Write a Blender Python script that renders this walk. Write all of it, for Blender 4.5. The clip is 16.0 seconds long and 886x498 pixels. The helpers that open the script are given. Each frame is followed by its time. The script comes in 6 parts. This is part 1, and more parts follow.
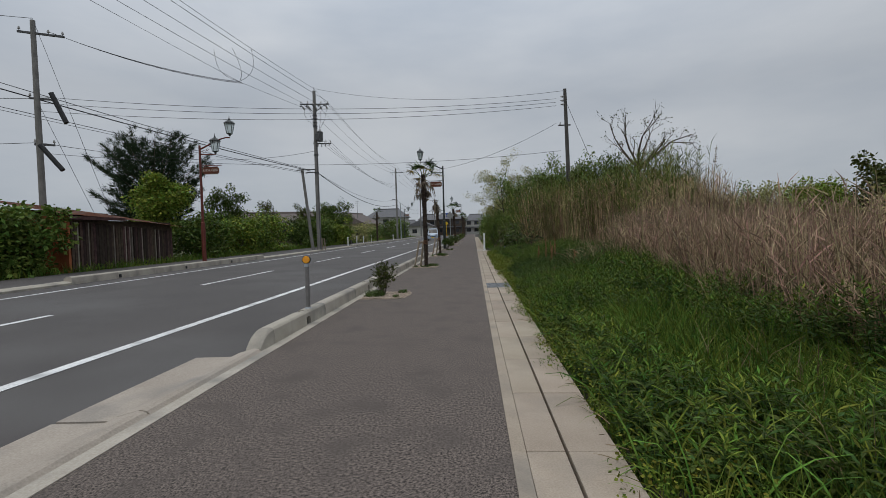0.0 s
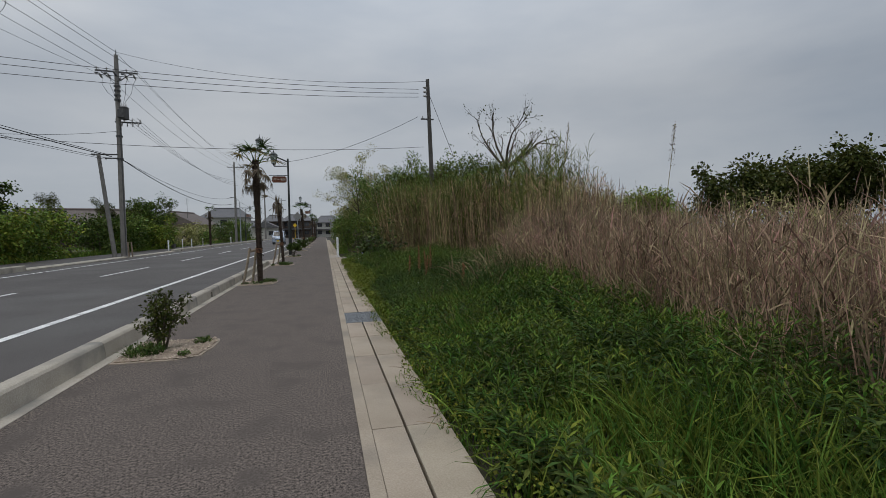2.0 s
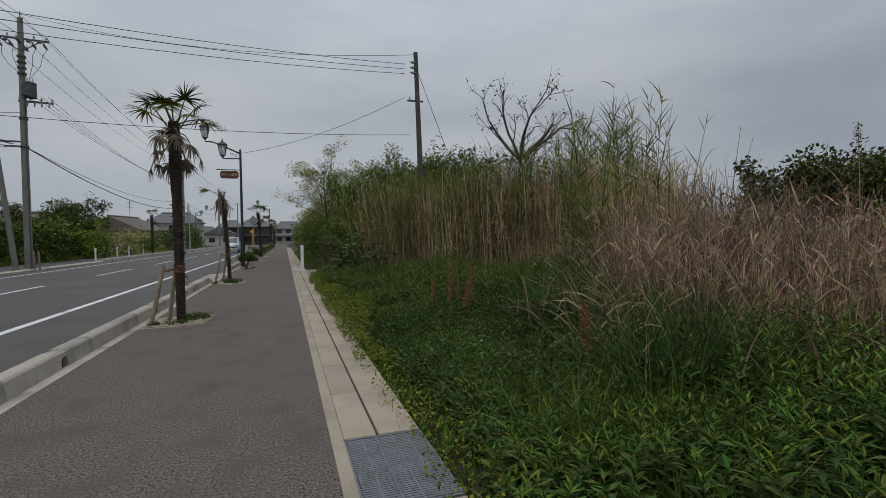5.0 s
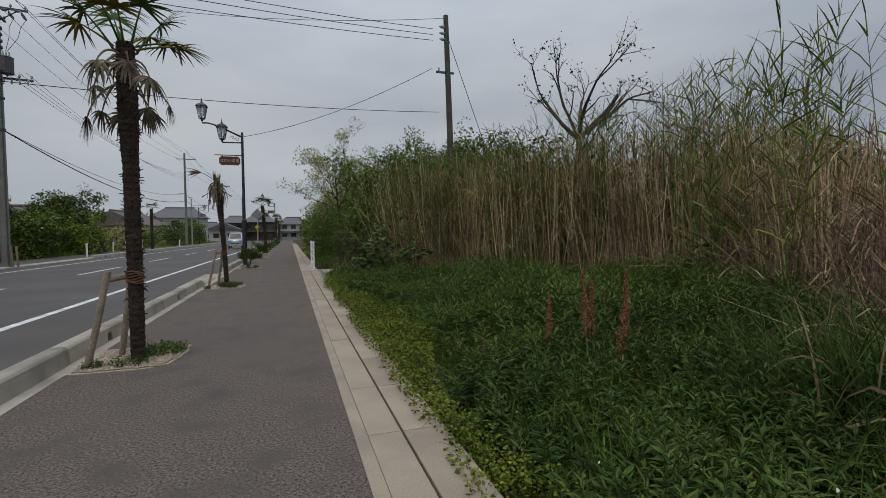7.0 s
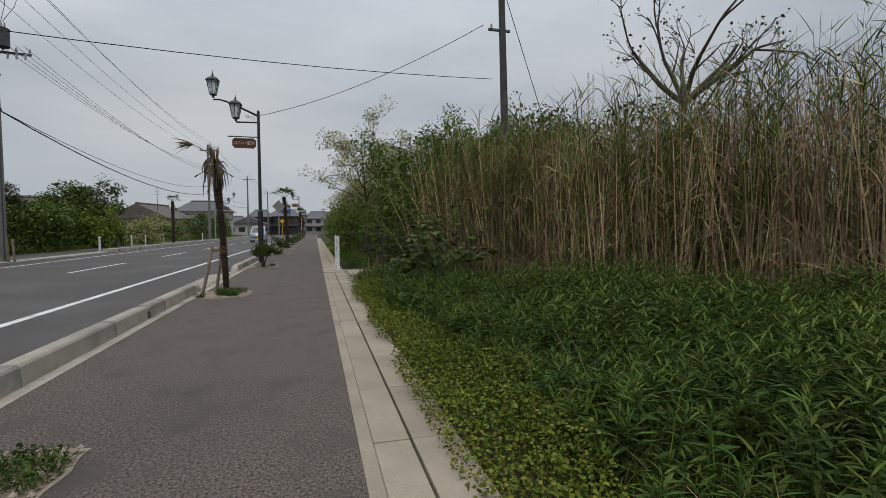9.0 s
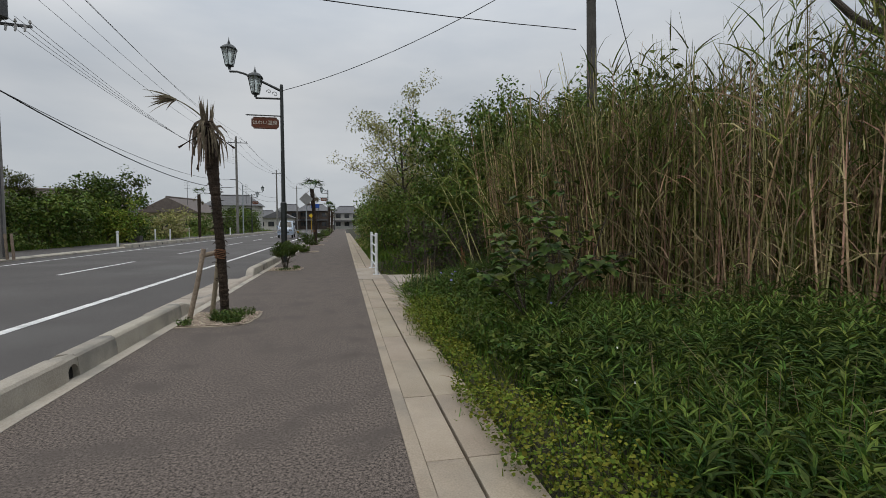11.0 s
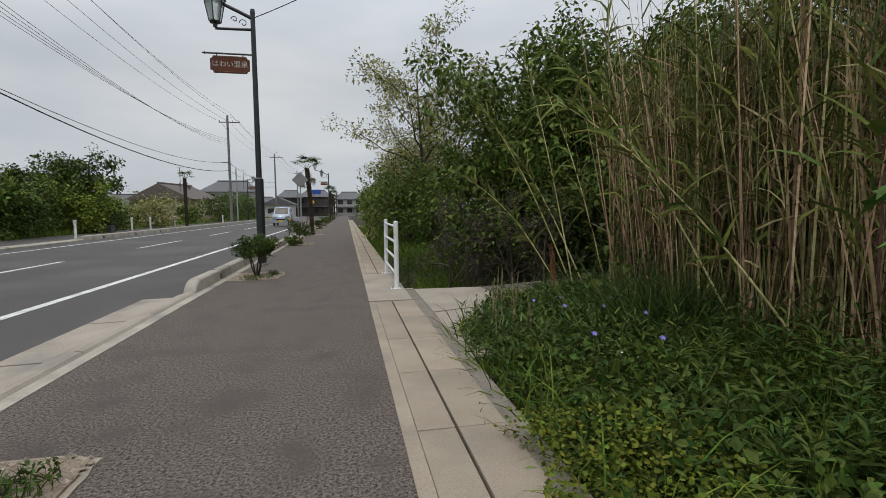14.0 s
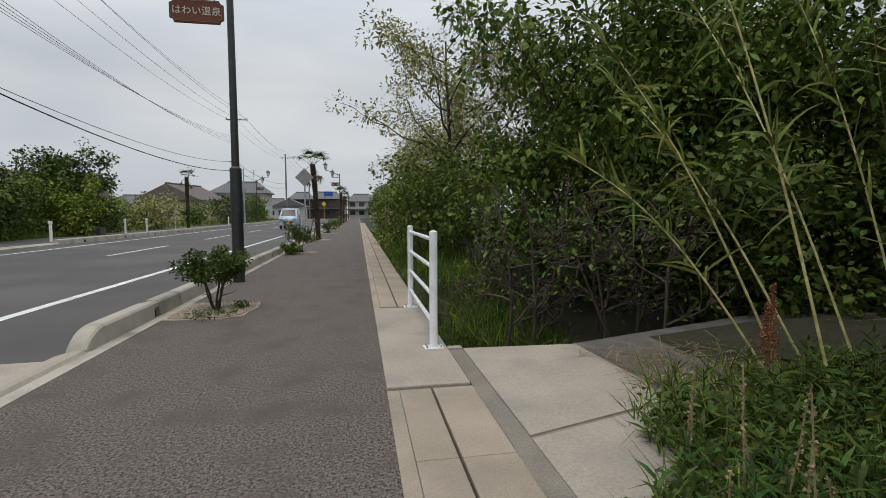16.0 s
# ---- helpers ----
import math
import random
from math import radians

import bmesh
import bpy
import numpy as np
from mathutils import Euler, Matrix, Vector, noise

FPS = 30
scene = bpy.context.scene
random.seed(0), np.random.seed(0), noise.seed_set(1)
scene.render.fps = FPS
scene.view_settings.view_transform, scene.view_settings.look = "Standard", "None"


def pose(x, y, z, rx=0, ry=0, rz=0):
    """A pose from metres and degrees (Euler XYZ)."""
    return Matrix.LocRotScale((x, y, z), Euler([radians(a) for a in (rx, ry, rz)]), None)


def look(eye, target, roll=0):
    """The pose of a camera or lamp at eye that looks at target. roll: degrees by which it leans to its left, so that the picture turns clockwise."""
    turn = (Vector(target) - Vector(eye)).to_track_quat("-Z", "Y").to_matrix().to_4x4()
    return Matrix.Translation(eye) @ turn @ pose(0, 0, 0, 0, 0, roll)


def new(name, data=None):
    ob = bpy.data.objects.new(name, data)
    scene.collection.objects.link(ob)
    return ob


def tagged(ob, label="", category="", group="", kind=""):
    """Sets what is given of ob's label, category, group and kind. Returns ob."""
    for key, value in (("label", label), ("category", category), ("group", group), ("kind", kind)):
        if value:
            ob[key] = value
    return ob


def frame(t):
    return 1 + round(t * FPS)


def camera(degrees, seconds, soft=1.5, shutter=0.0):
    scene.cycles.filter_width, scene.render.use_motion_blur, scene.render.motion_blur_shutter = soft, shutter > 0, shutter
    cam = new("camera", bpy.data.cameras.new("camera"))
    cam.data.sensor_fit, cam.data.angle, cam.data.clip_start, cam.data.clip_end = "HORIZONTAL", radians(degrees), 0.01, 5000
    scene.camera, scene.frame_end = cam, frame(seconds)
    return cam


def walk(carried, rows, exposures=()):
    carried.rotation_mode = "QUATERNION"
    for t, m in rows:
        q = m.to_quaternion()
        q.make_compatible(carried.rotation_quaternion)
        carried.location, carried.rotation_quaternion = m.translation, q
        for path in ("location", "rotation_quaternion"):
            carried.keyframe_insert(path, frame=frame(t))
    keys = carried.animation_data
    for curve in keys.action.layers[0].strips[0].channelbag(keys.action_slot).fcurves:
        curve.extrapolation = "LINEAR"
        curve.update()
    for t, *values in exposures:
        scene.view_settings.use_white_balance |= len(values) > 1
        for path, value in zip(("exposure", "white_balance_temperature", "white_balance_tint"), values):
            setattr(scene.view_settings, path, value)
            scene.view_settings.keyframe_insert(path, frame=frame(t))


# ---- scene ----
cam = camera(86.1, 16.0, soft=0.5)
EXPOSURES = [(0.0, 0.0, 6800, 10), (3.5, -0.12, 6800, 10), (7.0, -0.05, 6800, 10), (9.0, 0.1, 6950, 10), (12.5, 0.25, 7050, 10), (16.0, 0.38, 7050, 10)]
PATH = [
    (0, (-0.192, -2.77, 1.318), (-0.323, -0.776, 1.243), -1.5),
    (0.5, (-0.199, -1.909, 1.377), (-0.125, 0.089, 1.315), -1.3),
    (1, (-0.182, -1.016, 1.371), (0.073, 0.966, 1.301), -1.2),
    (1.5, (-0.235, -0.151, 1.376), (0.157, 1.809, 1.297), -1.1),
    (2, (-0.193, 0.73, 1.382), (0.288, 2.67, 1.305), -1.0),
    (2.5, (-0.163, 1.547, 1.397), (0.356, 3.477, 1.338), -1.1),
    (3, (-0.122, 2.405, 1.387), (0.423, 4.329, 1.339), -0.9),
    (3.5, (-0.131, 3.232, 1.413), (0.445, 5.146, 1.35), -0.9),
    (6, (-0.341, 7.182, 1.375), (0.3, 9.076, 1.332), -0.8),
    (6.5, (-0.345, 7.95, 1.361), (0.279, 9.85, 1.312), -0.8),
    (7, (-0.381, 8.819, 1.352), (0.233, 10.721, 1.287), -0.7),
    (7.5, (-0.339, 9.627, 1.325), (0.272, 11.53, 1.246), -0.6),
    (8, (-0.304, 10.468, 1.326), (0.304, 12.371, 1.233), -0.5),
    (8.5, (-0.252, 11.26, 1.324), (0.322, 13.173, 1.232), -0.5),
    (9, (-0.237, 12.09, 1.315), (0.283, 14.019, 1.232), -0.3),
    (11.5, (-0.417, 16.204, 1.334), (-0.023, 18.162, 1.226), 0.0),
    (12, (-0.471, 17.003, 1.337), (-0.093, 18.964, 1.225), -0.0),
    (12.5, (-0.442, 17.849, 1.343), (-0.066, 19.81, 1.224), -0.4),
    (13, (-0.389, 18.654, 1.324), (-0.014, 20.614, 1.194), -0.5),
    (13.5, (-0.322, 19.537, 1.306), (0.055, 21.496, 1.157), -0.6),
    (14, (-0.285, 20.33, 1.278), (0.112, 22.284, 1.116), -0.5),
    (14.5, (-0.271, 21.17, 1.26), (0.143, 23.119, 1.083), -0.3),
    (15, (-0.206, 21.967, 1.259), (0.195, 23.917, 1.065), -0.4),
    (15.5, (-0.22, 22.829, 1.259), (0.165, 24.784, 1.088), -0.3),
    (16, (-0.182, 23.637, 1.269), (0.167, 25.601, 1.12), -0.1),
]
walk(cam, [(t, look(eye, target, roll)) for t, eye, target, roll in PATH], EXPOSURES)

# ---- world and light ----
SUN_ELEV, SUN_ROT = radians(68), radians(210)
world = bpy.data.worlds.new("overcast_sky")
scene.world = world
world.use_nodes = True
wn, wl = world.node_tree.nodes, world.node_tree.links
wn.clear()
w_out = wn.new("ShaderNodeOutputWorld")
w_bg = wn.new("ShaderNodeBackground")
w_sky = wn.new("ShaderNodeTexSky")
w_sky.sky_type, w_sky.sun_disc = "NISHITA", False
w_sky.sun_elevation, w_sky.sun_rotation = SUN_ELEV, SUN_ROT
w_co = wn.new("ShaderNodeTexCoord")
w_sep = wn.new("ShaderNodeSeparateXYZ")
wl.new(w_co.outputs["Generated"], w_sep.inputs[0])
w_map = wn.new("ShaderNodeMapping")
w_map.inputs["Scale"].default_value = (1.0, 1.0, 3.2)
wl.new(w_co.outputs["Generated"], w_map.inputs[0])
w_noise = wn.new("ShaderNodeTexNoise")
w_noise.inputs["Scale"].default_value, w_noise.inputs["Detail"].default_value = 1.7, 6.0
w_noise.inputs["Roughness"].default_value = 0.5
wl.new(w_map.outputs[0], w_noise.inputs["Vector"])
w_ramp = wn.new("ShaderNodeValToRGB")
w_ramp.color_ramp.elements[0].position, w_ramp.color_ramp.elements[1].position = 0.3, 0.72
w_ramp.color_ramp.elements[0].color = (0.286, 0.336, 0.41, 1)
w_ramp.color_ramp.elements[1].color = (0.465, 0.502, 0.554, 1)
wl.new(w_noise.outputs["Fac"], w_ramp.inputs[0])
# an overcast sky is about three times brighter overhead than at the horizon
w_up = wn.new("ShaderNodeMapRange")
w_up.inputs["From Min"].default_value, w_up.inputs["From Max"].default_value = 0.25, 1.0
w_up.inputs["To Min"].default_value, w_up.inputs["To Max"].default_value = 1.0, 2.55
wl.new(w_sep.outputs["Z"], w_up.inputs["Value"])
w_mul = wn.new("ShaderNodeVectorMath")
w_mul.operation = "SCALE"
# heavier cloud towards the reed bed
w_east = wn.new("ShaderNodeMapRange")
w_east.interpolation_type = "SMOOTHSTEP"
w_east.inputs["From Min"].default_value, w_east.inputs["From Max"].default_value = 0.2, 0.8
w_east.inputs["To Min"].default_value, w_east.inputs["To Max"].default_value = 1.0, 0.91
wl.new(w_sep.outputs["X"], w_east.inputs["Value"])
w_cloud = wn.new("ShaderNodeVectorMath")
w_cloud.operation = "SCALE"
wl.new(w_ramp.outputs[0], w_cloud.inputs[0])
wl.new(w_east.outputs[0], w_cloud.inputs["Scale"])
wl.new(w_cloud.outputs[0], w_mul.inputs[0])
wl.new(w_up.outputs[0], w_mul.inputs["Scale"])
w_dim = wn.new("ShaderNodeVectorMath")
w_dim.operation = "SCALE"
w_dim.inputs["Scale"].default_value = 0.05
wl.new(w_sky.outputs[0], w_dim.inputs[0])
w_mix = wn.new("ShaderNodeMix")
w_mix.data_type = "RGBA"
w_mix.inputs["Factor"].default_value = 0.9
wl.new(w_dim.outputs[0], w_mix.inputs["A"])
wl.new(w_mul.outputs[0], w_mix.inputs["B"])
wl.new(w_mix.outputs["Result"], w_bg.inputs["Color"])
w_bg.inputs["Strength"].default_value = 1.12
wl.new(w_bg.outputs[0], w_out.inputs[0])

sun_data = bpy.data.lights.new("sun", "SUN")
sun_data.energy, sun_data.angle, sun_data.color = 0.6, radians(25), (1.0, 0.96, 0.9)
sun = new("sun", sun_data)
sun.matrix_world = look((0, 0, 40), (8, 14, 0))


# ---- materials ----
def mat(name, a, b, rough=0.8, scale=8.0, bump=0.3, grain=60.0, metal=0.0, vary="", amount=0.25, soft=0.0, spec=0.3, stain=None, stain_scale=0.7, bump_dist=0.01, span=0.25):
    """Two colours mixed by a coarse and a fine noise; vary: 'island' or 'object' shifts hue and value piece by piece;
    soft: share of light let through, for leaves; stain: a third colour in large patches."""
    m = bpy.data.materials.new(name)
    m.use_nodes = True
    n, l = m.node_tree.nodes, m.node_tree.links
    p = n["Principled BSDF"]
    p.inputs["Roughness"].default_value, p.inputs["Metallic"].default_value = rough, metal
    p.inputs["Specular IOR Level"].default_value = spec * (0.35 if soft else 1)
    co = n.new("ShaderNodeTexCoord")
    n1, n2 = n.new("ShaderNodeTexNoise"), n.new("ShaderNodeTexNoise")
    n1.inputs["Scale"].default_value, n1.inputs["Detail"].default_value = scale, 5
    n2.inputs["Scale"].default_value, n2.inputs["Detail"].default_value = grain, 3
    for q in (n1, n2):
        l.new(co.outputs["Object"], q.inputs["Vector"])
    add = n.new("ShaderNodeMath")
    add.operation = "ADD"
    l.new(n1.outputs["Fac"], add.inputs[0])
    l.new(n2.outputs["Fac"], add.inputs[1])
    mr = n.new("ShaderNodeMapRange")
    mr.inputs["From Min"].default_value, mr.inputs["From Max"].default_value = 1 - span, 1 + span
    l.new(add.outputs[0], mr.inputs["Value"])
    mix = n.new("ShaderNodeMix")
    mix.data_type = "RGBA"
    mix.inputs["A"].default_value, mix.inputs["B"].default_value = (*a, 1), (*b, 1)
    l.new(mr.outputs[0], mix.inputs["Factor"])
    colour = mix.outputs["Result"]
    if stain:
        n3 = n.new("ShaderNodeTexNoise")
        n3.inputs["Scale"].default_value, n3.inputs["Detail"].default_value = stain_scale, 7
        l.new(co.outputs["Object"], n3.inputs["Vector"])
        r3 = n.new("ShaderNodeMapRange")
        r3.inputs["From Min"].default_value, r3.inputs["From Max"].default_value = 0.5, 0.72
        l.new(n3.outputs["Fac"], r3.inputs["Value"])
        m3 = n.new("ShaderNodeMix")
        m3.data_type = "RGBA"
        l.new(r3.outputs[0], m3.inputs["Factor"])
        l.new(colour, m3.inputs["A"])
        m3.inputs["B"].default_value = (*stain, 1)
        colour = m3.outputs["Result"]
    if vary:
        if vary == "island":
            rnd = n.new("ShaderNodeNewGeometry").outputs["Random Per Island"]
        else:
            rnd = n.new("ShaderNodeObjectInfo").outputs["Random"]
        hsv = n.new("ShaderNodeHueSaturation")
        vr, hr = n.new("ShaderNodeMapRange"), n.new("ShaderNodeMapRange")
        vr.inputs["To Min"].default_value, vr.inputs["To Max"].default_value = 1 - amount, 1 + amount
        hr.inputs["To Min"].default_value, hr.inputs["To Max"].default_value = 0.5 - amount * 0.08, 0.5 + amount * 0.08
        l.new(rnd, vr.inputs["Value"])
        hash_ = n.new("ShaderNodeMath")
        hash_.operation = "FRACT"
        mul = n.new("ShaderNodeMath")
        mul.operation = "MULTIPLY"
        mul.inputs[1].default_value = 37.7
        l.new(rnd, mul.inputs[0])
        l.new(mul.outputs[0], hash_.inputs[0])
        l.new(hash_.outputs[0], hr.inputs["Value"])
        l.new(vr.outputs[0], hsv.inputs["Value"])
        l.new(hr.outputs[0], hsv.inputs["Hue"])
        l.new(colour, hsv.inputs["Color"])
        colour = hsv.outputs["Color"]
    l.new(colour, p.inputs["Base Color"])
    if bump:
        bp = n.new("ShaderNodeBump")
        bp.inputs["Strength"].default_value, bp.inputs["Distance"].default_value = bump, bump_dist
        l.new(add.outputs[0], bp.inputs["Height"])
        l.new(bp.outputs[0], p.inputs["Normal"])
    if soft:
        tr = n.new("ShaderNodeBsdfTranslucent")
        l.new(colour, tr.inputs["Color"])
        ms = n.new("ShaderNodeMixShader")
        ms.inputs[0].default_value = soft * 0.65
        l.new(p.outputs[0], ms.inputs[1])
        l.new(tr.outputs[0], ms.inputs[2])
        l.new(ms.outputs[0], n["Material Output"].inputs["Surface"])
    return m


ASPHALT_ROAD = mat("road_asphalt", (0.06, 0.0535, 0.05), (0.088, 0.078, 0.0725), 0.75, 0.5, 0.5, 90, stain=(0.1, 0.094, 0.089), stain_scale=0.25, spec=0.4)
ASPHALT_WALK = mat("walk_asphalt", (0.0195, 0.0153, 0.013), (0.203, 0.164, 0.14), 0.85, 105, 0.04, 52, bump_dist=0.003, span=0.22, spec=0.3, stain=(0.082, 0.067, 0.058), stain_scale=2.3)
PAINT_WHITE = mat("road_paint", (0.55, 0.55, 0.54), (0.82, 0.82, 0.8), 0.7, 3, 0.3, 40, stain=(0.42, 0.42, 0.41), stain_scale=2.5)
CONCRETE = mat("kerb_concrete", (0.335, 0.3, 0.246), (0.44, 0.402, 0.338), 0.9, 2.5, 0.4, 70, vary="object", amount=0.07, stain=(0.21, 0.2, 0.178), stain_scale=1.6)
CONCRETE_WARM = mat("slab_concrete", (0.295, 0.242, 0.183), (0.4, 0.336, 0.262), 0.9, 2.0, 0.5, 90, vary="object", amount=0.09, stain=(0.225, 0.2, 0.168), stain_scale=1.3)
CONCRETE_OLD = mat("pad_concrete", (0.3, 0.256, 0.21), (0.41, 0.357, 0.298), 0.92, 1.5, 0.5, 60, stain=(0.22, 0.205, 0.185), stain_scale=1.1)
MORTAR = mat("dark_joint", (0.03, 0.028, 0.025), (0.07, 0.065, 0.06), 0.95, 6, 0.4, 60)
SCREED = mat("screed_strip", (0.17, 0.148, 0.122), (0.26, 0.228, 0.19), 0.95, 4, 0.4, 80)
SOIL = mat("soil", (0.05, 0.04, 0.028), (0.11, 0.09, 0.065), 0.95, 3, 0.8, 40)
GRIT = mat("grit_ground", (0.10, 0.092, 0.08), (0.2, 0.185, 0.165), 0.95, 4, 1.0, 90, bump_dist=0.02)
SAND = mat("sandy_gravel", (0.19, 0.145, 0.105), (0.37, 0.295, 0.225), 0.95, 5, 1.0, 60, bump_dist=0.02)
STONE = mat("gravel_stone", (0.22, 0.175, 0.13), (0.46, 0.38, 0.3), 0.9, 6, 0.5, 40, vary="island", amount=0.3)
GRATE = mat("grate_steel", (0.12, 0.128, 0.135), (0.19, 0.2, 0.21), 0.55, 8, 0.15, 60, metal=0.3)
GALV = mat("galvanised_steel", (0.30, 0.33, 0.35), (0.42, 0.45, 0.47), 0.5, 8, 0.15, 60, metal=0.6)
POST_GREY = mat("post_grey", (0.13, 0.125, 0.12), (0.2, 0.19, 0.18), 0.5, 9, 0.1, 70)
WHITE_PAINT = mat("white_enamel", (0.74, 0.75, 0.76), (0.84, 0.85, 0.86), 0.35, 7, 0.05, 60, stain=(0.6, 0.6, 0.58), stain_scale=4)
AMBER = mat("amber_reflector", (0.75, 0.28, 0.01), (0.9, 0.4, 0.02), 0.25, 30, 0.4, 120, spec=0.6)
LAMP_DARK = mat("lamp_iron", (0.012, 0.016, 0.015), (0.03, 0.034, 0.032), 0.4, 9, 0.15, 70, spec=0.5)
LAMP_RED = mat("lamp_brown_paint", (0.105, 0.022, 0.015), (0.15, 0.04, 0.028), 0.5, 5, 0.15, 60)
SIGN_BROWN = mat("sign_brown", (0.10, 0.03, 0.014), (0.15, 0.048, 0.025), 0.55, 6, 0.1, 50)
SIGN_TEXT = mat("sign_lettering", (0.5, 0.45, 0.38), (0.6, 0.55, 0.48), 0.5, 20, 0, 90)
POLE_CONC = mat("pole_concrete", (0.15, 0.145, 0.135), (0.23, 0.22, 0.205), 0.9, 3, 0.3, 40)
POLE_DARK = mat("pole_weathered", (0.055, 0.05, 0.045), (0.11, 0.105, 0.095), 0.9, 3, 0.4, 40)
WIRE = mat("cable", (0.012, 0.012, 0.013), (0.025, 0.025, 0.027), 0.6, 4, 0, 30)
PORCELAIN = mat("insulator", (0.25, 0.24, 0.23), (0.4, 0.39, 0.38), 0.3, 9, 0, 40)
STEEL_DARK = mat("pole_fittings", (0.06, 0.06, 0.062), (0.12, 0.12, 0.12), 0.6, 9, 0.1, 50, metal=0.3)
BARK = mat("bark", (0.05, 0.04, 0.03), (0.13, 0.105, 0.08), 0.95, 6, 1.0, 50, bump_dist=0.03)
PALM_BARK = mat("palm_fibre_bark", (0.018, 0.012, 0.009), (0.075, 0.052, 0.036), 0.95, 9, 1.0, 60, bump_dist=0.04)
PALM_DRY = mat("dry_palm_frond", (0.085, 0.066, 0.046), (0.25, 0.205, 0.15), 0.85, 5, 0.2, 60, vary="island", amount=0.35, soft=0.15)
PALM_GREEN = mat("palm_leaf", (0.03, 0.06, 0.018), (0.075, 0.115, 0.03), 0.5, 3, 0.1, 40, vary="island", amount=0.35, soft=0.2)
PALM_YELLOW = mat("yellowing_palm_leaf", (0.11, 0.10, 0.02), (0.22, 0.15, 0.03), 0.6, 4, 0.1, 40, vary="island", amount=0.4, soft=0.2)
LOG = mat("stake_wood", (0.16, 0.125, 0.09), (0.30, 0.245, 0.18), 0.9, 4, 0.6, 40, vary="object", amount=0.2)
ROPE = mat("rope", (0.13, 0.06, 0.035), (0.24, 0.12, 0.07), 0.95, 30, 0.6, 120)
GRASS = mat("meadow_grass", (0.046, 0.09, 0.013), (0.156, 0.222, 0.037), 0.6, 1.3, 0, 20, vary="island", amount=0.6, soft=0.22)
GRASS_DRY = mat("dry_grass", (0.20, 0.15, 0.085), (0.36, 0.28, 0.17), 0.8, 2, 0, 20, vary="island", amount=0.4, soft=0.2)
WEED = mat("weed_leaf", (0.031, 0.061, 0.015), (0.094, 0.138, 0.034), 0.55, 1.4, 0, 20, vary="island", amount=0.5, soft=0.15)
CLOVER = mat("clover_leaf", (0.068, 0.1, 0.012), (0.17, 0.185, 0.026), 0.65, 1.5, 0, 20, vary="island", amount=0.5, soft=0.15)
REED_DRY = mat("dry_reed", (0.16, 0.104, 0.064), (0.43, 0.305, 0.2), 0.85, 1.2, 0, 20, vary="island", amount=0.6)
CANE_DRY = mat("dry_cane", (0.2, 0.14, 0.072), (0.52, 0.39, 0.225), 0.8, 1.0, 0, 15, vary="island", amount=0.7)
CANE_BROWN = mat("brown_cane", (0.14, 0.1, 0.046), (0.4, 0.305, 0.155), 0.8, 1.0, 0, 15, vary="island", amount=0.7)
CANE_GREEN = mat("green_cane_leaf", (0.06, 0.085, 0.018), (0.165, 0.185, 0.045), 0.55, 1.0, 0, 15, vary="island", amount=0.55, soft=0.1)
SCRUB = mat("dead_scrub", (0.085, 0.058, 0.04), (0.26, 0.185, 0.12), 0.85, 1.2, 0, 20, vary="island", amount=0.55)
OLIVE = mat("olive_leaf", (0.04, 0.054, 0.013), (0.095, 0.106, 0.026), 0.6, 0.5, 0, 12, vary="island", amount=0.4, soft=0.12)
SORREL = mat("sorrel_seed", (0.2, 0.08, 0.04), (0.34, 0.16, 0.085), 0.9, 3, 0, 30, vary="island", amount=0.4)
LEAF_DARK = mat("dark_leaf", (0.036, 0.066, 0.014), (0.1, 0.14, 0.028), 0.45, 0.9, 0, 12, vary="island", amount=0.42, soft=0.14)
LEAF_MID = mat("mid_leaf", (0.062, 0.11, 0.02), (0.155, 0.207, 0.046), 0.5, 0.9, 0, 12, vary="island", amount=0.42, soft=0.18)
SAPLING_LEAF = mat("sapling_leaf", (0.034, 0.066, 0.014), (0.1, 0.142, 0.028), 0.45, 1.5, 0, 12, vary="island", amount=0.45, soft=0.2)
LEAF_LIGHT = mat("pale_leaf", (0.21, 0.22, 0.075), (0.39, 0.37, 0.15), 0.6, 0.9, 0, 12, vary="island", amount=0.35, soft=0.2)
LEAF_LIME = mat("lime_leaf", (0.11, 0.165, 0.024), (0.215, 0.27, 0.045), 0.55, 0.9, 0, 12, vary="island", amount=0.55, soft=0.2)
LEAF_PINE = mat("pine_needle", (0.012, 0.026, 0.012), (0.03, 0.05, 0.02), 0.7, 0.9, 0, 12, vary="island", amount=0.35, soft=0.1)
FLOWER_BLUE = mat("blue_flower", (0.17, 0.16, 0.5), (0.28, 0.26, 0.65), 0.6, 9, 0, 30, vary="island", amount=0.2, soft=0.2)
FLOWER_WHITE = mat("white_flower", (0.6, 0.6, 0.55), (0.75, 0.75, 0.7), 0.7, 9, 0, 30)
ORANGE_WALL = mat("orange_render", (0.30, 0.085, 0.035), (0.42, 0.14, 0.06), 0.9, 2, 0.3, 40, stain=(0.2, 0.07, 0.04), stain_scale=1.1)
PLANK_DARK = mat("dark_plank", (0.03, 0.018, 0.014), (0.08, 0.05, 0.038), 0.9, 5, 0.4, 50, vary="object", amount=0.5)
PLANK_PALE = mat("bleached_plank", (0.16, 0.13, 0.11), (0.27, 0.23, 0.2), 0.9, 5, 0.4, 50, vary="object", amount=0.4)
RUST = mat("rusty_sheet", (0.13, 0.045, 0.025), (0.26, 0.10, 0.055), 0.8, 2, 0.3, 40, stain=(0.20, 0.17, 0.15), stain_scale=0.8)
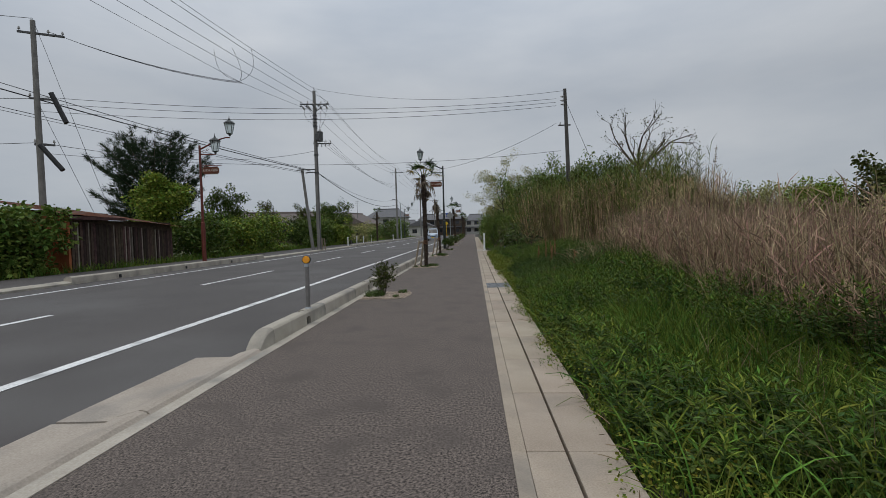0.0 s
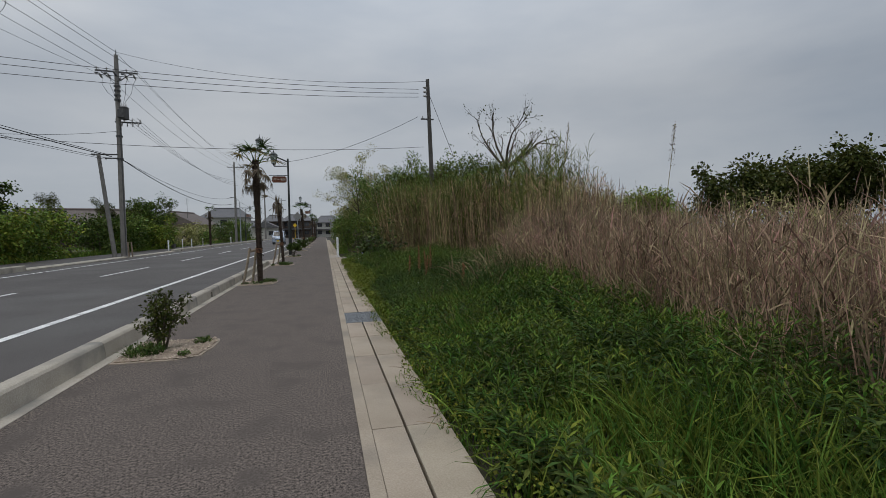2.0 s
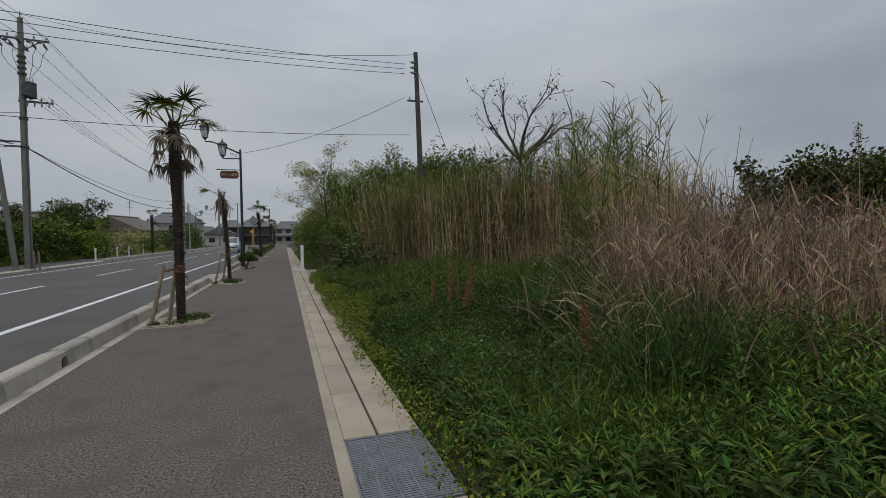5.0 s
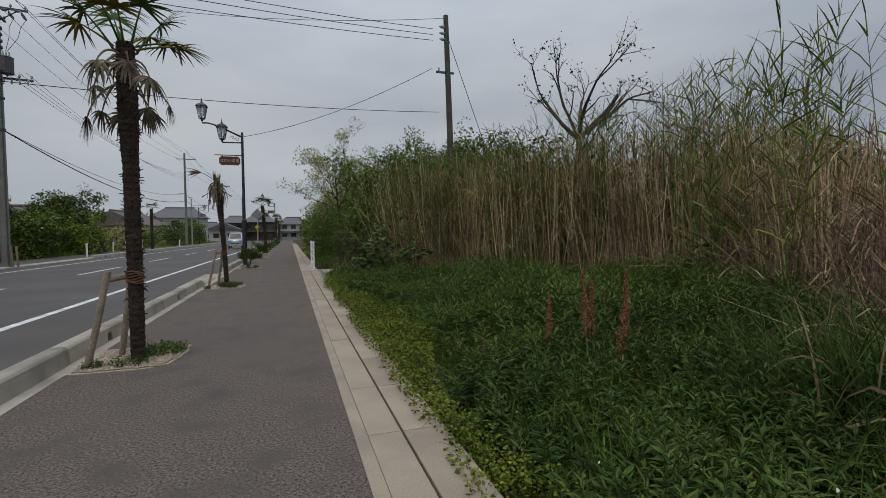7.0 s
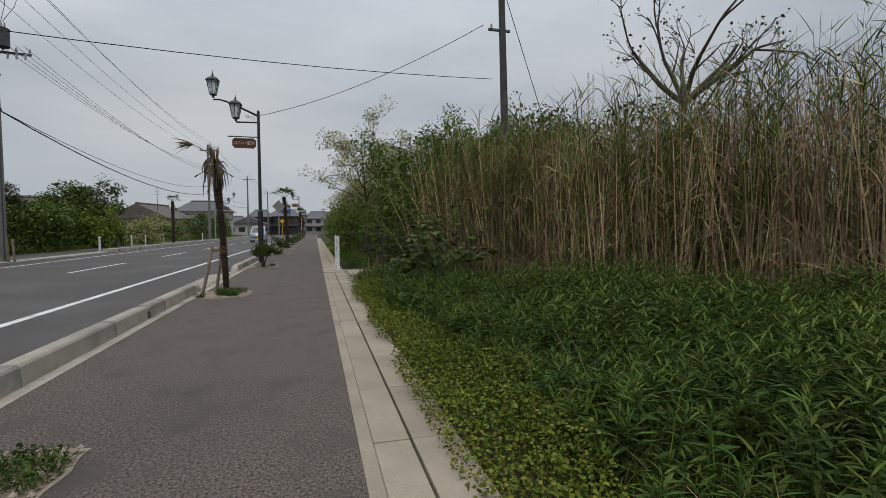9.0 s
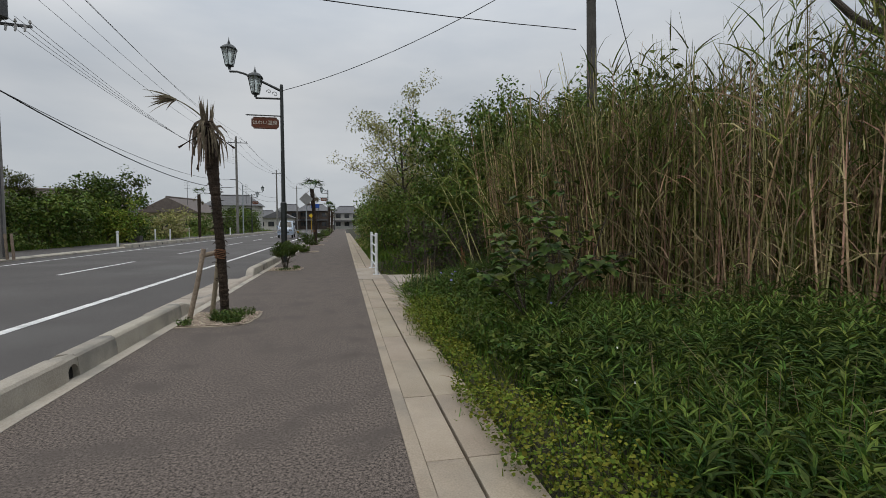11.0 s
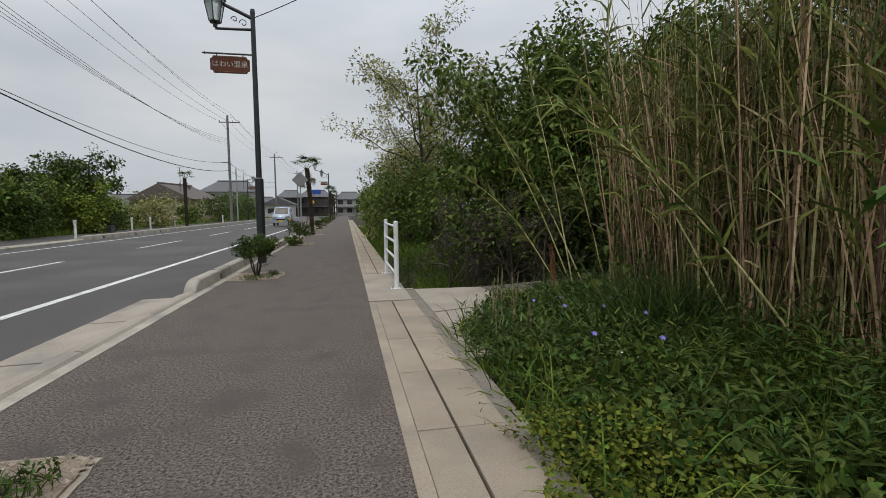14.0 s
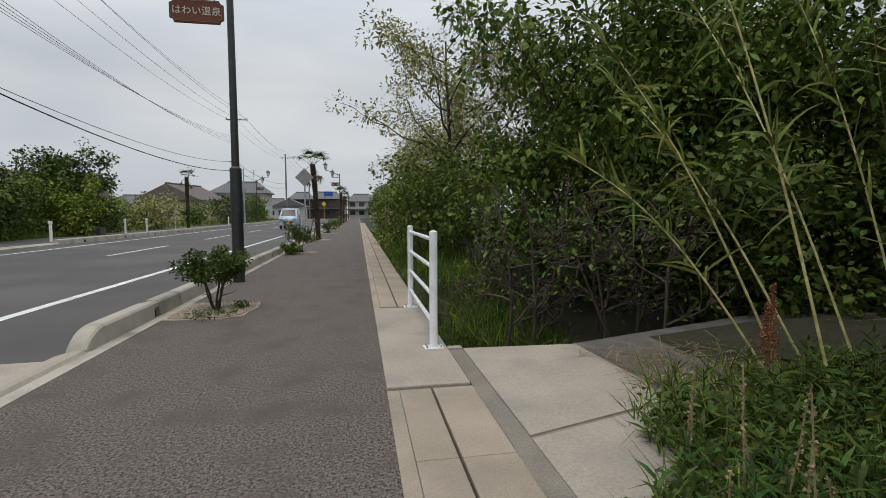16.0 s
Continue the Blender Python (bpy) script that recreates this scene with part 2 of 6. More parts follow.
TILE_GREY = mat("grey_roof_tile", (0.085, 0.085, 0.09), (0.15, 0.15, 0.155), 0.6, 3, 0.4, 30)
TILE_BROWN = mat("brown_roof", (0.1, 0.08, 0.072), (0.16, 0.132, 0.12), 0.7, 3, 0.3, 30)
PLASTER = mat("house_plaster", (0.42, 0.41, 0.38), (0.55, 0.54, 0.5), 0.9, 2, 0.2, 30, stain=(0.33, 0.32, 0.3), stain_scale=0.6)
PLASTER_BEIGE = mat("beige_plaster", (0.38, 0.32, 0.21), (0.48, 0.41, 0.29), 0.9, 2, 0.2, 30)
TIMBER = mat("dark_timber", (0.05, 0.038, 0.03), (0.11, 0.085, 0.07), 0.85, 4, 0.3, 30)
GLASS_DARK = mat("window_glass", (0.02, 0.025, 0.03), (0.04, 0.045, 0.05), 0.06, 3, 0, 30, spec=0.6)
CAR_PAINT = mat("car_paint", (0.36, 0.42, 0.50), (0.40, 0.46, 0.54), 0.25, 2, 0, 30, metal=0.3, spec=0.6)
BLACK_PLASTIC_AND_SHADE = mat("black_plastic_and_shade", (0.012, 0.012, 0.013), (0.03, 0.03, 0.03), 0.6, 9, 0.1, 60)
TYRE = mat("tyre_rubber", (0.015, 0.015, 0.015), (0.03, 0.03, 0.03), 0.9, 9, 0.2, 60)
CHROME = mat("bright_metal", (0.5, 0.5, 0.52), (0.6, 0.6, 0.62), 0.25, 9, 0, 60, metal=0.9)
YELLOW = mat("yellow_plate", (0.65, 0.42, 0.02), (0.75, 0.5, 0.04), 0.5, 9, 0, 60)
BLUE_SIGN = mat("blue_board", (0.02, 0.07, 0.3), (0.03, 0.1, 0.4), 0.5, 4, 0, 40)
SIGN_BACK = mat("sign_back", (0.22, 0.22, 0.215), (0.3, 0.3, 0.29), 0.6, 4, 0.1, 30, metal=0.3)
LANTERN_GLASS = bpy.data.materials.new("lantern_glass")
LANTERN_GLASS.use_nodes = True
_lg = LANTERN_GLASS.node_tree.nodes["Principled BSDF"]
_lg.inputs["Base Color"].default_value = (0.72, 0.78, 0.76, 1)
_lg.inputs["Roughness"].default_value = 0.35
_lg.inputs["Transmission Weight"].default_value = 0.7


# ---- building helpers ----
rng = np.random.default_rng(7)


def mesh_of(name, verts, faces, material, smooth=False):
    """A mesh from an (n, 3) array and an (m, 3) or (m, 4) array."""
    verts, faces = np.asarray(verts, np.float32), np.asarray(faces, np.int32)
    me = bpy.data.meshes.new(name)
    k = faces.shape[1]
    me.vertices.add(len(verts))
    me.vertices.foreach_set("co", verts.ravel())
    me.loops.add(faces.size)
    me.loops.foreach_set("vertex_index", faces.ravel())
    me.polygons.add(len(faces))
    me.polygons.foreach_set("loop_start", np.arange(0, faces.size, k, dtype=np.int32))
    me.polygons.foreach_set("use_smooth", np.full(len(faces), smooth))
    me.update(calc_edges=True)
    me.validate()
    me.materials.append(material)
    return me


def place(name, me, parent=None, label=""):
    ob = new(name, me)
    if parent:
        ob.parent = parent
    if label:
        ob["label"] = label
    return ob


def part(name, bm, material, parent=None, label="", smooth=False):
    me = bpy.data.meshes.new(name)
    bmesh.ops.recalc_face_normals(bm, faces=bm.faces)
    if smooth:
        for f in bm.faces:
            f.smooth = True
    bm.to_mesh(me)
    bm.free()
    me.materials.append(material)
    return place(name, me, parent, label)


def thing(name, x, y, z=0.0, rz=0.0):
    ob = new(name)
    ob.matrix_basis = pose(x, y, z, 0, 0, rz)
    return ob


def box(bm, x0, x1, y0, y1, z0, z1, m=None, bevel=0.0):
    vs = [bm.verts.new((x, y, z)) for x in (x0, x1) for y in (y0, y1) for z in (z0, z1)]
    fs = [bm.faces.new([vs[i] for i in q]) for q in ((0, 1, 3, 2), (4, 6, 7, 5), (0, 4, 5, 1), (2, 3, 7, 6), (0, 2, 6, 4), (1, 5, 7, 3))]
    if bevel:
        es = list({e for f in fs for e in f.edges})
        r = bmesh.ops.bevel(bm, geom=es, offset=bevel, segments=2, affect="EDGES", profile=0.6)
        vs = list({v for f in r["faces"] for v in f.verts} | {v for v in vs if v.is_valid})
    if m is not None:
        bmesh.ops.transform(bm, matrix=m, verts=vs)
    return bm


def rod(bm, p0, p1, r0, r1=None, seg=10, caps=True):
    r1 = r0 if r1 is None else r1
    p0, p1 = Vector(p0), Vector(p1)
    q = (p1 - p0).to_track_quat("Z", "Y")
    rings = []
    for p, r in ((p0, r0), (p1, r1)):
        rings.append([bm.verts.new(p + q @ Vector((r * math.cos(2 * math.pi * i / seg), r * math.sin(2 * math.pi * i / seg), 0))) for i in range(seg)])
    for i in range(seg):
        bm.faces.new((rings[0][i], rings[0][(i + 1) % seg], rings[1][(i + 1) % seg], rings[1][i]))
    if caps:
        bm.faces.new(rings[0][::-1])
        bm.faces.new(rings[1])
    return bm


def pipe(bm, pts, radii, seg=8):
    """A tube through points with a radius at each."""
    pts = [Vector(p) for p in pts]
    last = None
    for i, p in enumerate(pts):
        d = pts[min(i + 1, len(pts) - 1)] - pts[max(i - 1, 0)]
        q = d.to_track_quat("Z", "Y")
        r = radii[i] if hasattr(radii, "__len__") else radii
        ring = [bm.verts.new(p + q @ Vector((r * math.cos(2 * math.pi * j / seg), r * math.sin(2 * math.pi * j / seg), 0))) for j in range(seg)]
        if last:
            for j in range(seg):
                bm.faces.new((last[j], last[(j + 1) % seg], ring[(j + 1) % seg], ring[j]))
        else:
            bm.faces.new(ring[::-1])
        last = ring
    bm.faces.new(last)
    return bm


def prism(bm, outline, y0, y1):
    """An outline of (x, z) pushed from y0 to y1."""
    a = [bm.verts.new((x, y0, z)) for x, z in outline]
    b = [bm.verts.new((x, y1, z)) for x, z in outline]
    n = len(outline)
    for i in range(n):
        bm.faces.new((a[i], a[(i + 1) % n], b[(i + 1) % n], b[i]))
    bm.faces.new(a[::-1])
    bm.faces.new(b)
    return bm


def slab(bm, outline, z0, z1):
    """An outline of (x, y) raised from z0 to z1."""
    a = [bm.verts.new((x, y, z0)) for x, y in outline]
    b = [bm.verts.new((x, y, z1)) for x, y in outline]
    n = len(outline)
    for i in range(n):
        bm.faces.new((a[i], a[(i + 1) % n], b[(i + 1) % n], b[i]))
    bm.faces.new(a[::-1])
    bm.faces.new(b)
    return bm


def unit(v):
    return v / np.maximum(np.linalg.norm(v, axis=-1, keepdims=True), 1e-6)


def strips(base, up, length, width, droop, segs=3, taper=0.15, wide=None):
    """Blades: base (n, 3), first direction up (n, 3), length, width and droop (n). Returns verts and quads."""
    n = len(base)
    up = unit(up)
    if wide is None:
        a = rng.uniform(0, 2 * np.pi, n)
        wide = np.stack([np.cos(a), np.sin(a), np.zeros(n)], 1)
    side = unit(np.cross(up, wide) + 1e-4)
    verts = np.zeros((n, segs + 1, 2, 3))
    p, d = base.copy(), up.copy()
    for s in range(segs + 1):
        f = s / segs
        w = width * (1 - (1 - taper) * f ** 1.6) * (1 if s else 0.75)
        verts[:, s, 0], verts[:, s, 1] = p - side * w[:, None] / 2, p + side * w[:, None] / 2
        step = (length / segs)[:, None]
        p = p + d * step
        d = unit(d + np.array([0, 0, -1.0]) * (droop / segs)[:, None])
    idx = np.arange(n)[:, None] * (segs + 1) * 2 + np.arange(segs)[None, :] * 2
    q = np.stack([idx, idx + 1, idx + 3, idx + 2], -1).reshape(-1, 4)
    return verts.reshape(-1, 3), q


def leaf_quads(base, dirn, normal, length, width):
    """Small leaves: one pointed quad each. Returns verts and quads."""
    n = len(base)
    dirn = unit(dirn)
    side = unit(np.cross(dirn, normal) + 1e-4)
    L, W = length[:, None], width[:, None] * 1.3
    v = np.stack([base, base + dirn * L * 0.45 - side * W / 2, base + dirn * L + np.array([0, 0, -0.15]) * L, base + dirn * L * 0.45 + side * W / 2], 1)
    return v.reshape(-1, 3), np.arange(n * 4).reshape(-1, 4)


def leaf_cards(base, dirn, normal, length, width, fold=0.12):
    """Leaves: two quads folded along the middle rib, pointed at both ends. Returns verts and quads."""
    n = len(base)
    dirn = unit(dirn)
    side = unit(np.cross(dirn, normal) + 1e-4)
    nor = np.cross(side, dirn)
    L, W = length[:, None], width[:, None]
    sag = np.array([0, 0, -0.15]) * L
    v = np.stack([base, base + dirn * L * 0.35 - side * W / 2 + nor * W * fold, base + dirn * L * 0.75 - side * W * 0.3 + nor * W * fold + sag * 0.5,
                  base + dirn * L + sag, base + dirn * L * 0.75 + side * W * 0.3 + nor * W * fold + sag * 0.5, base + dirn * L * 0.35 + side * W / 2 + nor * W * fold], 1)
    i = np.arange(n)[:, None] * 6
    q = np.concatenate([i + np.array([[0, 1, 2, 3]]), i + np.array([[0, 3, 4, 5]])], 0)
    return v.reshape(-1, 3), q


def joined(*lots):
    vs, fs, o = [], [], 0
    for v, f in lots:
        vs.append(v)
        fs.append(f + o)
        o += len(v)
    return np.concatenate(vs), np.concatenate(fs)


def sphere_dirs(n, zmin=-1.0):
    z = rng.uniform(zmin, 1, n)
    a = rng.uniform(0, 2 * np.pi, n)
    r = np.sqrt(np.maximum(0, 1 - z * z))
    return np.stack([r * np.cos(a), r * np.sin(a), z], 1)


def tubes(paths, radii, seg=5):
    """Branches: list of (k, 3) paths and (k,) radii. Returns verts and quads."""
    vs, fs, o = [], [], 0
    ang = np.arange(seg) * 2 * np.pi / seg
    for P, R in zip(paths, radii):
        P = np.asarray(P, float)
        d = unit(np.gradient(P, axis=0))
        ref = np.where(np.abs(d[:, 2:3]) > 0.9, np.array([[1.0, 0, 0]]), np.array([[0, 0, 1.0]]))
        u = unit(np.cross(d, ref))
        w = np.cross(d, u)
        ring = P[:, None] + (np.cos(ang)[None, :, None] * u[:, None] + np.sin(ang)[None, :, None] * w[:, None]) * np.asarray(R)[:, None, None]
        k = len(P)
        vs.append(ring.reshape(-1, 3))
        i = (np.arange(k - 1)[:, None] * seg + np.arange(seg)[None]).ravel()
        j = (np.arange(k - 1)[:, None] * seg + (np.arange(seg)[None] + 1) % seg).ravel()
        fs.append(np.stack([i, j, j + seg, i + seg], 1) + o)
        o += k * seg
    return np.concatenate(vs), np.concatenate(fs)


def wander(p, d, length, steps, wild, lift=0.0):
    """A crooked path from p along d."""
    P, d = [np.array(p, float)], np.array(d, float)
    for _ in range(steps):
        d = d + rng.normal(0, wild, 3) + np.array([0, 0, lift])
        d = d / np.linalg.norm(d)
        P.append(P[-1] + d * length / steps)
    return np.array(P), d


# ---- ground, road and pavement ----
ROAD_Z = -0.09
WALK_L, KERB_F, KERB_B = -2.51, -2.635, -2.845
FAR_KERB = -13.1


def ground_height(x, y):
    z = -0.10 + 0.05 * math.sin(x * 0.7 + 1) * math.sin(y * 0.4)
    if x > 0.9:
        z += min(0.18, (x - 0.9) * 0.06)
    if 28.0 < y < 33 and 0.6 < x < 12:
        z -= 0.55 * min(1, (y - 28.0) / 0.4) * min(1, (33 - y) / 1.5) * min(1, (x - 0.6) / 0.3)
    return z


def sheet(name, xs, ys, height, material):
    v = [(x, y, height(x, y)) for y in ys for x in xs]
    k = len(xs)
    f = [(j * k + i, j * k + i + 1, (j + 1) * k + i + 1, (j + 1) * k + i) for j in range(len(ys) - 1) for i in range(k - 1)]
    ob = new(name, mesh_of(name, v, f, material, True))
    return tagged(ob, kind="structure")


def steps_to(lo, hi, near0, near1, fine):
    a = list(np.arange(near0, near1 + 1e-6, fine))
    out, d, x = [], fine, near0
    while x > lo:
        d *= 1.6
        x -= d
        out.append(max(x, lo))
    up, d, x = [], fine, near1
    while x < hi:
        d *= 1.6
        x += d
        up.append(min(x, hi))
    return out[::-1] + a + up


tagged(sheet("ground", steps_to(-1800, 1800, 0.66, 12, 0.3), steps_to(-1500, 2500, -6, 46, 0.5),
             lambda x, y: ground_height(x, y) if x > 0.6 else -0.25, mat("meadow_soil", (0.022, 0.022, 0.012), (0.05, 0.047, 0.026), 0.95, 0.4, 0.5, 12)),
       "rough grassy earth beside the pavement", "ground")
tagged(sheet("road", [FAR_KERB - 0.1, -8.2, KERB_B + 0.05], [-60, -20, 0, 20, 40, 60, 80, 120, 180, 260], lambda x, y: ROAD_Z, ASPHALT_ROAD),
       "two-lane grey asphalt road with white lines", "road")
tagged(sheet("pavement", list(np.linspace(WALK_L, 0.0, 6)), [-30, -10, 0, 10, 20, 30, 50, 90, 160, 240], lambda x, y: 0.0, ASPHALT_WALK),
       "worn brownish-grey asphalt footway", "pavement")
tagged(sheet("far_pavement", [-16.4, FAR_KERB - 0.3], [-60, 0, 40, 100, 240], lambda x, y: 0.02, ASPHALT_ROAD), "grey asphalt footway across the road", "pavement")


def road_line(x, w, y0, y1, name, label):
    bm = bmesh.new()
    z = ROAD_Z + 0.006
    n = max(1, int((y1 - y0) / 4))
    for i in range(n):
        a, b = y0 + (y1 - y0) * i / n, y0 + (y1 - y0) * (i + 1) / n
        bm.faces.new([bm.verts.new(p) for p in ((x - w / 2, a, z), (x + w / 2, a, z), (x + w / 2, b, z), (x - w / 2, b, z))])
    return tagged(part(name, bm, PAINT_WHITE), label, "road marking", kind="structure")


road_line(-4.76, 0.16, -40, 240, "edge_line", "solid white painted edge line")
road_line(-11.9, 0.15, -40, 240, "edge_line", "solid white painted edge line on the far side")
for i in range(-2, 15):
    y0 = 0.7 + 10 * i
    tagged(road_line(-8.25, 0.14, y0, y0 + 5, "centre_dash", "white painted centre dash"), group="centre dashes")

# ---- kerbs: blocks of two metres, every second one with a drain mouth ----
near_kerb = tagged(thing("near_kerb", 0, 0), "pale concrete kerb of separate blocks", "kerb", kind="structure")
KERB_PROFILE = [(KERB_F, 0.0), (KERB_F - 0.012, 0.12), (KERB_F - 0.02, 0.17), (KERB_F - 0.04, 0.192), (KERB_F - 0.07, 0.2), (KERB_B + 0.03, 0.195), (KERB_B, 0.17), (KERB_B, -0.2), (KERB_F, -0.2)]


def kerb_mesh(hole, length=2.0):
    bm = bmesh.new()
    g = 0.006
    if hole:
        c, r = 1.2, 0.085
        for a, b in ((g, c - r), (c + r, length - g)):
            prism(bm, KERB_PROFILE, a, b)
        # the arch over the drain mouth
        arch = [(c - r * math.cos(t), 0.045 + r * math.sin(t)) for t in np.linspace(0, math.pi, 9)]
        f = [[bm.verts.new((KERB_F - 0.012, y, z)) for y, z in arch], [bm.verts.new((KERB_F - 0.022, y, 0.172)) for y, z in arch], [bm.verts.new((KERB_F - 0.07, y, 0.2)) for y, z in arch],
             [bm.verts.new((KERB_B, y, 0.17)) for y, z in arch], [bm.verts.new((KERB_B, y, z)) for y, z in arch]]
        for j in range(8):
            for k in range(5):
                bm.faces.new((f[k][j], f[k][j + 1], f[(k + 1) % 5][j + 1], f[(k + 1) % 5][j]))
    else:
        prism(bm, KERB_PROFILE, g, length - g)
    me = bpy.data.meshes.new("kerb_block")
    bmesh.ops.recalc_face_normals(bm, faces=bm.faces)
    bm.to_mesh(me)
    bm.free()
    me.materials.append(CONCRETE)
    return me


K_SOLID, K_HOLE = kerb_mesh(False), kerb_mesh(True)
for a, b in ((2.82, 22.82), (28.75, 160)):
    y = a
    i = 0
    while y < b - 1:
        me = K_HOLE if i % 2 == 0 and y < 90 else K_SOLID
        k = place("kerb_block", me, near_kerb)
        if me is K_HOLE:
            # black box behind the opening stands in for the shade inside the mouth
            part("drain_mouth_shade", box(bmesh.new(), KERB_F - 0.16, KERB_F - 0.06, y + 1.1, y + 1.3, -0.01, 0.14), BLACK_PLASTIC_AND_SHADE, near_kerb)
        k.location = (0, y if i else y + 0.001, 0)
        y += 2.0
        i += 1
# sloping end pieces where the kerb drops
for ya, yb in ((2.82, 2.45), (22.82, 23.45), (28.75, 28.4)):
    e = bmesh.new()
    lo = [(KERB_F, 0.0), (KERB_F - 0.015, 0.02), (KERB_F - 0.035, 0.03), (KERB_F - 0.075, 0.035), (KERB_F - 0.1, 0.03), (KERB_B + 0.03, -0.01), (KERB_B, -0.04), (KERB_B, -0.2), (KERB_F, -0.2)]
    rings = []
    for s in np.linspace(0, 1, 7):
        f = s ** 2.2
        rings.append([e.verts.new((p[0], ya + (yb - ya) * s, p[1] * (1 - f) + q[1] * f)) for p, q in zip(KERB_PROFILE, lo)])
    for r0, r1 in zip(rings, rings[1:]):
        for j in range(9):
            e.faces.new((r0[j], r0[(j + 1) % 9], r1[(j + 1) % 9], r1[j]))
    e.faces.new(rings[0])
    e.faces.new(rings[-1][::-1])
    part("kerb_end", e, CONCRETE, near_kerb, smooth=False)
# lowered kerb and gutter apron
LOW_PROFILE = [(KERB_F, 0.006), (KERB_F - 0.03, 0.032), (KERB_F - 0.08, 0.04), (-2.9, -0.01), (-2.97, -0.045), (-2.97, -0.2), (KERB_F, -0.2)]
APRON = [(-2.975, -0.05), (-3.4, -0.058), (-3.4, -0.2), (-2.975, -0.2)]
for a, b in ((-20, 2.44), (23.46, 28.39)):
    n = round((b - a) / 1.9)
    for i in range(n):
        y0, y1 = a + (b - a) * i / n + 0.008, a + (b - a) * (i + 1) / n - 0.008
        part("low_kerb_block", prism(bmesh.new(), LOW_PROFILE, y0, y1), CONCRETE_OLD, near_kerb)
        part("gutter_apron", prism(bmesh.new(), APRON, y0 + 0.01, y1 - 0.01), CONCRETE_OLD, near_kerb)
tagged(part("kerb_footing", box(bmesh.new(), KERB_F - 0.02, WALK_L + 0.0, -30, 160, -0.1, 0.006), CONCRETE), "narrow concrete footing along the kerb", "kerb", kind="structure")

far_kerb = tagged(thing("far_kerb", 0, 0), "pale concrete kerb across the road", "kerb", kind="structure")
FAR_PROFILE = [(FAR_KERB, -0.2), (FAR_KERB - 0.02, 0.13), (FAR_KERB - 0.06, 0.165), (FAR_KERB - 0.2, 0.165), (FAR_KERB - 0.28, 0.1), (FAR_KERB - 0.3, -0.2)]
far_me = None
for a, b in ((11.6, 25.0), (47.0, 150.0)):
    y = a
    while y < b:
        if far_me is None:
            o = part("kerb_block", prism(bmesh.new(), FAR_PROFILE, 0.006, 1.994), CONCRETE, far_kerb)
            far_me = o.data
        else:
            o = place("kerb_block", far_me, far_kerb)
        o.location = (0, y, 0)
        y += 2
for a, b in ((-40, 11.6), (25.6, 47.0)):
    part("low_kerb", prism(bmesh.new(), [(FAR_KERB, -0.2), (FAR_KERB, -0.03), (FAR_KERB - 0.1, 0.02), (FAR_KERB - 0.3, 0.03), (FAR_KERB - 0.3, -0.2)], a, b), CONCRETE, far_kerb)
for y in (13.7, 17.7, 21.7, 49, 53, 57, 61):
    # far drain mouths are only black boxes on the face, their shade as colour
    part("drain_mouth_shade", box(bmesh.new(), FAR_KERB - 0.05, FAR_KERB + 0.012, y - 0.06, y + 0.06, -0.06, 0.06, bevel=0.02), BLACK_PLASTIC_AND_SHADE, far_kerb)

# ---- drain channel with slabs along the pavement ----
channel = tagged(thing("drain_channel", 0, 0), "pale concrete drain channel with slotted cover slabs", "drain", kind="structure")
part("edge_strip", box(bmesh.new(), 0.0, 0.085, -30, 26.95, -0.2, 0.008), CONCRETE_WARM, channel)
part("edge_strip", box(bmesh.new(), 0.0, 0.085, 29.95, 160, -0.2, 0.008), CONCRETE_WARM, channel)
part("channel_bed", box(bmesh.new(), 0.085, 0.64, -30, 160, -0.2, -0.04), MORTAR, channel)


def cover(x0, x1, length):
    b = bmesh.new()
    box(b, x0, x1, 0.003, length - 0.003, -0.06, 0.012, bevel=0.006)
    return part("cover_slab", b, CONCRETE_WARM, channel)


SL = 1.0
left_slab, right_slab = cover(0.088, 0.313, SL), cover(0.331, 0.625, SL)
left_slab.location = right_slab.location = (0, -8, 0)
ys = [-7 + i for i in range(15)] + [8.95 + i for i in range(18)] + [30 + i for i in range(60)]
for y in ys:
    if 26.9 < y < 30:
        continue
    for o in (left_slab, right_slab):
        c = place("cover_slab", o.data, channel)
        c.location = (0, y, random.uniform(-0.002, 0.002))
# steel grating
grate = thing("drain_grating", 0.35, 8.48)
for i in range(36):
    y = -0.42 + i * 0.024
    part("bar", box(bmesh.new(), -0.25, 0.27, y - 0.009, y + 0.009, -0.035, 0.01), GRATE, grate)
b = bmesh.new()
for x in (-0.26, -0.15, -0.05, 0.06, 0.16, 0.27):
    box(b, x - 0.006, x + 0.006, -0.45, 0.45, -0.035, 0.012)
for y in (-0.45, 0.45):
    box(b, -0.268, 0.278, y - 0.01, y + 0.01, -0.035, 0.012)
part("frame", b, GRATE, grate)
tagged(grate, "grey galvanised steel grating over the drain", "grating")
# solid cover over the culvert, and the concrete pad beside it
tagged(part("culvert_cover", box(bmesh.new(), 0.0, 0.62, 26.99, 29.9, -0.3, 0.02, bevel=0.01), CONCRETE_OLD), "wide concrete cover slab over a culvert", "slab", kind="structure")
pad = tagged(thing("concrete_pad", 0, 0), "old pale concrete crossing pad with a dirt-filled joint", "pad", kind="structure")
part("screed", box(bmesh.new(), 0.63, 0.76, 22.0, 27.9, -0.2, 0.002), SCREED, pad)
part("slab", slab(bmesh.new(), [(0.762, 26.12), (1.86, 26.45), (1.92, 26.8), (1.86, 27.85), (0.762, 27.9)], -0.4, 0.012), CONCRETE_OLD, pad)
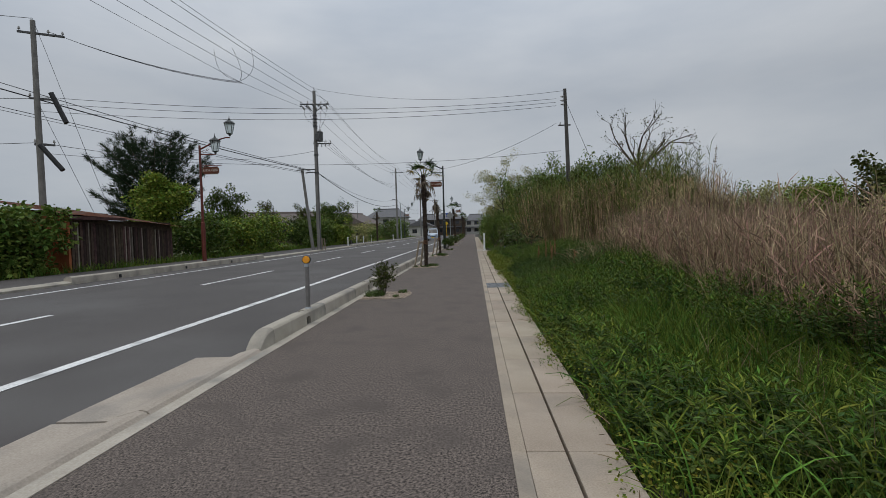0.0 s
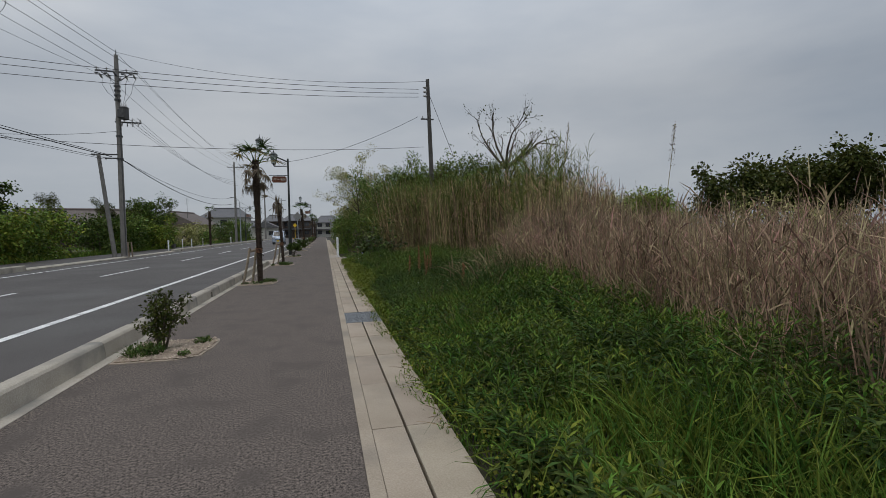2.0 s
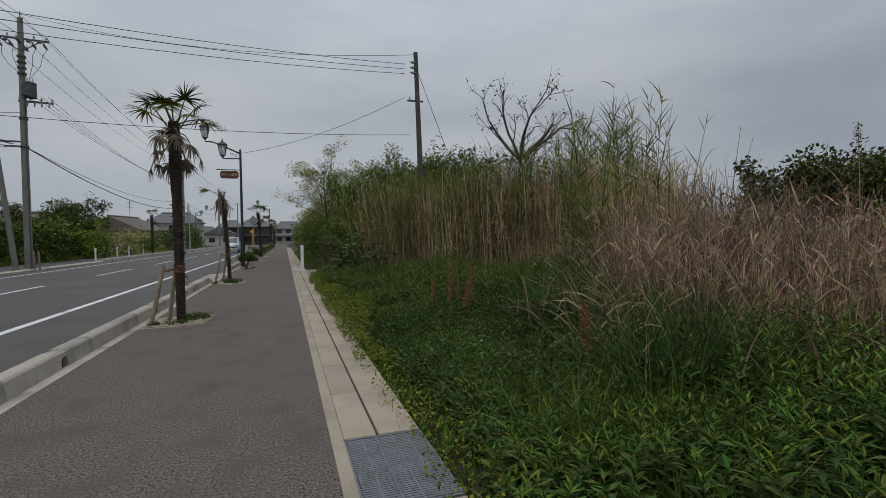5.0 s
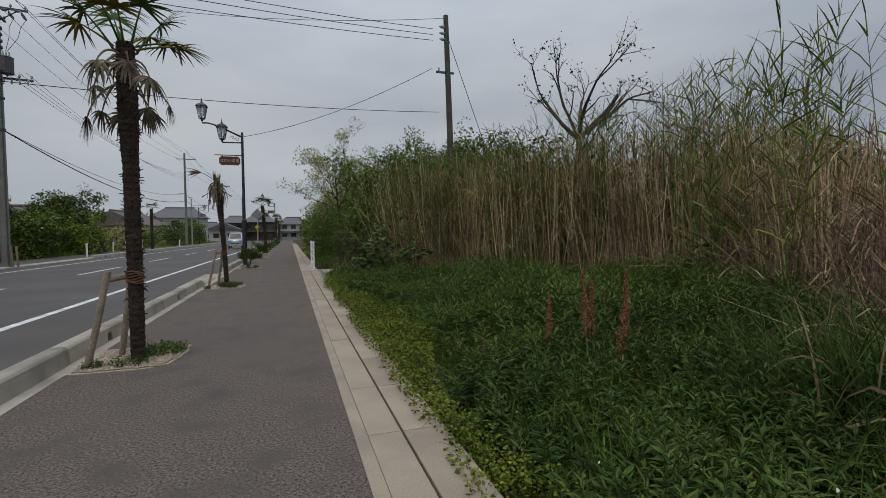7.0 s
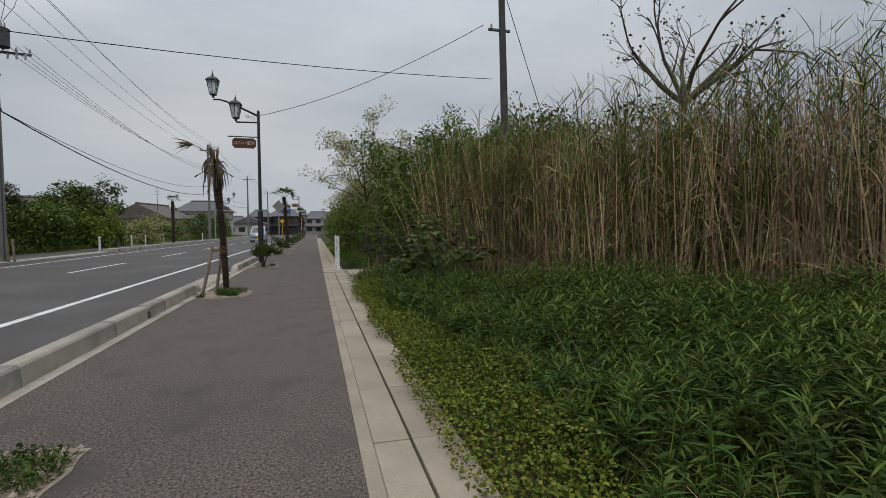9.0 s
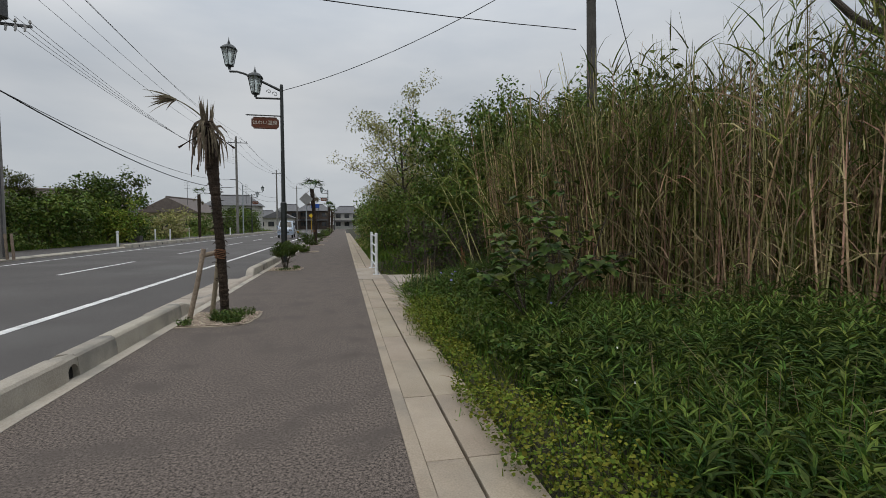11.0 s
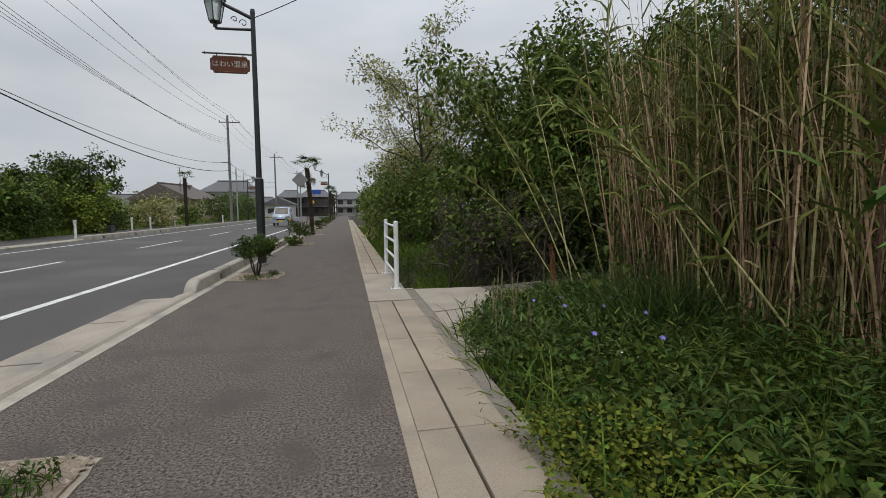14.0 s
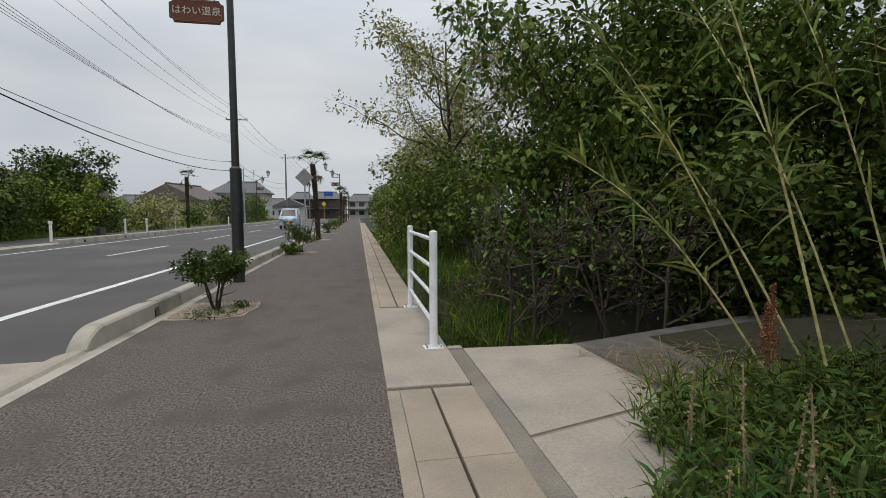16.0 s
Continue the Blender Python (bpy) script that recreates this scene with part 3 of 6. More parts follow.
part("slab", slab(bmesh.new(), [(0.762, 24.2), (1.2, 24.4), (1.72, 25.2), (1.86, 26.42), (0.762, 26.09)], -0.4, 0.006), CONCRETE_OLD, pad)
part("joint_fill", slab(bmesh.new(), [(0.762, 26.05), (1.88, 26.38), (1.88, 26.5), (0.762, 26.16)], -0.4, 0.001), SCREED, pad)
part("slab", slab(bmesh.new(), [(0.63, 27.91), (0.76, 27.91), (0.76, 28.0), (0.63, 28.0)], -0.4, 0.012), CONCRETE_OLD, pad)
tagged(part("grit_track", slab(bmesh.new(), [(1.86, 27.9), (1.9, 26.7), (1.87, 26.0), (1.78, 25.1), (4.2, 24.6), (7, 26), (9, 28.4), (4.5, 28.7)], -0.3, 0.0), GRIT), "dark gritty track beyond the concrete pad", "track", kind="structure")


# ---- guard rail ----
rail = thing("guard_rail", 0.49, 27.93)
for y in (0.0, 1.97):
    p = part("post", rod(bmesh.new(), (0, y, 0.012), (0, y, 1.10), 0.038, seg=16), WHITE_PAINT, rail, smooth=False)
    part("cap", rod(bmesh.new(), (0, y, 1.10), (0, y, 1.115), 0.038, 0.02, 16), WHITE_PAINT, p)
    part("base_plate", box(bmesh.new(), -0.09, 0.09, y - 0.07, y + 0.07, 0.0205, 0.034, bevel=0.004), WHITE_PAINT, p)
    for dx in (-0.065, 0.065):
        for dy in (-0.045, 0.045):
            part("bolt", rod(bmesh.new(), (dx, y + dy, 0.034), (dx, y + dy, 0.055), 0.009, seg=6), GALV, p)
for z in (1.03, 0.77, 0.51, 0.25):
    part("bar", rod(bmesh.new(), (0, 0.03, z), (0, 1.94, z), 0.021, seg=12), WHITE_PAINT, rail)
tagged(rail, "white tubular steel guard rail bolted to the culvert slab", "rail")


# ---- delineator posts ----
def delineator(x, y, z, h):
    t = thing("delineator_post", x, y, z)
    part("post", rod(bmesh.new(), (0, 0, 0), (0, 0, h - 0.16), 0.033, seg=14), POST_GREY, t)
    part("collar", rod(bmesh.new(), (0, 0, h - 0.16), (0, 0, h - 0.115), 0.036, 0.03, 14), GALV, t)
    part("foot", rod(bmesh.new(), (0, 0, 0), (0, 0, 0.02), 0.05, 0.042, 14), GALV, t)
    b = rod(bmesh.new(), (0, 0.022, h - 0.055), (0, -0.02, h - 0.055), 0.062, 0.062, 20)
    hd = part("reflector_case", b, BLACK_PLASTIC_AND_SHADE, t)
    part("reflector", rod(bmesh.new(), (0, -0.02, h - 0.055), (0, -0.034, h - 0.055), 0.057, 0.048, 20), AMBER, hd, "round amber reflector")
    return tagged(t, "grey delineator post with a round amber reflector on the kerb", "post", "delineators")


delineator(-2.74, 4.28, 0.195, 0.80)
delineator(-2.74, 42.0, 0.195, 0.80)


# ---- street lamps ----
def lantern(parent, x, z):
    def hexring(b, r, zz):
        return [b.verts.new((x + r * math.cos(math.pi / 6 + i * math.pi / 3), r * math.sin(math.pi / 6 + i * math.pi / 3), zz)) for i in range(6)]

    def loft(rs):
        b = bmesh.new()
        rings = [hexring(b, r, zz) for r, zz in rs]
        for r0, r1 in zip(rings, rings[1:]):
            for i in range(6):
                b.faces.new((r0[i], r0[(i + 1) % 6], r1[(i + 1) % 6], r1[i]))
        b.faces.new(rings[0][::-1])
        b.faces.new(rings[-1])
        return b
    body = part("lantern", loft([(0.05, z - 0.1), (0.055, z - 0.02), (0.13, z), (0.15, z + 0.03)]), LAMP_DARK, parent)
    part("glass", loft([(0.135, z + 0.03), (0.245, z + 0.56)]), LANTERN_GLASS, body, "frosted lantern glass")
    part("roof", loft([(0.285, z + 0.56), (0.285, z + 0.585), (0.20, z + 0.67), (0.09, z + 0.73), (0.05, z + 0.76), (0.045, z + 0.80), (0.02, z + 0.86), (0.004, z + 0.98)]), LAMP_DARK, body)
    for i in range(6):
        a = math.pi / 6 + i * math.pi / 3
        part("glazing_bar", rod(bmesh.new(), (x + 0.14 * math.cos(a), 0.14 * math.sin(a), z + 0.03), (x + 0.25 * math.cos(a), 0.25 * math.sin(a), z + 0.57), 0.013, seg=5), LAMP_DARK, body)


def writing(text, x, y, z, size, material, parent, rx=90, rz=0, name="lettering"):
    cu = bpy.data.curves.new(name, "FONT")
    cu.body, cu.size, cu.align_x, cu.align_y, cu.extrude = text, size, "CENTER", "CENTER", 0.002
    cu.resolution_u = 3
    tmp = new("tmp_text", cu)
    me = bpy.data.meshes.new_from_object(tmp.evaluated_get(bpy.context.evaluated_depsgraph_get()))
    bpy.data.objects.remove(tmp)
    me.materials.clear()
    me.materials.append(material)
    ob = place(name, me, parent)
    ob.matrix_basis = pose(x, y, z, rx, 0, rz)
    return ob


def street_lamp(x, y, paint, label, side=-1, turn=0.0, detail=True):
    """side: -1 with its arms to the left of the road's direction, 1 to the right."""
    t = thing("street_lamp", x, y, 0, turn)
    part("base_sleeve", rod(bmesh.new(), (0, 0, 0), (0, 0, 2.1), 0.105, 0.105, 16), paint, t)
    part("base_collar", rod(bmesh.new(), (0, 0, 2.1), (0, 0, 2.14), 0.105, 0.07, 16), paint, t)
    part("pole", rod(bmesh.new(), (0, 0, 2.12), (0, 0, 6.12), 0.07, 0.055, 16), paint, t)
    part("pole_cap", rod(bmesh.new(), (0, 0, 6.12), (0, 0, 6.2), 0.062, 0.05, 12), paint, t)
    long_arm = [(side * q, 0, 5.98 + h) for q, h in ((0.0, 0.0), (0.35, 0.16), (0.8, 0.36), (1.2, 0.52), (1.45, 0.58), (1.68, 0.57))]
    part("long_arm", pipe(bmesh.new(), long_arm, [0.045, 0.042, 0.04, 0.036, 0.034, 0.034], 10), paint, t)
    part("short_arm", rod(bmesh.new(), (0, 0, 5.72), (side * 0.86, 0, 5.70), 0.034, 0.03, 10), paint, t)
    for cx, cz, r in ((0.22, 5.86, 0.1), (0.42, 5.94, 0.08)):
        pts = [(side * (cx + r * math.cos(a) * (1 - a / 9)), 0, cz + r * math.sin(a) * (1 - a / 9)) for a in np.linspace(0, 6.6, 15)]
        part("scroll", pipe(bmesh.new(), pts, 0.011, 6), paint, t)
    lantern(t, side * 1.68, 6.72)
    lantern(t, side * 0.86, 5.83)
    part("sign_bar", rod(bmesh.new(), (side * -0.02, 0, 5.12), (side * 1.12, 0, 5.12), 0.022, seg=8), paint, t)
    part("bar_tip", rod(bmesh.new(), (side * 1.12, 0, 5.12), (side * 1.2, 0, 5.12), 0.034, 0.004, 8), paint, t)
    # hanging board with scooped corners
    w, h, c = 0.45, 0.2, 0.07
    cx, cz = side * 0.56, 4.86
    out = []
    for sx, sz, a0 in ((1, 1, 270), (-1, 1, 360), (-1, -1, 90), (1, -1, 180)):
        for k in range(5):
            a = radians(a0 - 22.5 * k)
            out.append((cx + sx * w + c * math.cos(a), cz + sz * h + c * math.sin(a)))
    b = bmesh.new()
    f0 = [b.verts.new((px, -0.025, pz)) for px, pz in out]
    f1 = [b.verts.new((px, 0.025, pz)) for px, pz in out]
    n = len(out)
    b.faces.new(f0)
    b.faces.new(f1[::-1])
    for i in range(n):
        b.faces.new((f0[i], f0[(i + 1) % n], f1[(i + 1) % n], f1[i]))
    board = part("name_board", b, SIGN_BROWN, t, "brown name board")
    rim = [(px, -0.03, pz) for px, pz in [((qx - cx) * 0.93 + cx, (qz - cz) * 0.88 + cz) for qx, qz in out]]
    part("board_rim", pipe(bmesh.new(), rim + rim[:1], 0.004, 4), SCREED, board)
    for dx in (-0.3, 0.3):
        part("hanger", rod(bmesh.new(), (cx + dx, 0, 5.06), (cx + dx, 0, 5.12), 0.012, seg=6), paint, board)
    if detail:
        writing("はわい温泉", cx, -0.03, cz, 0.165, SIGN_TEXT, board)
        writing("はわい温泉", cx, 0.03, cz, 0.165, SIGN_TEXT, board, rz=180)
    return tagged(t, label, "street lamp", "street lamps")


street_lamp(-2.40, 33.0, LAMP_DARK, "dark iron street lamp with two lanterns and a brown name board", -1)
street_lamp(-14.6, 21.7, LAMP_RED, "red-brown street lamp with two lanterns and a name board", 1)
street_lamp(-2.40, 84.0, LAMP_DARK, "dark iron street lamp with two lanterns far down the footway", -1)
street_lamp(-14.6, 96.0, LAMP_DARK, "dark street lamp with two lanterns far across the road", 1)
street_lamp(-2.40, 134.0, LAMP_DARK, "dark iron street lamp with two lanterns far down the footway", -1)


# ---- utility poles and cables ----
def crossarm(t, z, half, x_off=0.0, turn=0.0, pins=3):
    m = pose(0, 0, z, 0, 0, turn)
    a = part("crossarm", box(bmesh.new(), x_off - half, x_off + half, -0.045, 0.045, -0.045, 0.045), STEEL_DARK, t)
    a.matrix_basis = m
    for i in range(pins):
        px = x_off - half * 0.92 + 2 * half * 0.92 * i / max(1, pins - 1)
        b = rod(bmesh.new(), (px, 0, 0.04), (px, 0, 0.12), 0.02, seg=6)
        rod(b, (px, 0, 0.12), (px, 0, 0.17), 0.06, 0.05, 8)
        rod(b, (px, 0, 0.17), (px, 0, 0.24), 0.045, 0.03, 8)
        part("insulator", b, PORCELAIN, a)
    return a


def utility_pole(x, y, h, material, label, r=0.17, lean=(0, 0)):
    t = thing("utility_pole", x, y, 0)
    part("shaft", pipe(bmesh.new(), [(0, 0, -0.1), (lean[0] * 0.5, lean[1] * 0.5, h * 0.5), (lean[0], lean[1], h)], [r, r * 0.84, r * 0.66], 14), material, t)
    return tagged(t, label, "utility pole", "utility poles")


pole_a = utility_pole(-13.35, 36.9, 13.4, POLE_CONC, "tall concrete utility pole with crossarms and a transformer", 0.19)
crossarm(pole_a, 12.3, 1.2, 0.0, 8, 5)
crossarm(pole_a, 12.05, 0.9, 0.2, 98, 3)
crossarm(pole_a, 9.0, 0.75, 0.55, 8, 4)
tr = part("transformer", rod(bmesh.new(), (0.42, -0.2, 9.15), (0.42, -0.2, 9.9), 0.27, 0.27, 16), STEEL_DARK, pole_a, "grey transformer drum")
part("lid", rod(bmesh.new(), (0.42, -0.2, 9.9), (0.42, -0.2, 9.96), 0.29, 0.2, 16), STEEL_DARK, tr)
for i in range(3):
    part("bushing", rod(bmesh.new(), (0.3 + 0.12 * i, -0.2, 9.95), (0.3 + 0.12 * i, -0.2, 10.18), 0.04, 0.025, 8), PORCELAIN, tr)
for z in (11.3, 11.0, 10.7, 10.4, 8.0, 6.5):
    part("clamp", rod(bmesh.new(), (0, 0, z), (0, 0, z + 0.1), 0.2, seg=12), STEEL_DARK, pole_a)
part("bracket", box(bmesh.new(), -0.9, 0.1, -0.04, 0.04, 6.55, 6.63), STEEL_DARK, pole_a)
for dx in (-1.05, -0.55, 0.45, 0.95):
    part("strain_insulator", pipe(bmesh.new(), [(dx, 0.05, 12.22), (dx, 0.2, 12.12), (dx, 0.42, 12.05), (dx, 0.55, 12.0)], [0.02, 0.065, 0.065, 0.02], 8), PORCELAIN, pole_a)
    part("strain_insulator", pipe(bmesh.new(), [(dx, -0.05, 12.22), (dx, -0.2, 12.12), (dx, -0.42, 12.05), (dx, -0.55, 12.0)], [0.02, 0.065, 0.065, 0.02], 8), STEEL_DARK, pole_a)
    part("jumper", pipe(bmesh.new(), [(dx, 0.5, 12.0), (dx * 0.9, 0.2, 11.5), (dx * 0.7 + 0.2, -0.1, 10.9), (0.35 + dx * 0.12, -0.2, 10.2)], 0.012, 5), WIRE, pole_a)
part("arm_brace", rod(bmesh.new(), (-0.9, 0, 12.25), (0, 0, 11.6), 0.025, seg=6), STEEL_DARK, pole_a)
part("arm_brace", rod(bmesh.new(), (0.9, 0, 12.25), (0, 0, 11.6), 0.025, seg=6), STEEL_DARK, pole_a)
part("control_box", box(bmesh.new(), 0.12, 0.5, -0.5, -0.2, 9.2, 9.75, bevel=0.03), STEEL_DARK, pole_a)
for i in range(4):
    part("lower_insulator", rod(bmesh.new(), (0.2 + 0.32 * i, 0, 8.96), (0.2 + 0.32 * i, -0.05, 8.72), 0.05, 0.035, 8), PORCELAIN, pole_a)
part("cable_riser", rod(bmesh.new(), (0.16, -0.12, 0.1), (0.11, -0.1, 8.9), 0.03, seg=6), STEEL_DARK, pole_a)
part("top_spike", rod(bmesh.new(), (0, 0, 13.35), (0, 0, 13.75), 0.03, 0.02, 6), STEEL_DARK, pole_a)
strut = thing("strut_pole", -13.9, 36.6, 0)
part("shaft", pipe(bmesh.new(), [(0.1, 0, 0), (-0.6, 0, 6.8)], [0.14, 0.11], 12), POLE_CONC, strut)
part("top_bracket", box(bmesh.new(), -1.0, 0.5, -0.04, 0.04, 6.75, 6.83), STEEL_DARK, strut)
tagged(strut, "slanting grey strut pole beside the concrete pole", "pole")
for dx in (0.55, 0.85):
    g = thing("guard_stake", -13.35 + dx * 0.7, 36.6, 0)
    part("stake", rod(bmesh.new(), (0, 0, 0), (-0.05, 0, 1.0), 0.05, seg=8), LOG, g)
    tagged(g, "short weathered guard stake beside the pole", "stake")

pole_r = utility_pole(5.6, 25.9, 9.5, POLE_DARK, "dark weathered utility pole rising from the thicket", 0.14, (-0.25, 0))
for z in (9.05, 8.82, 8.6):
    part("strain_insulator", pipe(bmesh.new(), [(-0.2, 0, z), (-0.32, -0.02, z), (-0.42, -0.03, z), (-0.52, -0.04, z)], [0.02, 0.06, 0.06, 0.02], 8), PORCELAIN, pole_r)
a = part("side_arm", box(bmesh.new(), -0.65, 0.05, -0.03, 0.03, 7.35, 7.42), STEEL_DARK, pole_r)
part("arm_insulator", rod(bmesh.new(), (-0.55, 0, 7.42), (-0.55, 0, 7.55), 0.04, 0.03, 8), PORCELAIN, a)
pole_l = utility_pole(-21.0, 19.0, 11.9, POLE_CONC, "grey concrete utility pole behind the shed", 0.16)
crossarm(pole_l, 11.3, 0.9, 0.3, 30, 4)
crossarm(pole_l, 8.2, 0.5, 0.2, 30, 2)
crossarm(pole_l, 6.0, 0.4, 0.2, 30, 2)
pole_c = utility_pole(-13.9, 82.0, 12.8, POLE_CONC, "concrete utility pole further along the far kerb", 0.18)
crossarm(pole_c, 12.0, 1.2, 0.2, 0, 4)
part("bracket", box(bmesh.new(), -0.8, 0.1, -0.04, 0.04, 7.2, 7.28), STEEL_DARK, pole_c)
slim = thing("slim_pole", -13.4, 83.0, 0)
part("shaft", rod(bmesh.new(), (0, 0, 0), (0, 0, 6.6), 0.09, 0.07, 10), GALV, slim)
part("arm", pipe(bmesh.new(), [(0, 0, 5.7), (1.6, 0, 5.75), (2.0, 0, 5.5)], 0.03, 6), GALV, slim)
tagged(slim, "slim grey steel pole with a thin arm", "pole")
pole_d = utility_pole(-13.6, 118.0, 12.5, POLE_CONC, "distant concrete utility pole", 0.18)
crossarm(pole_d, 11.8, 1.2, 0.3, 0, 4)
pole_e = utility_pole(-13.3, 158.0, 12.5, POLE_CONC, "distant concrete utility pole", 0.18)
crossarm(pole_e, 11.8, 1.2, 0.3, 0, 4)


def cable(p0, p1, sag=0.6, r=0.012, label="thin black overhead cable"):
    p0, p1 = np.array(p0, float), np.array(p1, float)
    n = 16
    P = [p0 + (p1 - p0) * f + np.array([0, 0, -sag * 4 * f * (1 - f)]) for f in np.linspace(0, 1, n + 1)]
    v, f = tubes([P], [np.full(n + 1, r)], 5)
    return tagged(new("overhead_cable", mesh_of("overhead_cable", v, f, WIRE, True)), label, "cable", "overhead cables")


A = (-13.35, 36.9)
BACK = (-16.8, -24.0)
for dx, z in ((-1.1, 12.5), (0.0, 12.5), (1.1, 12.5), (0.0, 13.6)):
    cable((A[0] + dx, A[1], z), (BACK[0] + dx * 1.1, BACK[1], z + 0.6), 1.0, 0.012)
    cable((A[0] + dx, A[1], z), (-13.7 + dx, 82, z - 0.4), 0.9, 0.011)
    cable((-13.7 + dx, 82, z - 0.4), (-13.3 + dx, 118, z - 0.7), 0.8, 0.012)
    cable((-13.3 + dx, 118, z - 0.7), (-13.0 + dx, 158, z - 0.7), 0.8, 0.014)
for k, z in enumerate((9.3, 9.3, 9.3, 9.3)):
    cable((A[0] + 0.2 + 0.3 * k, A[1], z), (-13.8 + 0.12 * k, 82, 10.0 - 0.3 * k), 1.0, 0.01)
cable((A[0], A[1], 6.6), (-13.9, 82, 7.3), 1.2, 0.016)
cable((A[0], A[1], 6.6), (-13.9, 82, 6.3), 1.3, 0.03, "thick black bundled overhead cable")
cable((-13.9, 82, 7.2), (-13.6, 118, 7.0), 0.8, 0.02)
cable((-13.9, 82, 6.3), (-13.6, 118, 6.2), 0.8, 0.02)
# across the road to the pole in the thicket
R = (5.35, 25.9)
cable((A[0], A[1], 13.6), (R[0], R[1], 9.4), 0.7, 0.010)
cable((R[0] - 0.55, R[1], 7.5), (-2.38, 33.0, 6.0), 0.35, 0.010)
cable((R[0], R[1], 8.9), (R[0] + 2.6, R[1] + 1.0, 3.2), 0.0, 0.012, "thin stay wire of the dark pole")
# from the pole behind the shed
L = (-21.0, 19.0)
NODE = (-14.0, 25.2, 10.6)
for k in range(3):
    cable((L[0] + 0.4 + 0.3 * k, L[1] + 0.3, 11.5 - 0.12 * k), (NODE[0] + 0.12 * k, NODE[1], NODE[2] - 0.06 * k), 0.35, 0.012)
cable(NODE, (A[0] + 0.2, A[1], 11.6), 0.05, 0.009)
cable(NODE, (BACK[0], BACK[1], 11.0), 0.3, 0.009)
for dx, bulge in ((-1.1, -0.4), (0.0, 0.3), (1.1, 0.45)):
    P = [np.array(NODE) * (1 - f) + np.array([-13.9 + dx, 24.3, 12.25]) * f + np.array([bulge * math.sin(math.pi * f), 0, -0.3 * math.sin(math.pi * f)]) for f in np.linspace(0, 1, 11)]
    v, f = tubes([P], [np.full(11, 0.011)], 5)
    tagged(new("jumper_cable", mesh_of("jumper_cable", v, f, WIRE, True)), "curved black jumper cable between overhead wires", "cable", "overhead cables")
for k, z in enumerate((8.3, 8.0, 7.6)):
    cable((L[0], L[1], z), (R[0] - 0.5, R[1] + 0.02 * k, 8.95 - 0.2 * k), 0.6, 0.011)
cable((-30, -1, 11.2), (A[0] - 0.5, A[1], 6.7), 0.5, 0.03, "thick black bundled overhead cable")
cable((-30, -1, 11.7), (A[0] - 0.6, A[1], 6.8), 0.5, 0.018)
cable((-30, -1, 9.7), (A[0] - 0.8, A[1], 6.6), 0.5, 0.016)
cable((-30, -1, 9.5), (A[0] - 0.8, A[1], 6.5), 0.5, 0.012)
cable((L[0], L[1], 6.1), (A[0], A[1], 8.4), 0.8, 0.012)
cable((L[0], L[1], 5.6), (R[0] - 0.3, R[1], 5.9), 0.7, 0.010)
cable((L[0], L[1], 12.0), (-60, 2, 15), 1.0, 0.013)
cable((L[0], L[1], 8.2), (-60, 4, 10), 1.0, 0.013)
cable((L[0], L[1], 6.1), (-60, 4, 7), 1.0, 0.013)
for p0, p1 in (((-19.9, 18.6, 8.3), (-19.3, 18.7, 6.9)), ((-20.6, 18.6, 5.9), (-19.7, 18.8, 4.7))):
    g = thing("stay_guard", 0, 0)
    part("sleeve", rod(bmesh.new(), p0, p1, 0.11, seg=10), BLACK_PLASTIC_AND_SHADE, g)
    tagged(g, "black sleeve on the stay wire of the pole", "cable guard")
cable((L[0], L[1], 12.0), (-17.3, 19.3, 1.2), 0.0, 0.010, "thin stay wire of the pole")
cable((L[0], L[1], 8.1), (-17.9, 19.2, 1.2), 0.0, 0.010, "thin stay wire of the pole")


# ---- vegetation kinds ----
def foliage(name, centres, spread, count, length, width, material, parent, label="", up=0.3, flat=0.6, folded=False):
    """Leaves scattered in clumps round the centres, denser at their outside."""
    centres = np.asarray(centres, float)
    which = rng.integers(0, len(centres), count)
    d = sphere_dirs(count)
    sp = np.asarray(spread)[which] if np.ndim(spread) else np.full(count, spread)
    rad = sp * rng.uniform(0.25, 1.0, count) ** 0.6
    pos = centres[which] + d * rad[:, None] * np.array([1, 1, 0.8])
    dirn = d + rng.normal(0, 0.7, (count, 3)) + np.array([0, 0, up - 0.3])
    nor = rng.normal(0, flat, (count, 3)) + np.array([0, 0, 1.0])
    L = length * rng.uniform(0.6, 1.3, count)
    v, f = (leaf_cards if folded else leaf_quads)(pos, dirn, nor, L, L * width)
    return place(name, mesh_of(name, v, f, material), parent, label)


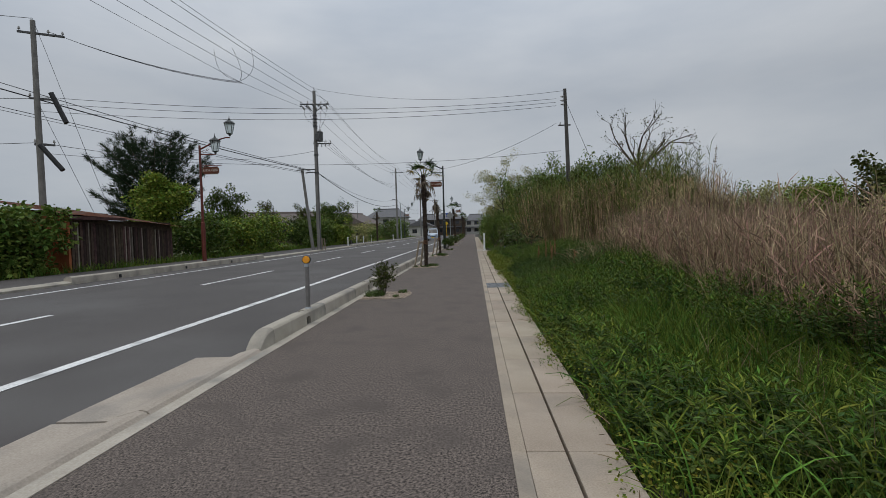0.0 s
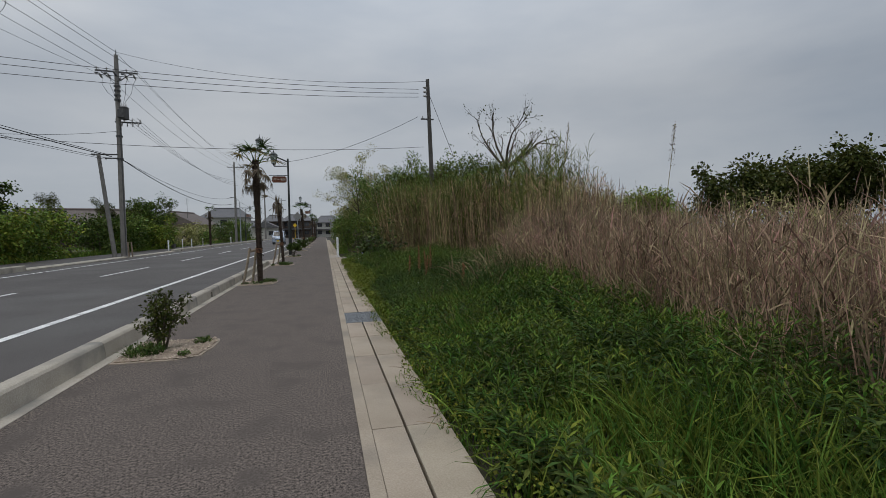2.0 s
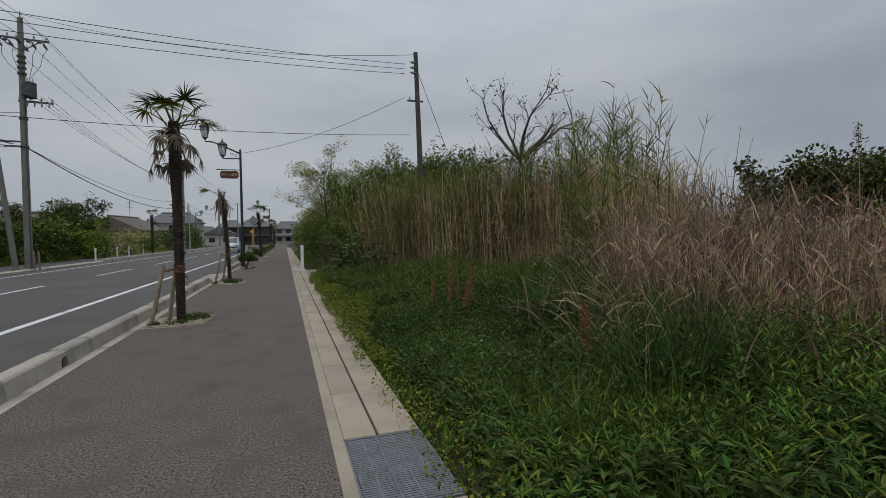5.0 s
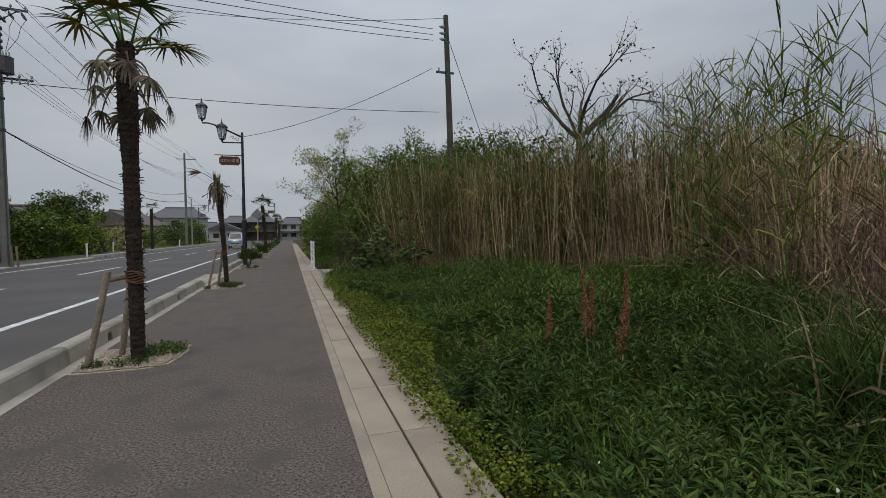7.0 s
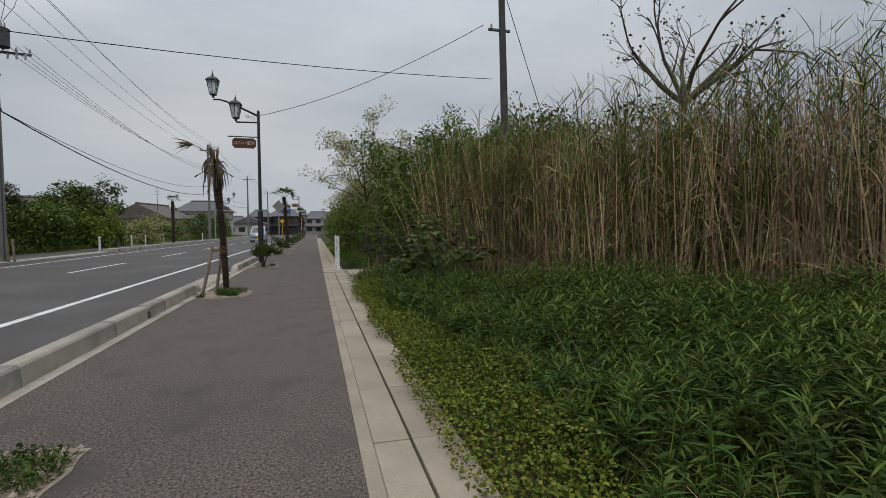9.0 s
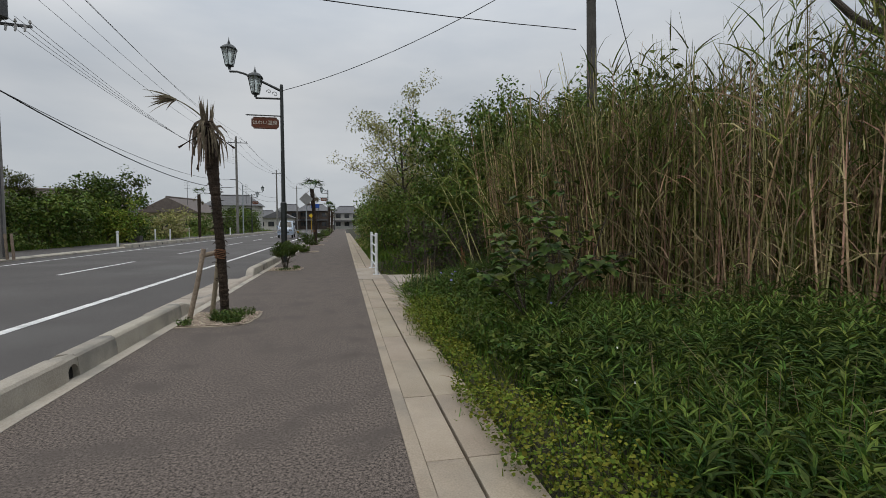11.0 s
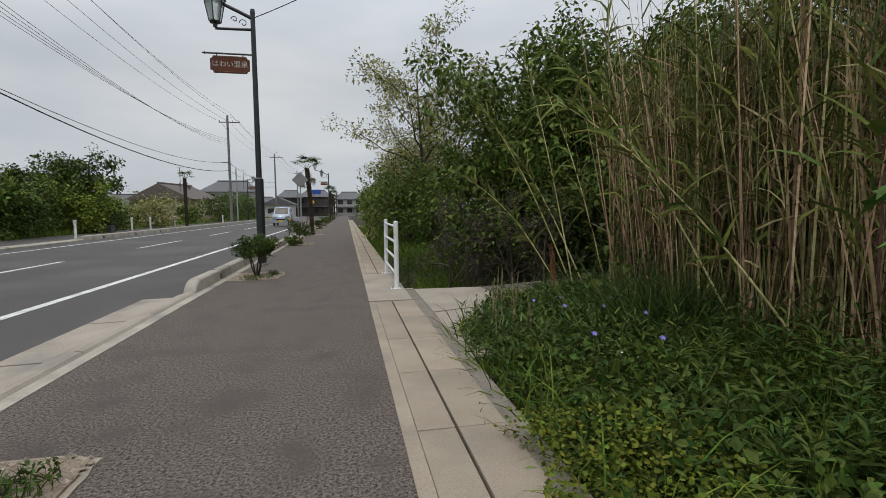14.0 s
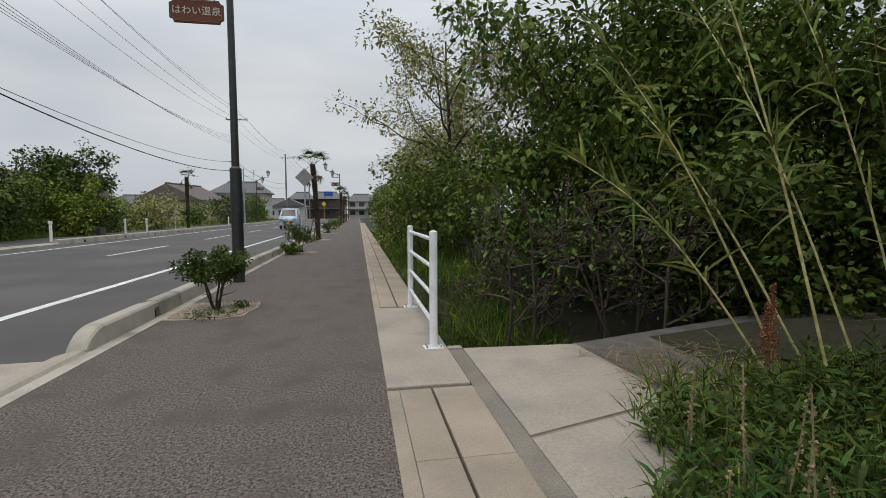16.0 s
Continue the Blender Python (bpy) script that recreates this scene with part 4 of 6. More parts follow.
def tree(name, x, y, h, spread, trunk_r, leaf_mat, label, n_leaves=9000, leaf=0.12, width=0.5, limbs=9, first=0.25, clump=0.55, bark=BARK, lift=0.05, stems=1, category="tree", bare=False, wild=0.16, z0=-0.1, hang=0.3):
    if category == "bush":
        n_leaves, leaf = int(n_leaves * 0.78), leaf * 1.12
    t = thing(name, x, y, z0)
    paths, radii, tips = [], [], []
    for s in range(stems):
        base = np.array([rng.normal(0, 0.1 * stems), rng.normal(0, 0.1 * stems), 0.0])
        lean = np.array([rng.normal(0, 0.12 * stems ** 0.5), rng.normal(0, 0.12 * stems ** 0.5), 1.0])
        P, d = wander(base, lean / np.linalg.norm(lean), h * rng.uniform(0.75, 0.9), 7, 0.06)
        paths.append(P)
        radii.append(np.linspace(trunk_r, trunk_r * 0.25, 8) / (stems ** 0.4))
        for i in range(limbs):
            f = first + (1 - first) * (i + rng.uniform(0, 0.9)) / limbs
            k = min(6, int(f * 7))
            p = P[k] + (P[k + 1] - P[k]) * (f * 7 - k)
            a = i * 2.4 + rng.uniform(-0.5, 0.5)
            reach = spread * rng.uniform(0.6, 1.05) * (1.05 - 0.55 * abs(f - 0.45))
            out = np.array([math.cos(a), math.sin(a), rng.uniform(0.15, 0.7)])
            B, d2 = wander(p, out / np.linalg.norm(out), reach, 5, wild, lift)
            paths.append(B)
            r0 = trunk_r * (1 - 0.7 * f) * 0.5
            radii.append(np.linspace(r0, r0 * 0.25, 6))
            tips += [B[3], B[4], B[5]]
            for j in range(5 if bare else 3):
                q = B[rng.integers(2, 6)]
                S, _ = wander(q, unit(d2 + rng.normal(0, 0.6, 3)), reach * rng.uniform(0.3, 0.6), 4, wild * 1.3, lift)
                if leaf < 0.15 or bare:
                    paths.append(S)
                    radii.append(np.linspace(r0 * 0.4, max(0.004, r0 * 0.08), 5))
                tips += [S[2], S[4]]
                if bare:
                    for _ in range(4):
                        q = S[rng.integers(1, 5)]
                        S2, _ = wander(q, unit(d2 + rng.normal(0, 0.7, 3)), reach * rng.uniform(0.15, 0.35), 3, wild * 1.3, lift)
                        paths.append(S2)
                        radii.append(np.linspace(max(0.012, r0 * 0.2), 0.006, 4))
                        tips.append(S2[3])
        tips += [P[-1], P[-2]]
    v, f = tubes(paths, radii, 4 if bare or category == "bush" else 5)
    place("trunk", mesh_of("trunk", v, f, bark, True), t)
    sp = clump * rng.uniform(0.6, 1.25, len(tips))
    if n_leaves:
        foliage("crown", tips, sp, n_leaves, leaf, width, leaf_mat, t, up=hang, flat=0.6 if hang > 0 else 0.4)
    return tagged(t, label, category)


def shrub(x, y, h, spread, leaf_mat, label, n=2500, leaf=0.045, z0=0.02, stems=5, width=0.55, low=0.4, name="shrub", side=1.0):
    t = thing(name, x, y, z0)
    paths, radii, tips = [], [], []
    for s in range(stems):
        a = s * 2 * math.pi / stems + rng.uniform(-0.4, 0.4)
        d = np.array([math.cos(a) * spread / h * 0.8, math.sin(a) * spread / h * 0.8, 1.0])
        P, d2 = wander((0.03 * math.cos(a), 0.03 * math.sin(a), -0.02), unit(d), h * rng.uniform(0.7, 1.0), 6, 0.12)
        paths.append(P)
        radii.append(np.linspace(0.018, 0.005, 7) * (h / 0.9))
        tips += [p for p in P if p[2] > h * low]
        for j in range(5):
            q = P[rng.integers(2, 6)]
            S, _ = wander(q, unit(d2 + rng.normal(0, 0.7, 3)), h * side * rng.uniform(0.2, 0.4), 4, 0.2)
            paths.append(S)
            radii.append(np.linspace(0.008, 0.003, 5) * (h / 0.9))
            tips += [p for p in (S[2], S[4]) if p[2] > h * low * 0.8]
    v, f = tubes(paths, radii, 5)
    place("stem", mesh_of("stems", v, f, BARK, True), t)
    foliage("leaves", tips, h * 0.13 * side, n, leaf, width, leaf_mat, t, folded=True)
    return tagged(t, label, "shrub")


def fan_leaf(origin, direction, petiole, size, droop, ragged=0.0, fingers=22):
    """A fan palm leaf: a stalk and fingers spread from its end. Returns stalk path and blade strips."""
    o, d = np.array(origin, float), unit(np.array(direction, float))
    P = [o]
    for i in range(6):
        P.append(P[-1] + d * petiole / 6)
        d = unit(d + np.array([0, 0, -droop / 6]))
    P = np.array(P)
    side = unit(np.cross(d, np.array([0.0, 0, 1.0])) + 1e-5)
    a = np.linspace(-1.9, 1.9, fingers) + rng.normal(0, 0.05, fingers)
    dirs = np.cos(a)[:, None] * d + np.sin(a)[:, None] * side + np.array([0, 0, -0.25 * droop]) + rng.normal(0, 0.05 + ragged * 0.25, (fingers, 3))
    L = size * (0.75 + 0.25 * np.cos(a * 0.6)) * rng.uniform(1 - 0.5 * ragged, 1.0, fingers)
    nor = np.cross(side, d)
    v, f = strips(np.repeat(P[-1][None], fingers, 0), dirs, L, np.full(fingers, size * 0.085), np.full(fingers, 0.3 + 0.9 * droop * 0.6 + ragged), 4, 0.12, wide=np.repeat(nor[None], fingers, 0))
    return P, (v, f)


def palm_trunk(h, r0, r1, leanx, rings, fibre_from, name="trunk"):
    """A ringed trunk, fibrous and thicker towards its top."""
    seg, n = 16, rings * 2
    vs = []
    for i in range(n + 1):
        f = i / n
        r = r0 + (r1 - r0) * f + (0.004 if i % 2 else -0.003)
        if f > fibre_from:
            r += 0.015 * math.sin((f - fibre_from) / (1 - fibre_from) * math.pi)
        for j in range(seg):
            a = 2 * math.pi * j / seg
            rr = r * (1 + rng.uniform(-0.06, 0.06))
            vs.append((leanx * f ** 1.5 + rr * math.cos(a), rr * math.sin(a), h * f + rng.uniform(-0.012, 0.012)))
    fs = [(i * seg + j, i * seg + (j + 1) % seg, (i + 1) * seg + (j + 1) % seg, (i + 1) * seg + j) for i in range(n) for j in range(seg)]
    return np.array(vs), np.array(fs)


def stakes(t, x0, z_tie, trunk_x, r):
    for (bx, by), (tx, ty) in (((-0.44, -0.15), (-0.25, -0.09)), ((-0.27, 0.33), (-0.13, 0.24))):
        part("stake", pipe(bmesh.new(), [(x0 + bx, by, 0), (x0 + (bx + tx) / 2, (by + ty) / 2, z_tie * 0.5), (x0 + tx, ty, z_tie + 0.07)], [0.034, 0.033, 0.031], 12), LOG, t)
    part("cross_stake", rod(bmesh.new(), (x0 - 0.3, -0.1, z_tie - 0.03), (trunk_x - r * 0.5, 0.02, z_tie + 0.02), 0.033, seg=12), LOG, t)
    b = bmesh.new()
    for k in range(6):
        ring = [(trunk_x + (r + 0.012 + 0.004 * (k % 2)) * math.cos(a), (r + 0.012) * math.sin(a), z_tie - 0.06 + 0.022 * k + 0.012 * math.sin(a * 2 + k)) for a in np.linspace(0, 2 * math.pi, 15)]
        pipe(b, ring, 0.008, 5)
    part("rope", b, ROPE, t, "brown rope tie")


def palm(x, y, h, r0, r1, leanx, label, green, yellow, dry, size=0.5, petiole=0.55, staked=True, z0=0.03, name="palm_tree", fibres=120, low_stubs=0):
    t = thing(name, x, y, z0)
    place("trunk", mesh_of("trunk", *palm_trunk(h, r0, r1, leanx, int(h * 15), 0.62), PALM_BARK, False), t)
    # fibre tufts along the trunk
    n = fibres
    f = rng.uniform(0.05, 1.0, n) ** 0.7
    a = rng.uniform(0, 2 * np.pi, n)
    rr = r0 + (r1 - r0) * f + 0.002
    base = np.stack([leanx * f ** 1.5 + rr * np.cos(a), rr * np.sin(a), h * f], 1)
    v, q = strips(base, np.stack([np.cos(a) * 0.7, np.sin(a) * 0.7, rng.uniform(-0.6, 0.9, n)], 1), rng.uniform(0.02, 0.06, n), np.full(n, 0.016), np.full(n, 0.8), 2, 0.3)
    tagged(place("fibre", mesh_of("fibre", v, q, PALM_BARK), t), kind="stuff")
    top = np.array([leanx, 0, h])
    for kind, count, material, tilt in (("green_frond", green, PALM_GREEN, (0.5, 2.4)), ("yellow_frond", yellow, PALM_YELLOW, (0.1, 0.9)), ("dry_frond", dry, PALM_DRY, (-0.9, 0.1))):
        for i in range(count):
            ang = i * 2.4 + rng.uniform(-0.4, 0.4) + (1.0 if kind == "dry_frond" else 0)
            el = rng.uniform(*tilt)
            d = (math.cos(ang), math.sin(ang), el)
            is_dry = kind == "dry_frond"
            P, blades = fan_leaf(top + np.array([0.1 * math.cos(ang), 0.1 * math.sin(ang), rng.uniform(-0.45, -0.1) if is_dry else rng.uniform(-0.1, 0.06)]), d, petiole * rng.uniform(0.8, 1.15), size * rng.uniform(0.8, 1.1) * (0.8 if is_dry else 1),
                                 (1.6 if is_dry else 0.35) * rng.uniform(0.7, 1.2), 0.7 if is_dry else 0.15)
            stalk = tubes([P], [np.linspace(0.014, 0.007, len(P))], 5)
            place(kind, mesh_of(kind, *joined(stalk, blades), material), t)
    if staked:
        stakes(t, 0.02, 0.9, leanx * 0.25, r0 * 0.95)
    return tagged(t, label, "palm tree")


# ---- planting beds ----
BED = [(-2.5, -0.5), (-1.85, -0.52), (-1.62, -0.38), (-1.54, 0.15), (-1.57, 0.5), (-1.75, 0.56), (-2.5, 0.58)]


def bed(y, plants, label):
    t = thing("planting_bed", 0, y)
    out = []
    for i in range(len(BED)):
        (xa, ya), (xb, yb) = BED[i], BED[(i + 1) % len(BED)]
        for f in (0, 0.25, 0.5, 0.75):
            j = 0.012 if xa > -2.45 or xb > -2.45 else 0
            out.append((xa + (xb - xa) * f + rng.uniform(-j, j), ya + (yb - ya) * f + rng.uniform(-j, j)))
    part("rim", slab(bmesh.new(), out, -0.02, 0.008), CONCRETE_WARM, t)
    inner = [(-2.02 + (px + 2.02) * 0.92, (py - 0.03) * 0.92 + 0.03) for px, py in out]
    part("earth", slab(bmesh.new(), inner, 0.0, 0.02), SAND, t)
    n = 620
    px, py = rng.uniform(-2.46, -1.58, n), rng.uniform(-0.48, 0.54, n)
    ok = (px < -1.62 - 0.25 * np.maximum(0, -0.2 - py)) | (py > -0.2)
    px, py = px[ok], py[ok]
    s = rng.uniform(0.006, 0.026, len(px))
    base = np.array([[0, 0, 0.7], [1, 0, 0], [-0.3, 0.95, 0], [-0.8, -0.6, 0], [0.4, -0.9, 0.1]])
    vs = np.stack([px, py, np.full(len(px), 0.018)], 1)[:, None] + base[None] * s[:, None, None] * rng.uniform(0.6, 1.3, (len(px), 5, 3))
    tri = np.array([[0, 1, 2], [0, 2, 3], [0, 3, 4], [0, 4, 1]])
    st = place("gravel", mesh_of("gravel", vs.reshape(-1, 3), (np.arange(len(px))[:, None, None] * 5 + tri[None]).reshape(-1, 3), STONE), t)
    tagged(st, kind="stuff")
    for cx, cy, rad, num, hh in plants:
        a, r = rng.uniform(0, 2 * np.pi, num), rad * np.sqrt(rng.uniform(0, 1, num))
        b0 = np.stack([cx + r * np.cos(a), cy + r * np.sin(a), np.full(num, 0.02)], 1)
        lots = [strips(b0, rng.normal(0, 0.6, (num, 3)) + np.array([0, 0, 1.0]), hh * rng.uniform(0.5, 1.2, num), np.full(num, 0.008), rng.uniform(0.3, 1.3, num), 3)]
        m2 = num
        b1 = b0 + np.array([0, 0, 1.0]) * rng.uniform(0.02, hh * 0.8, m2)[:, None]
        lots.append(leaf_cards(b1, rng.normal(0, 1, (m2, 3)), np.array([[0, 0, 1.0]]) + rng.normal(0, 0.3, (m2, 3)), rng.uniform(0.02, 0.055, m2), rng.uniform(0.012, 0.03, m2)))
        w = tagged(place("weed_patch", mesh_of("weed_patch", *joined(*lots), WEED), t), kind="stuff")
    return tagged(t, label, "planting bed", "planting beds")


bed(7.0, [(-2.25, -0.15, 0.2, 260, 0.14), (-1.75, 0.3, 0.1, 90, 0.07), (-1.8, -0.35, 0.06, 40, 0.06)], "sandy planting bed with low weeds cut into the footway")
bed(14.85, [(-1.8, 0.2, 0.25, 330, 0.1), (-2.0, -0.25, 0.2, 110, 0.08), (-2.35, -0.3, 0.1, 60, 0.07)], "sandy planting bed with grass tufts round a palm")
bed(22.52, [(-1.95, -0.1, 0.2, 420, 0.16), (-1.85, -0.3, 0.12, 200, 0.12), (-2.4, -0.4, 0.08, 70, 0.1), (-1.75, 0.2, 0.15, 90, 0.12)], "sandy planting bed with leafy weeds round a palm")
bed(30.2, [(-1.75, 0.1, 0.1, 80, 0.1), (-2.0, -0.35, 0.3, 120, 0.06)], "sandy planting bed with a small shrub")
for y in (39.6, 47.4, 55, 63, 71):
    bed(y, [(-2.2, 0.1, 0.25, 160, 0.15)], "sandy planting bed further along the footway")

shrub(-2.12, 7.0, 0.84, 0.05, OLIVE, "small upright evergreen shrub with dark olive leaves", 1500, 0.042, low=0.2, side=0.6)
shrub(-2.05, 30.25, 0.86, 0.4, LEAF_DARK, "small round-headed evergreen shrub on bare stems", 5000, 0.042, low=0.62, stems=6, side=0.9)
shrub(-2.05, 39.6, 0.95, 0.3, LEAF_DARK, "small dark evergreen shrub beside the kerb", 1800, 0.06, low=0.5, stems=3)
shrub(-2.3, 39.0, 0.4, 0.35, LEAF_MID, "low spreading green plant beside the kerb", 900, 0.07, low=0.1)
shrub(-2.1, 55.2, 0.8, 0.35, LEAF_DARK, "small dark evergreen shrub beside the kerb", 1000, 0.07, low=0.4)
shrub(-2.1, 62.8, 0.9, 0.4, LEAF_MID, "small green shrub beside the kerb", 1000, 0.07, low=0.4)
shrub(-2.1, 71.0, 0.9, 0.4, LEAF_DARK, "small dark shrub beside the kerb", 800, 0.08, low=0.4)
palm(-1.97, 14.7, 3.38, 0.07, 0.083, -0.03, "fan palm with thin yellowing crown and dry fronds, tied to stakes", 7, 5, 10, size=0.42, petiole=0.42, fibres=320)
dead_palm = palm(-2.0, 22.55, 2.72, 0.058, 0.066, -0.17, "dead palm with a shaggy dry head tied to wooden stakes", 0, 0, 0, petiole=0.6)
palm(-2.1, 47.2, 3.6, 0.11, 0.12, -0.2, "slender fan palm with a sparse crown", 7, 0, 4, fibres=40)
palm(-2.1, 78.0, 3.6, 0.11, 0.12, 0.05, "distant fan palm beside the kerb", 8, 0, 4, fibres=30)
palm(-2.1, 88.0, 3.5, 0.11, 0.12, 0.1, "distant fan palm beside the kerb", 8, 0, 4, fibres=30, staked=False)
palm(-2.1, 100.0, 3.4, 0.11, 0.12, 0.0, "distant fan palm beside the kerb", 8, 0, 4, fibres=30, staked=False)
palm(-14.7, 68.0, 4.4, 0.13, 0.15, 0.0, "dark palm with a small crown across the road", 7, 0, 5, fibres=30, staked=False)

# shaggy head of the dead palm: upright spikes, hanging husks, bare stalks and one dry frond
top = np.array([-0.17, 0, 2.72])
n = 46
a = rng.uniform(0, 2 * np.pi, n)
b0 = top + np.stack([0.05 * np.cos(a), 0.05 * np.sin(a), rng.uniform(-0.12, 0.04, n)], 1)
place("spike_tuft", mesh_of("spike_tuft", *strips(b0, np.stack([0.16 * np.cos(a), 0.16 * np.sin(a), np.ones(n)], 1), rng.uniform(0.12, 0.34, n), np.full(n, 0.03), np.full(n, 0.05), 3, 0.1), PALM_DRY), dead_palm)
n = 60
a = rng.uniform(0, 2 * np.pi, n)
b0 = top + np.stack([0.07 * np.cos(a), 0.07 * np.sin(a), rng.uniform(-0.22, 0.02, n)], 1)
place("husk", mesh_of("husk", *strips(b0, np.stack([0.4 * np.cos(a), 0.4 * np.sin(a), rng.uniform(-0.9, 0.1, n)], 1), rng.uniform(0.3, 0.6, n), np.full(n, 0.034), np.full(n, 5.5), 5, 0.4), PALM_DRY), dead_palm)
for ang, drop, ln in ((3.4, -0.9, 0.45), (0.2, -0.8, 0.42), (5.2, -1.6, 0.5), (1.4, -1.1, 0.4), (4.2, -2.2, 0.6)):
    P, _ = wander(top + np.array([0, 0, -0.1]), unit(np.array([math.cos(ang), math.sin(ang), drop])), ln, 4, 0.05)
    place("bare_stalk", mesh_of("bare_stalk", *tubes([P], [np.array([0.009, 0.008, 0.007, 0.007, 0.016])], 5), PALM_BARK), dead_palm)
P, _ = fan_leaf(top, (-0.75, -0.2, 0.8), 0.45, 0.42, 0.55, 0.3, 16)
place("dry_frond", mesh_of("dry_frond", *joined(tubes([P], [np.linspace(0.012, 0.007, len(P))], 5), strips(np.repeat(P[-1][None], 20, 0), np.array([[-0.9, -0.1, 0.1]]) + rng.normal(0, 0.22, (20, 3)), rng.uniform(0.2, 0.42, 20), np.full(20, 0.03), np.full(20, 0.5), 4, 0.1)), PALM_DRY), dead_palm)


# ---- the verge: grass, weeds, reeds and canes ----
FRONT_Y = [-8, 2, 6, 8, 9.5, 11, 13, 15, 17, 18.2, 19.6, 22, 24, 26, 27]
FRONT_X = [3.4, 3.0, 3.3, 3.8, 3.3, 3.9, 5.4, 6.4, 6.2, 5.3, 4.1, 3.3, 2.8, 2.9, 3.4]


def front(y):
    return np.interp(y, FRONT_Y, FRONT_X)


def gz(p):
    return np.array([ground_height(a, b) for a, b in p])


def scatter(n, x0, x1, y0, y1):
    return np.stack([rng.uniform(x0, x1, n), rng.uniform(y0, y1, n)], 1)


def off_pad(p):
    """Keeps plants off the slabs, the pad and the track."""
    x, y = p[:, 0], p[:, 1]
    edge = np.interp(y, [-10, 22.5, 23.6, 24.4, 25.0, 25.7, 26.4, 26.8, 28, 30], [0.0, -0.1, -0.2, -0.14, 0.08, 0.68, 1.1, 1.5, 3.6, 0.0])
    wob = 0.14 * np.sin(y * 2.3) + 0.08 * np.sin(y * 5.9 + 1)
    over = np.interp(y, [6, 8.5, 15, 17.5], [0, 0.1, 0.1, 0])
    return (x > 0.575 - over + edge + wob * 0.7) & ~((y > 26.7) & (y < 28.0) & (x < 4.5))


def stuff(name, lots, material, label, category):
    return tagged(new(name, mesh_of(name, *joined(*lots), material)), label, category, kind="stuff")


def turf(n, x0, x1, y0, y1, hmin, hmax, width, material, name, label, keep=None, droop=(0.4, 1.6)):
    p = scatter(n, x0, x1, y0, y1)
    ok = off_pad(p) if keep is None else off_pad(p) & keep(p)
    p = p[ok]
    n = len(p)
    b = np.concatenate([p, gz(p)[:, None]], 1)
    patch = 0.5 + 0.5 * np.sin(p[:, 0] * 1.9 + 1.3 * np.sin(p[:, 1] * 0.8)) * np.sin(p[:, 1] * 1.3 + 0.7)
    fine = np.sin(p[:, 0] * 7.3 + 2 * np.sin(p[:, 1] * 3.1)) * np.sin(p[:, 1] * 6.7 + 1.4 * np.sin(p[:, 0] * 4.7))
    rise = np.clip((p[:, 0] - 0.5) / 1.0, 0.35, 1.0)
    h = (hmin + (hmax - hmin) * rng.beta(2, 2, n)) * rise * (0.62 + 0.5 * patch + 0.22 * fine)
    lean = rng.normal(0, 0.35, (n, 3)) + np.array([-0.05, 0, 1.0])
    lots = [strips(b, lean, h, width * rng.uniform(0.6, 1.5, n), rng.uniform(*droop, n), 2)]
    return stuff(name, lots, material, label, "grass")


turf(62000, 0.4, 4.2, -3.5, 12.5, 0.22, 0.55, 0.0125, GRASS, "meadow_grass", "lush green grass along the footway", lambda p: p[:, 0] < front(p[:, 1]) + 0.6)
turf(40000, 0.4, 6.4, 12.5, 27.2, 0.2, 0.5, 0.011, GRASS, "meadow_grass", "lush green grass in front of the canes", lambda p: p[:, 0] < front(p[:, 1]) + 0.4)
turf(16000, 0.62, 2.6, 28.0, 62, 0.3, 0.55, 0.018, GRASS, "meadow_grass", "green grass strip beyond the culvert")
turf(5000, 0.7, 3.4, -3.5, 26, 0.35, 0.7, 0.008, GRASS_DRY, "dry_grass", "dry straw-coloured grass among the green", lambda p: np.sin(p[:, 1] * 1.7) * np.sin(p[:, 0] * 3 + p[:, 1]) > 0.25)
# pale dead leaves arching out of the reeds
m_ = 420
p = np.array([3.35, 9.7]) + rng.normal(0, 1, (m_, 2)) * np.array([0.45, 0.75])
b = np.concatenate([p, gz(p)[:, None] + rng.uniform(0.1, 0.6, (m_, 1))], 1)
stuff("dead_leaves", [strips(b, rng.normal(0, 0.5, (m_, 3)) + np.array([-0.35, -0.2, 1.0]), rng.uniform(0.35, 0.8, m_), rng.uniform(0.012, 0.026, m_), rng.uniform(0.6, 2.0, m_), 4)], GRASS_DRY, "pale dead leaves arching out of the reeds", "grass")
# tall broad grass clump with arching leaves
for cx, cy in ((2.75, 8.6), (3.3, 9.6), (2.6, 24.2), (3.0, 10.8)):
    m_ = 900
    p = np.array([cx, cy]) + rng.normal(0, 0.3, (m_, 2))
    b = np.concatenate([p, gz(p)[:, None]], 1)
    stuff("grass_clump", [strips(b, rng.normal(0, 0.35, (m_, 3)) + np.array([0, 0, 1.0]), rng.uniform(0.6, 1.05, m_), np.full(m_, 0.014), rng.uniform(0.6, 1.8, m_), 4)], WEED, "dark arching grass clump in front of the reeds", "grass")


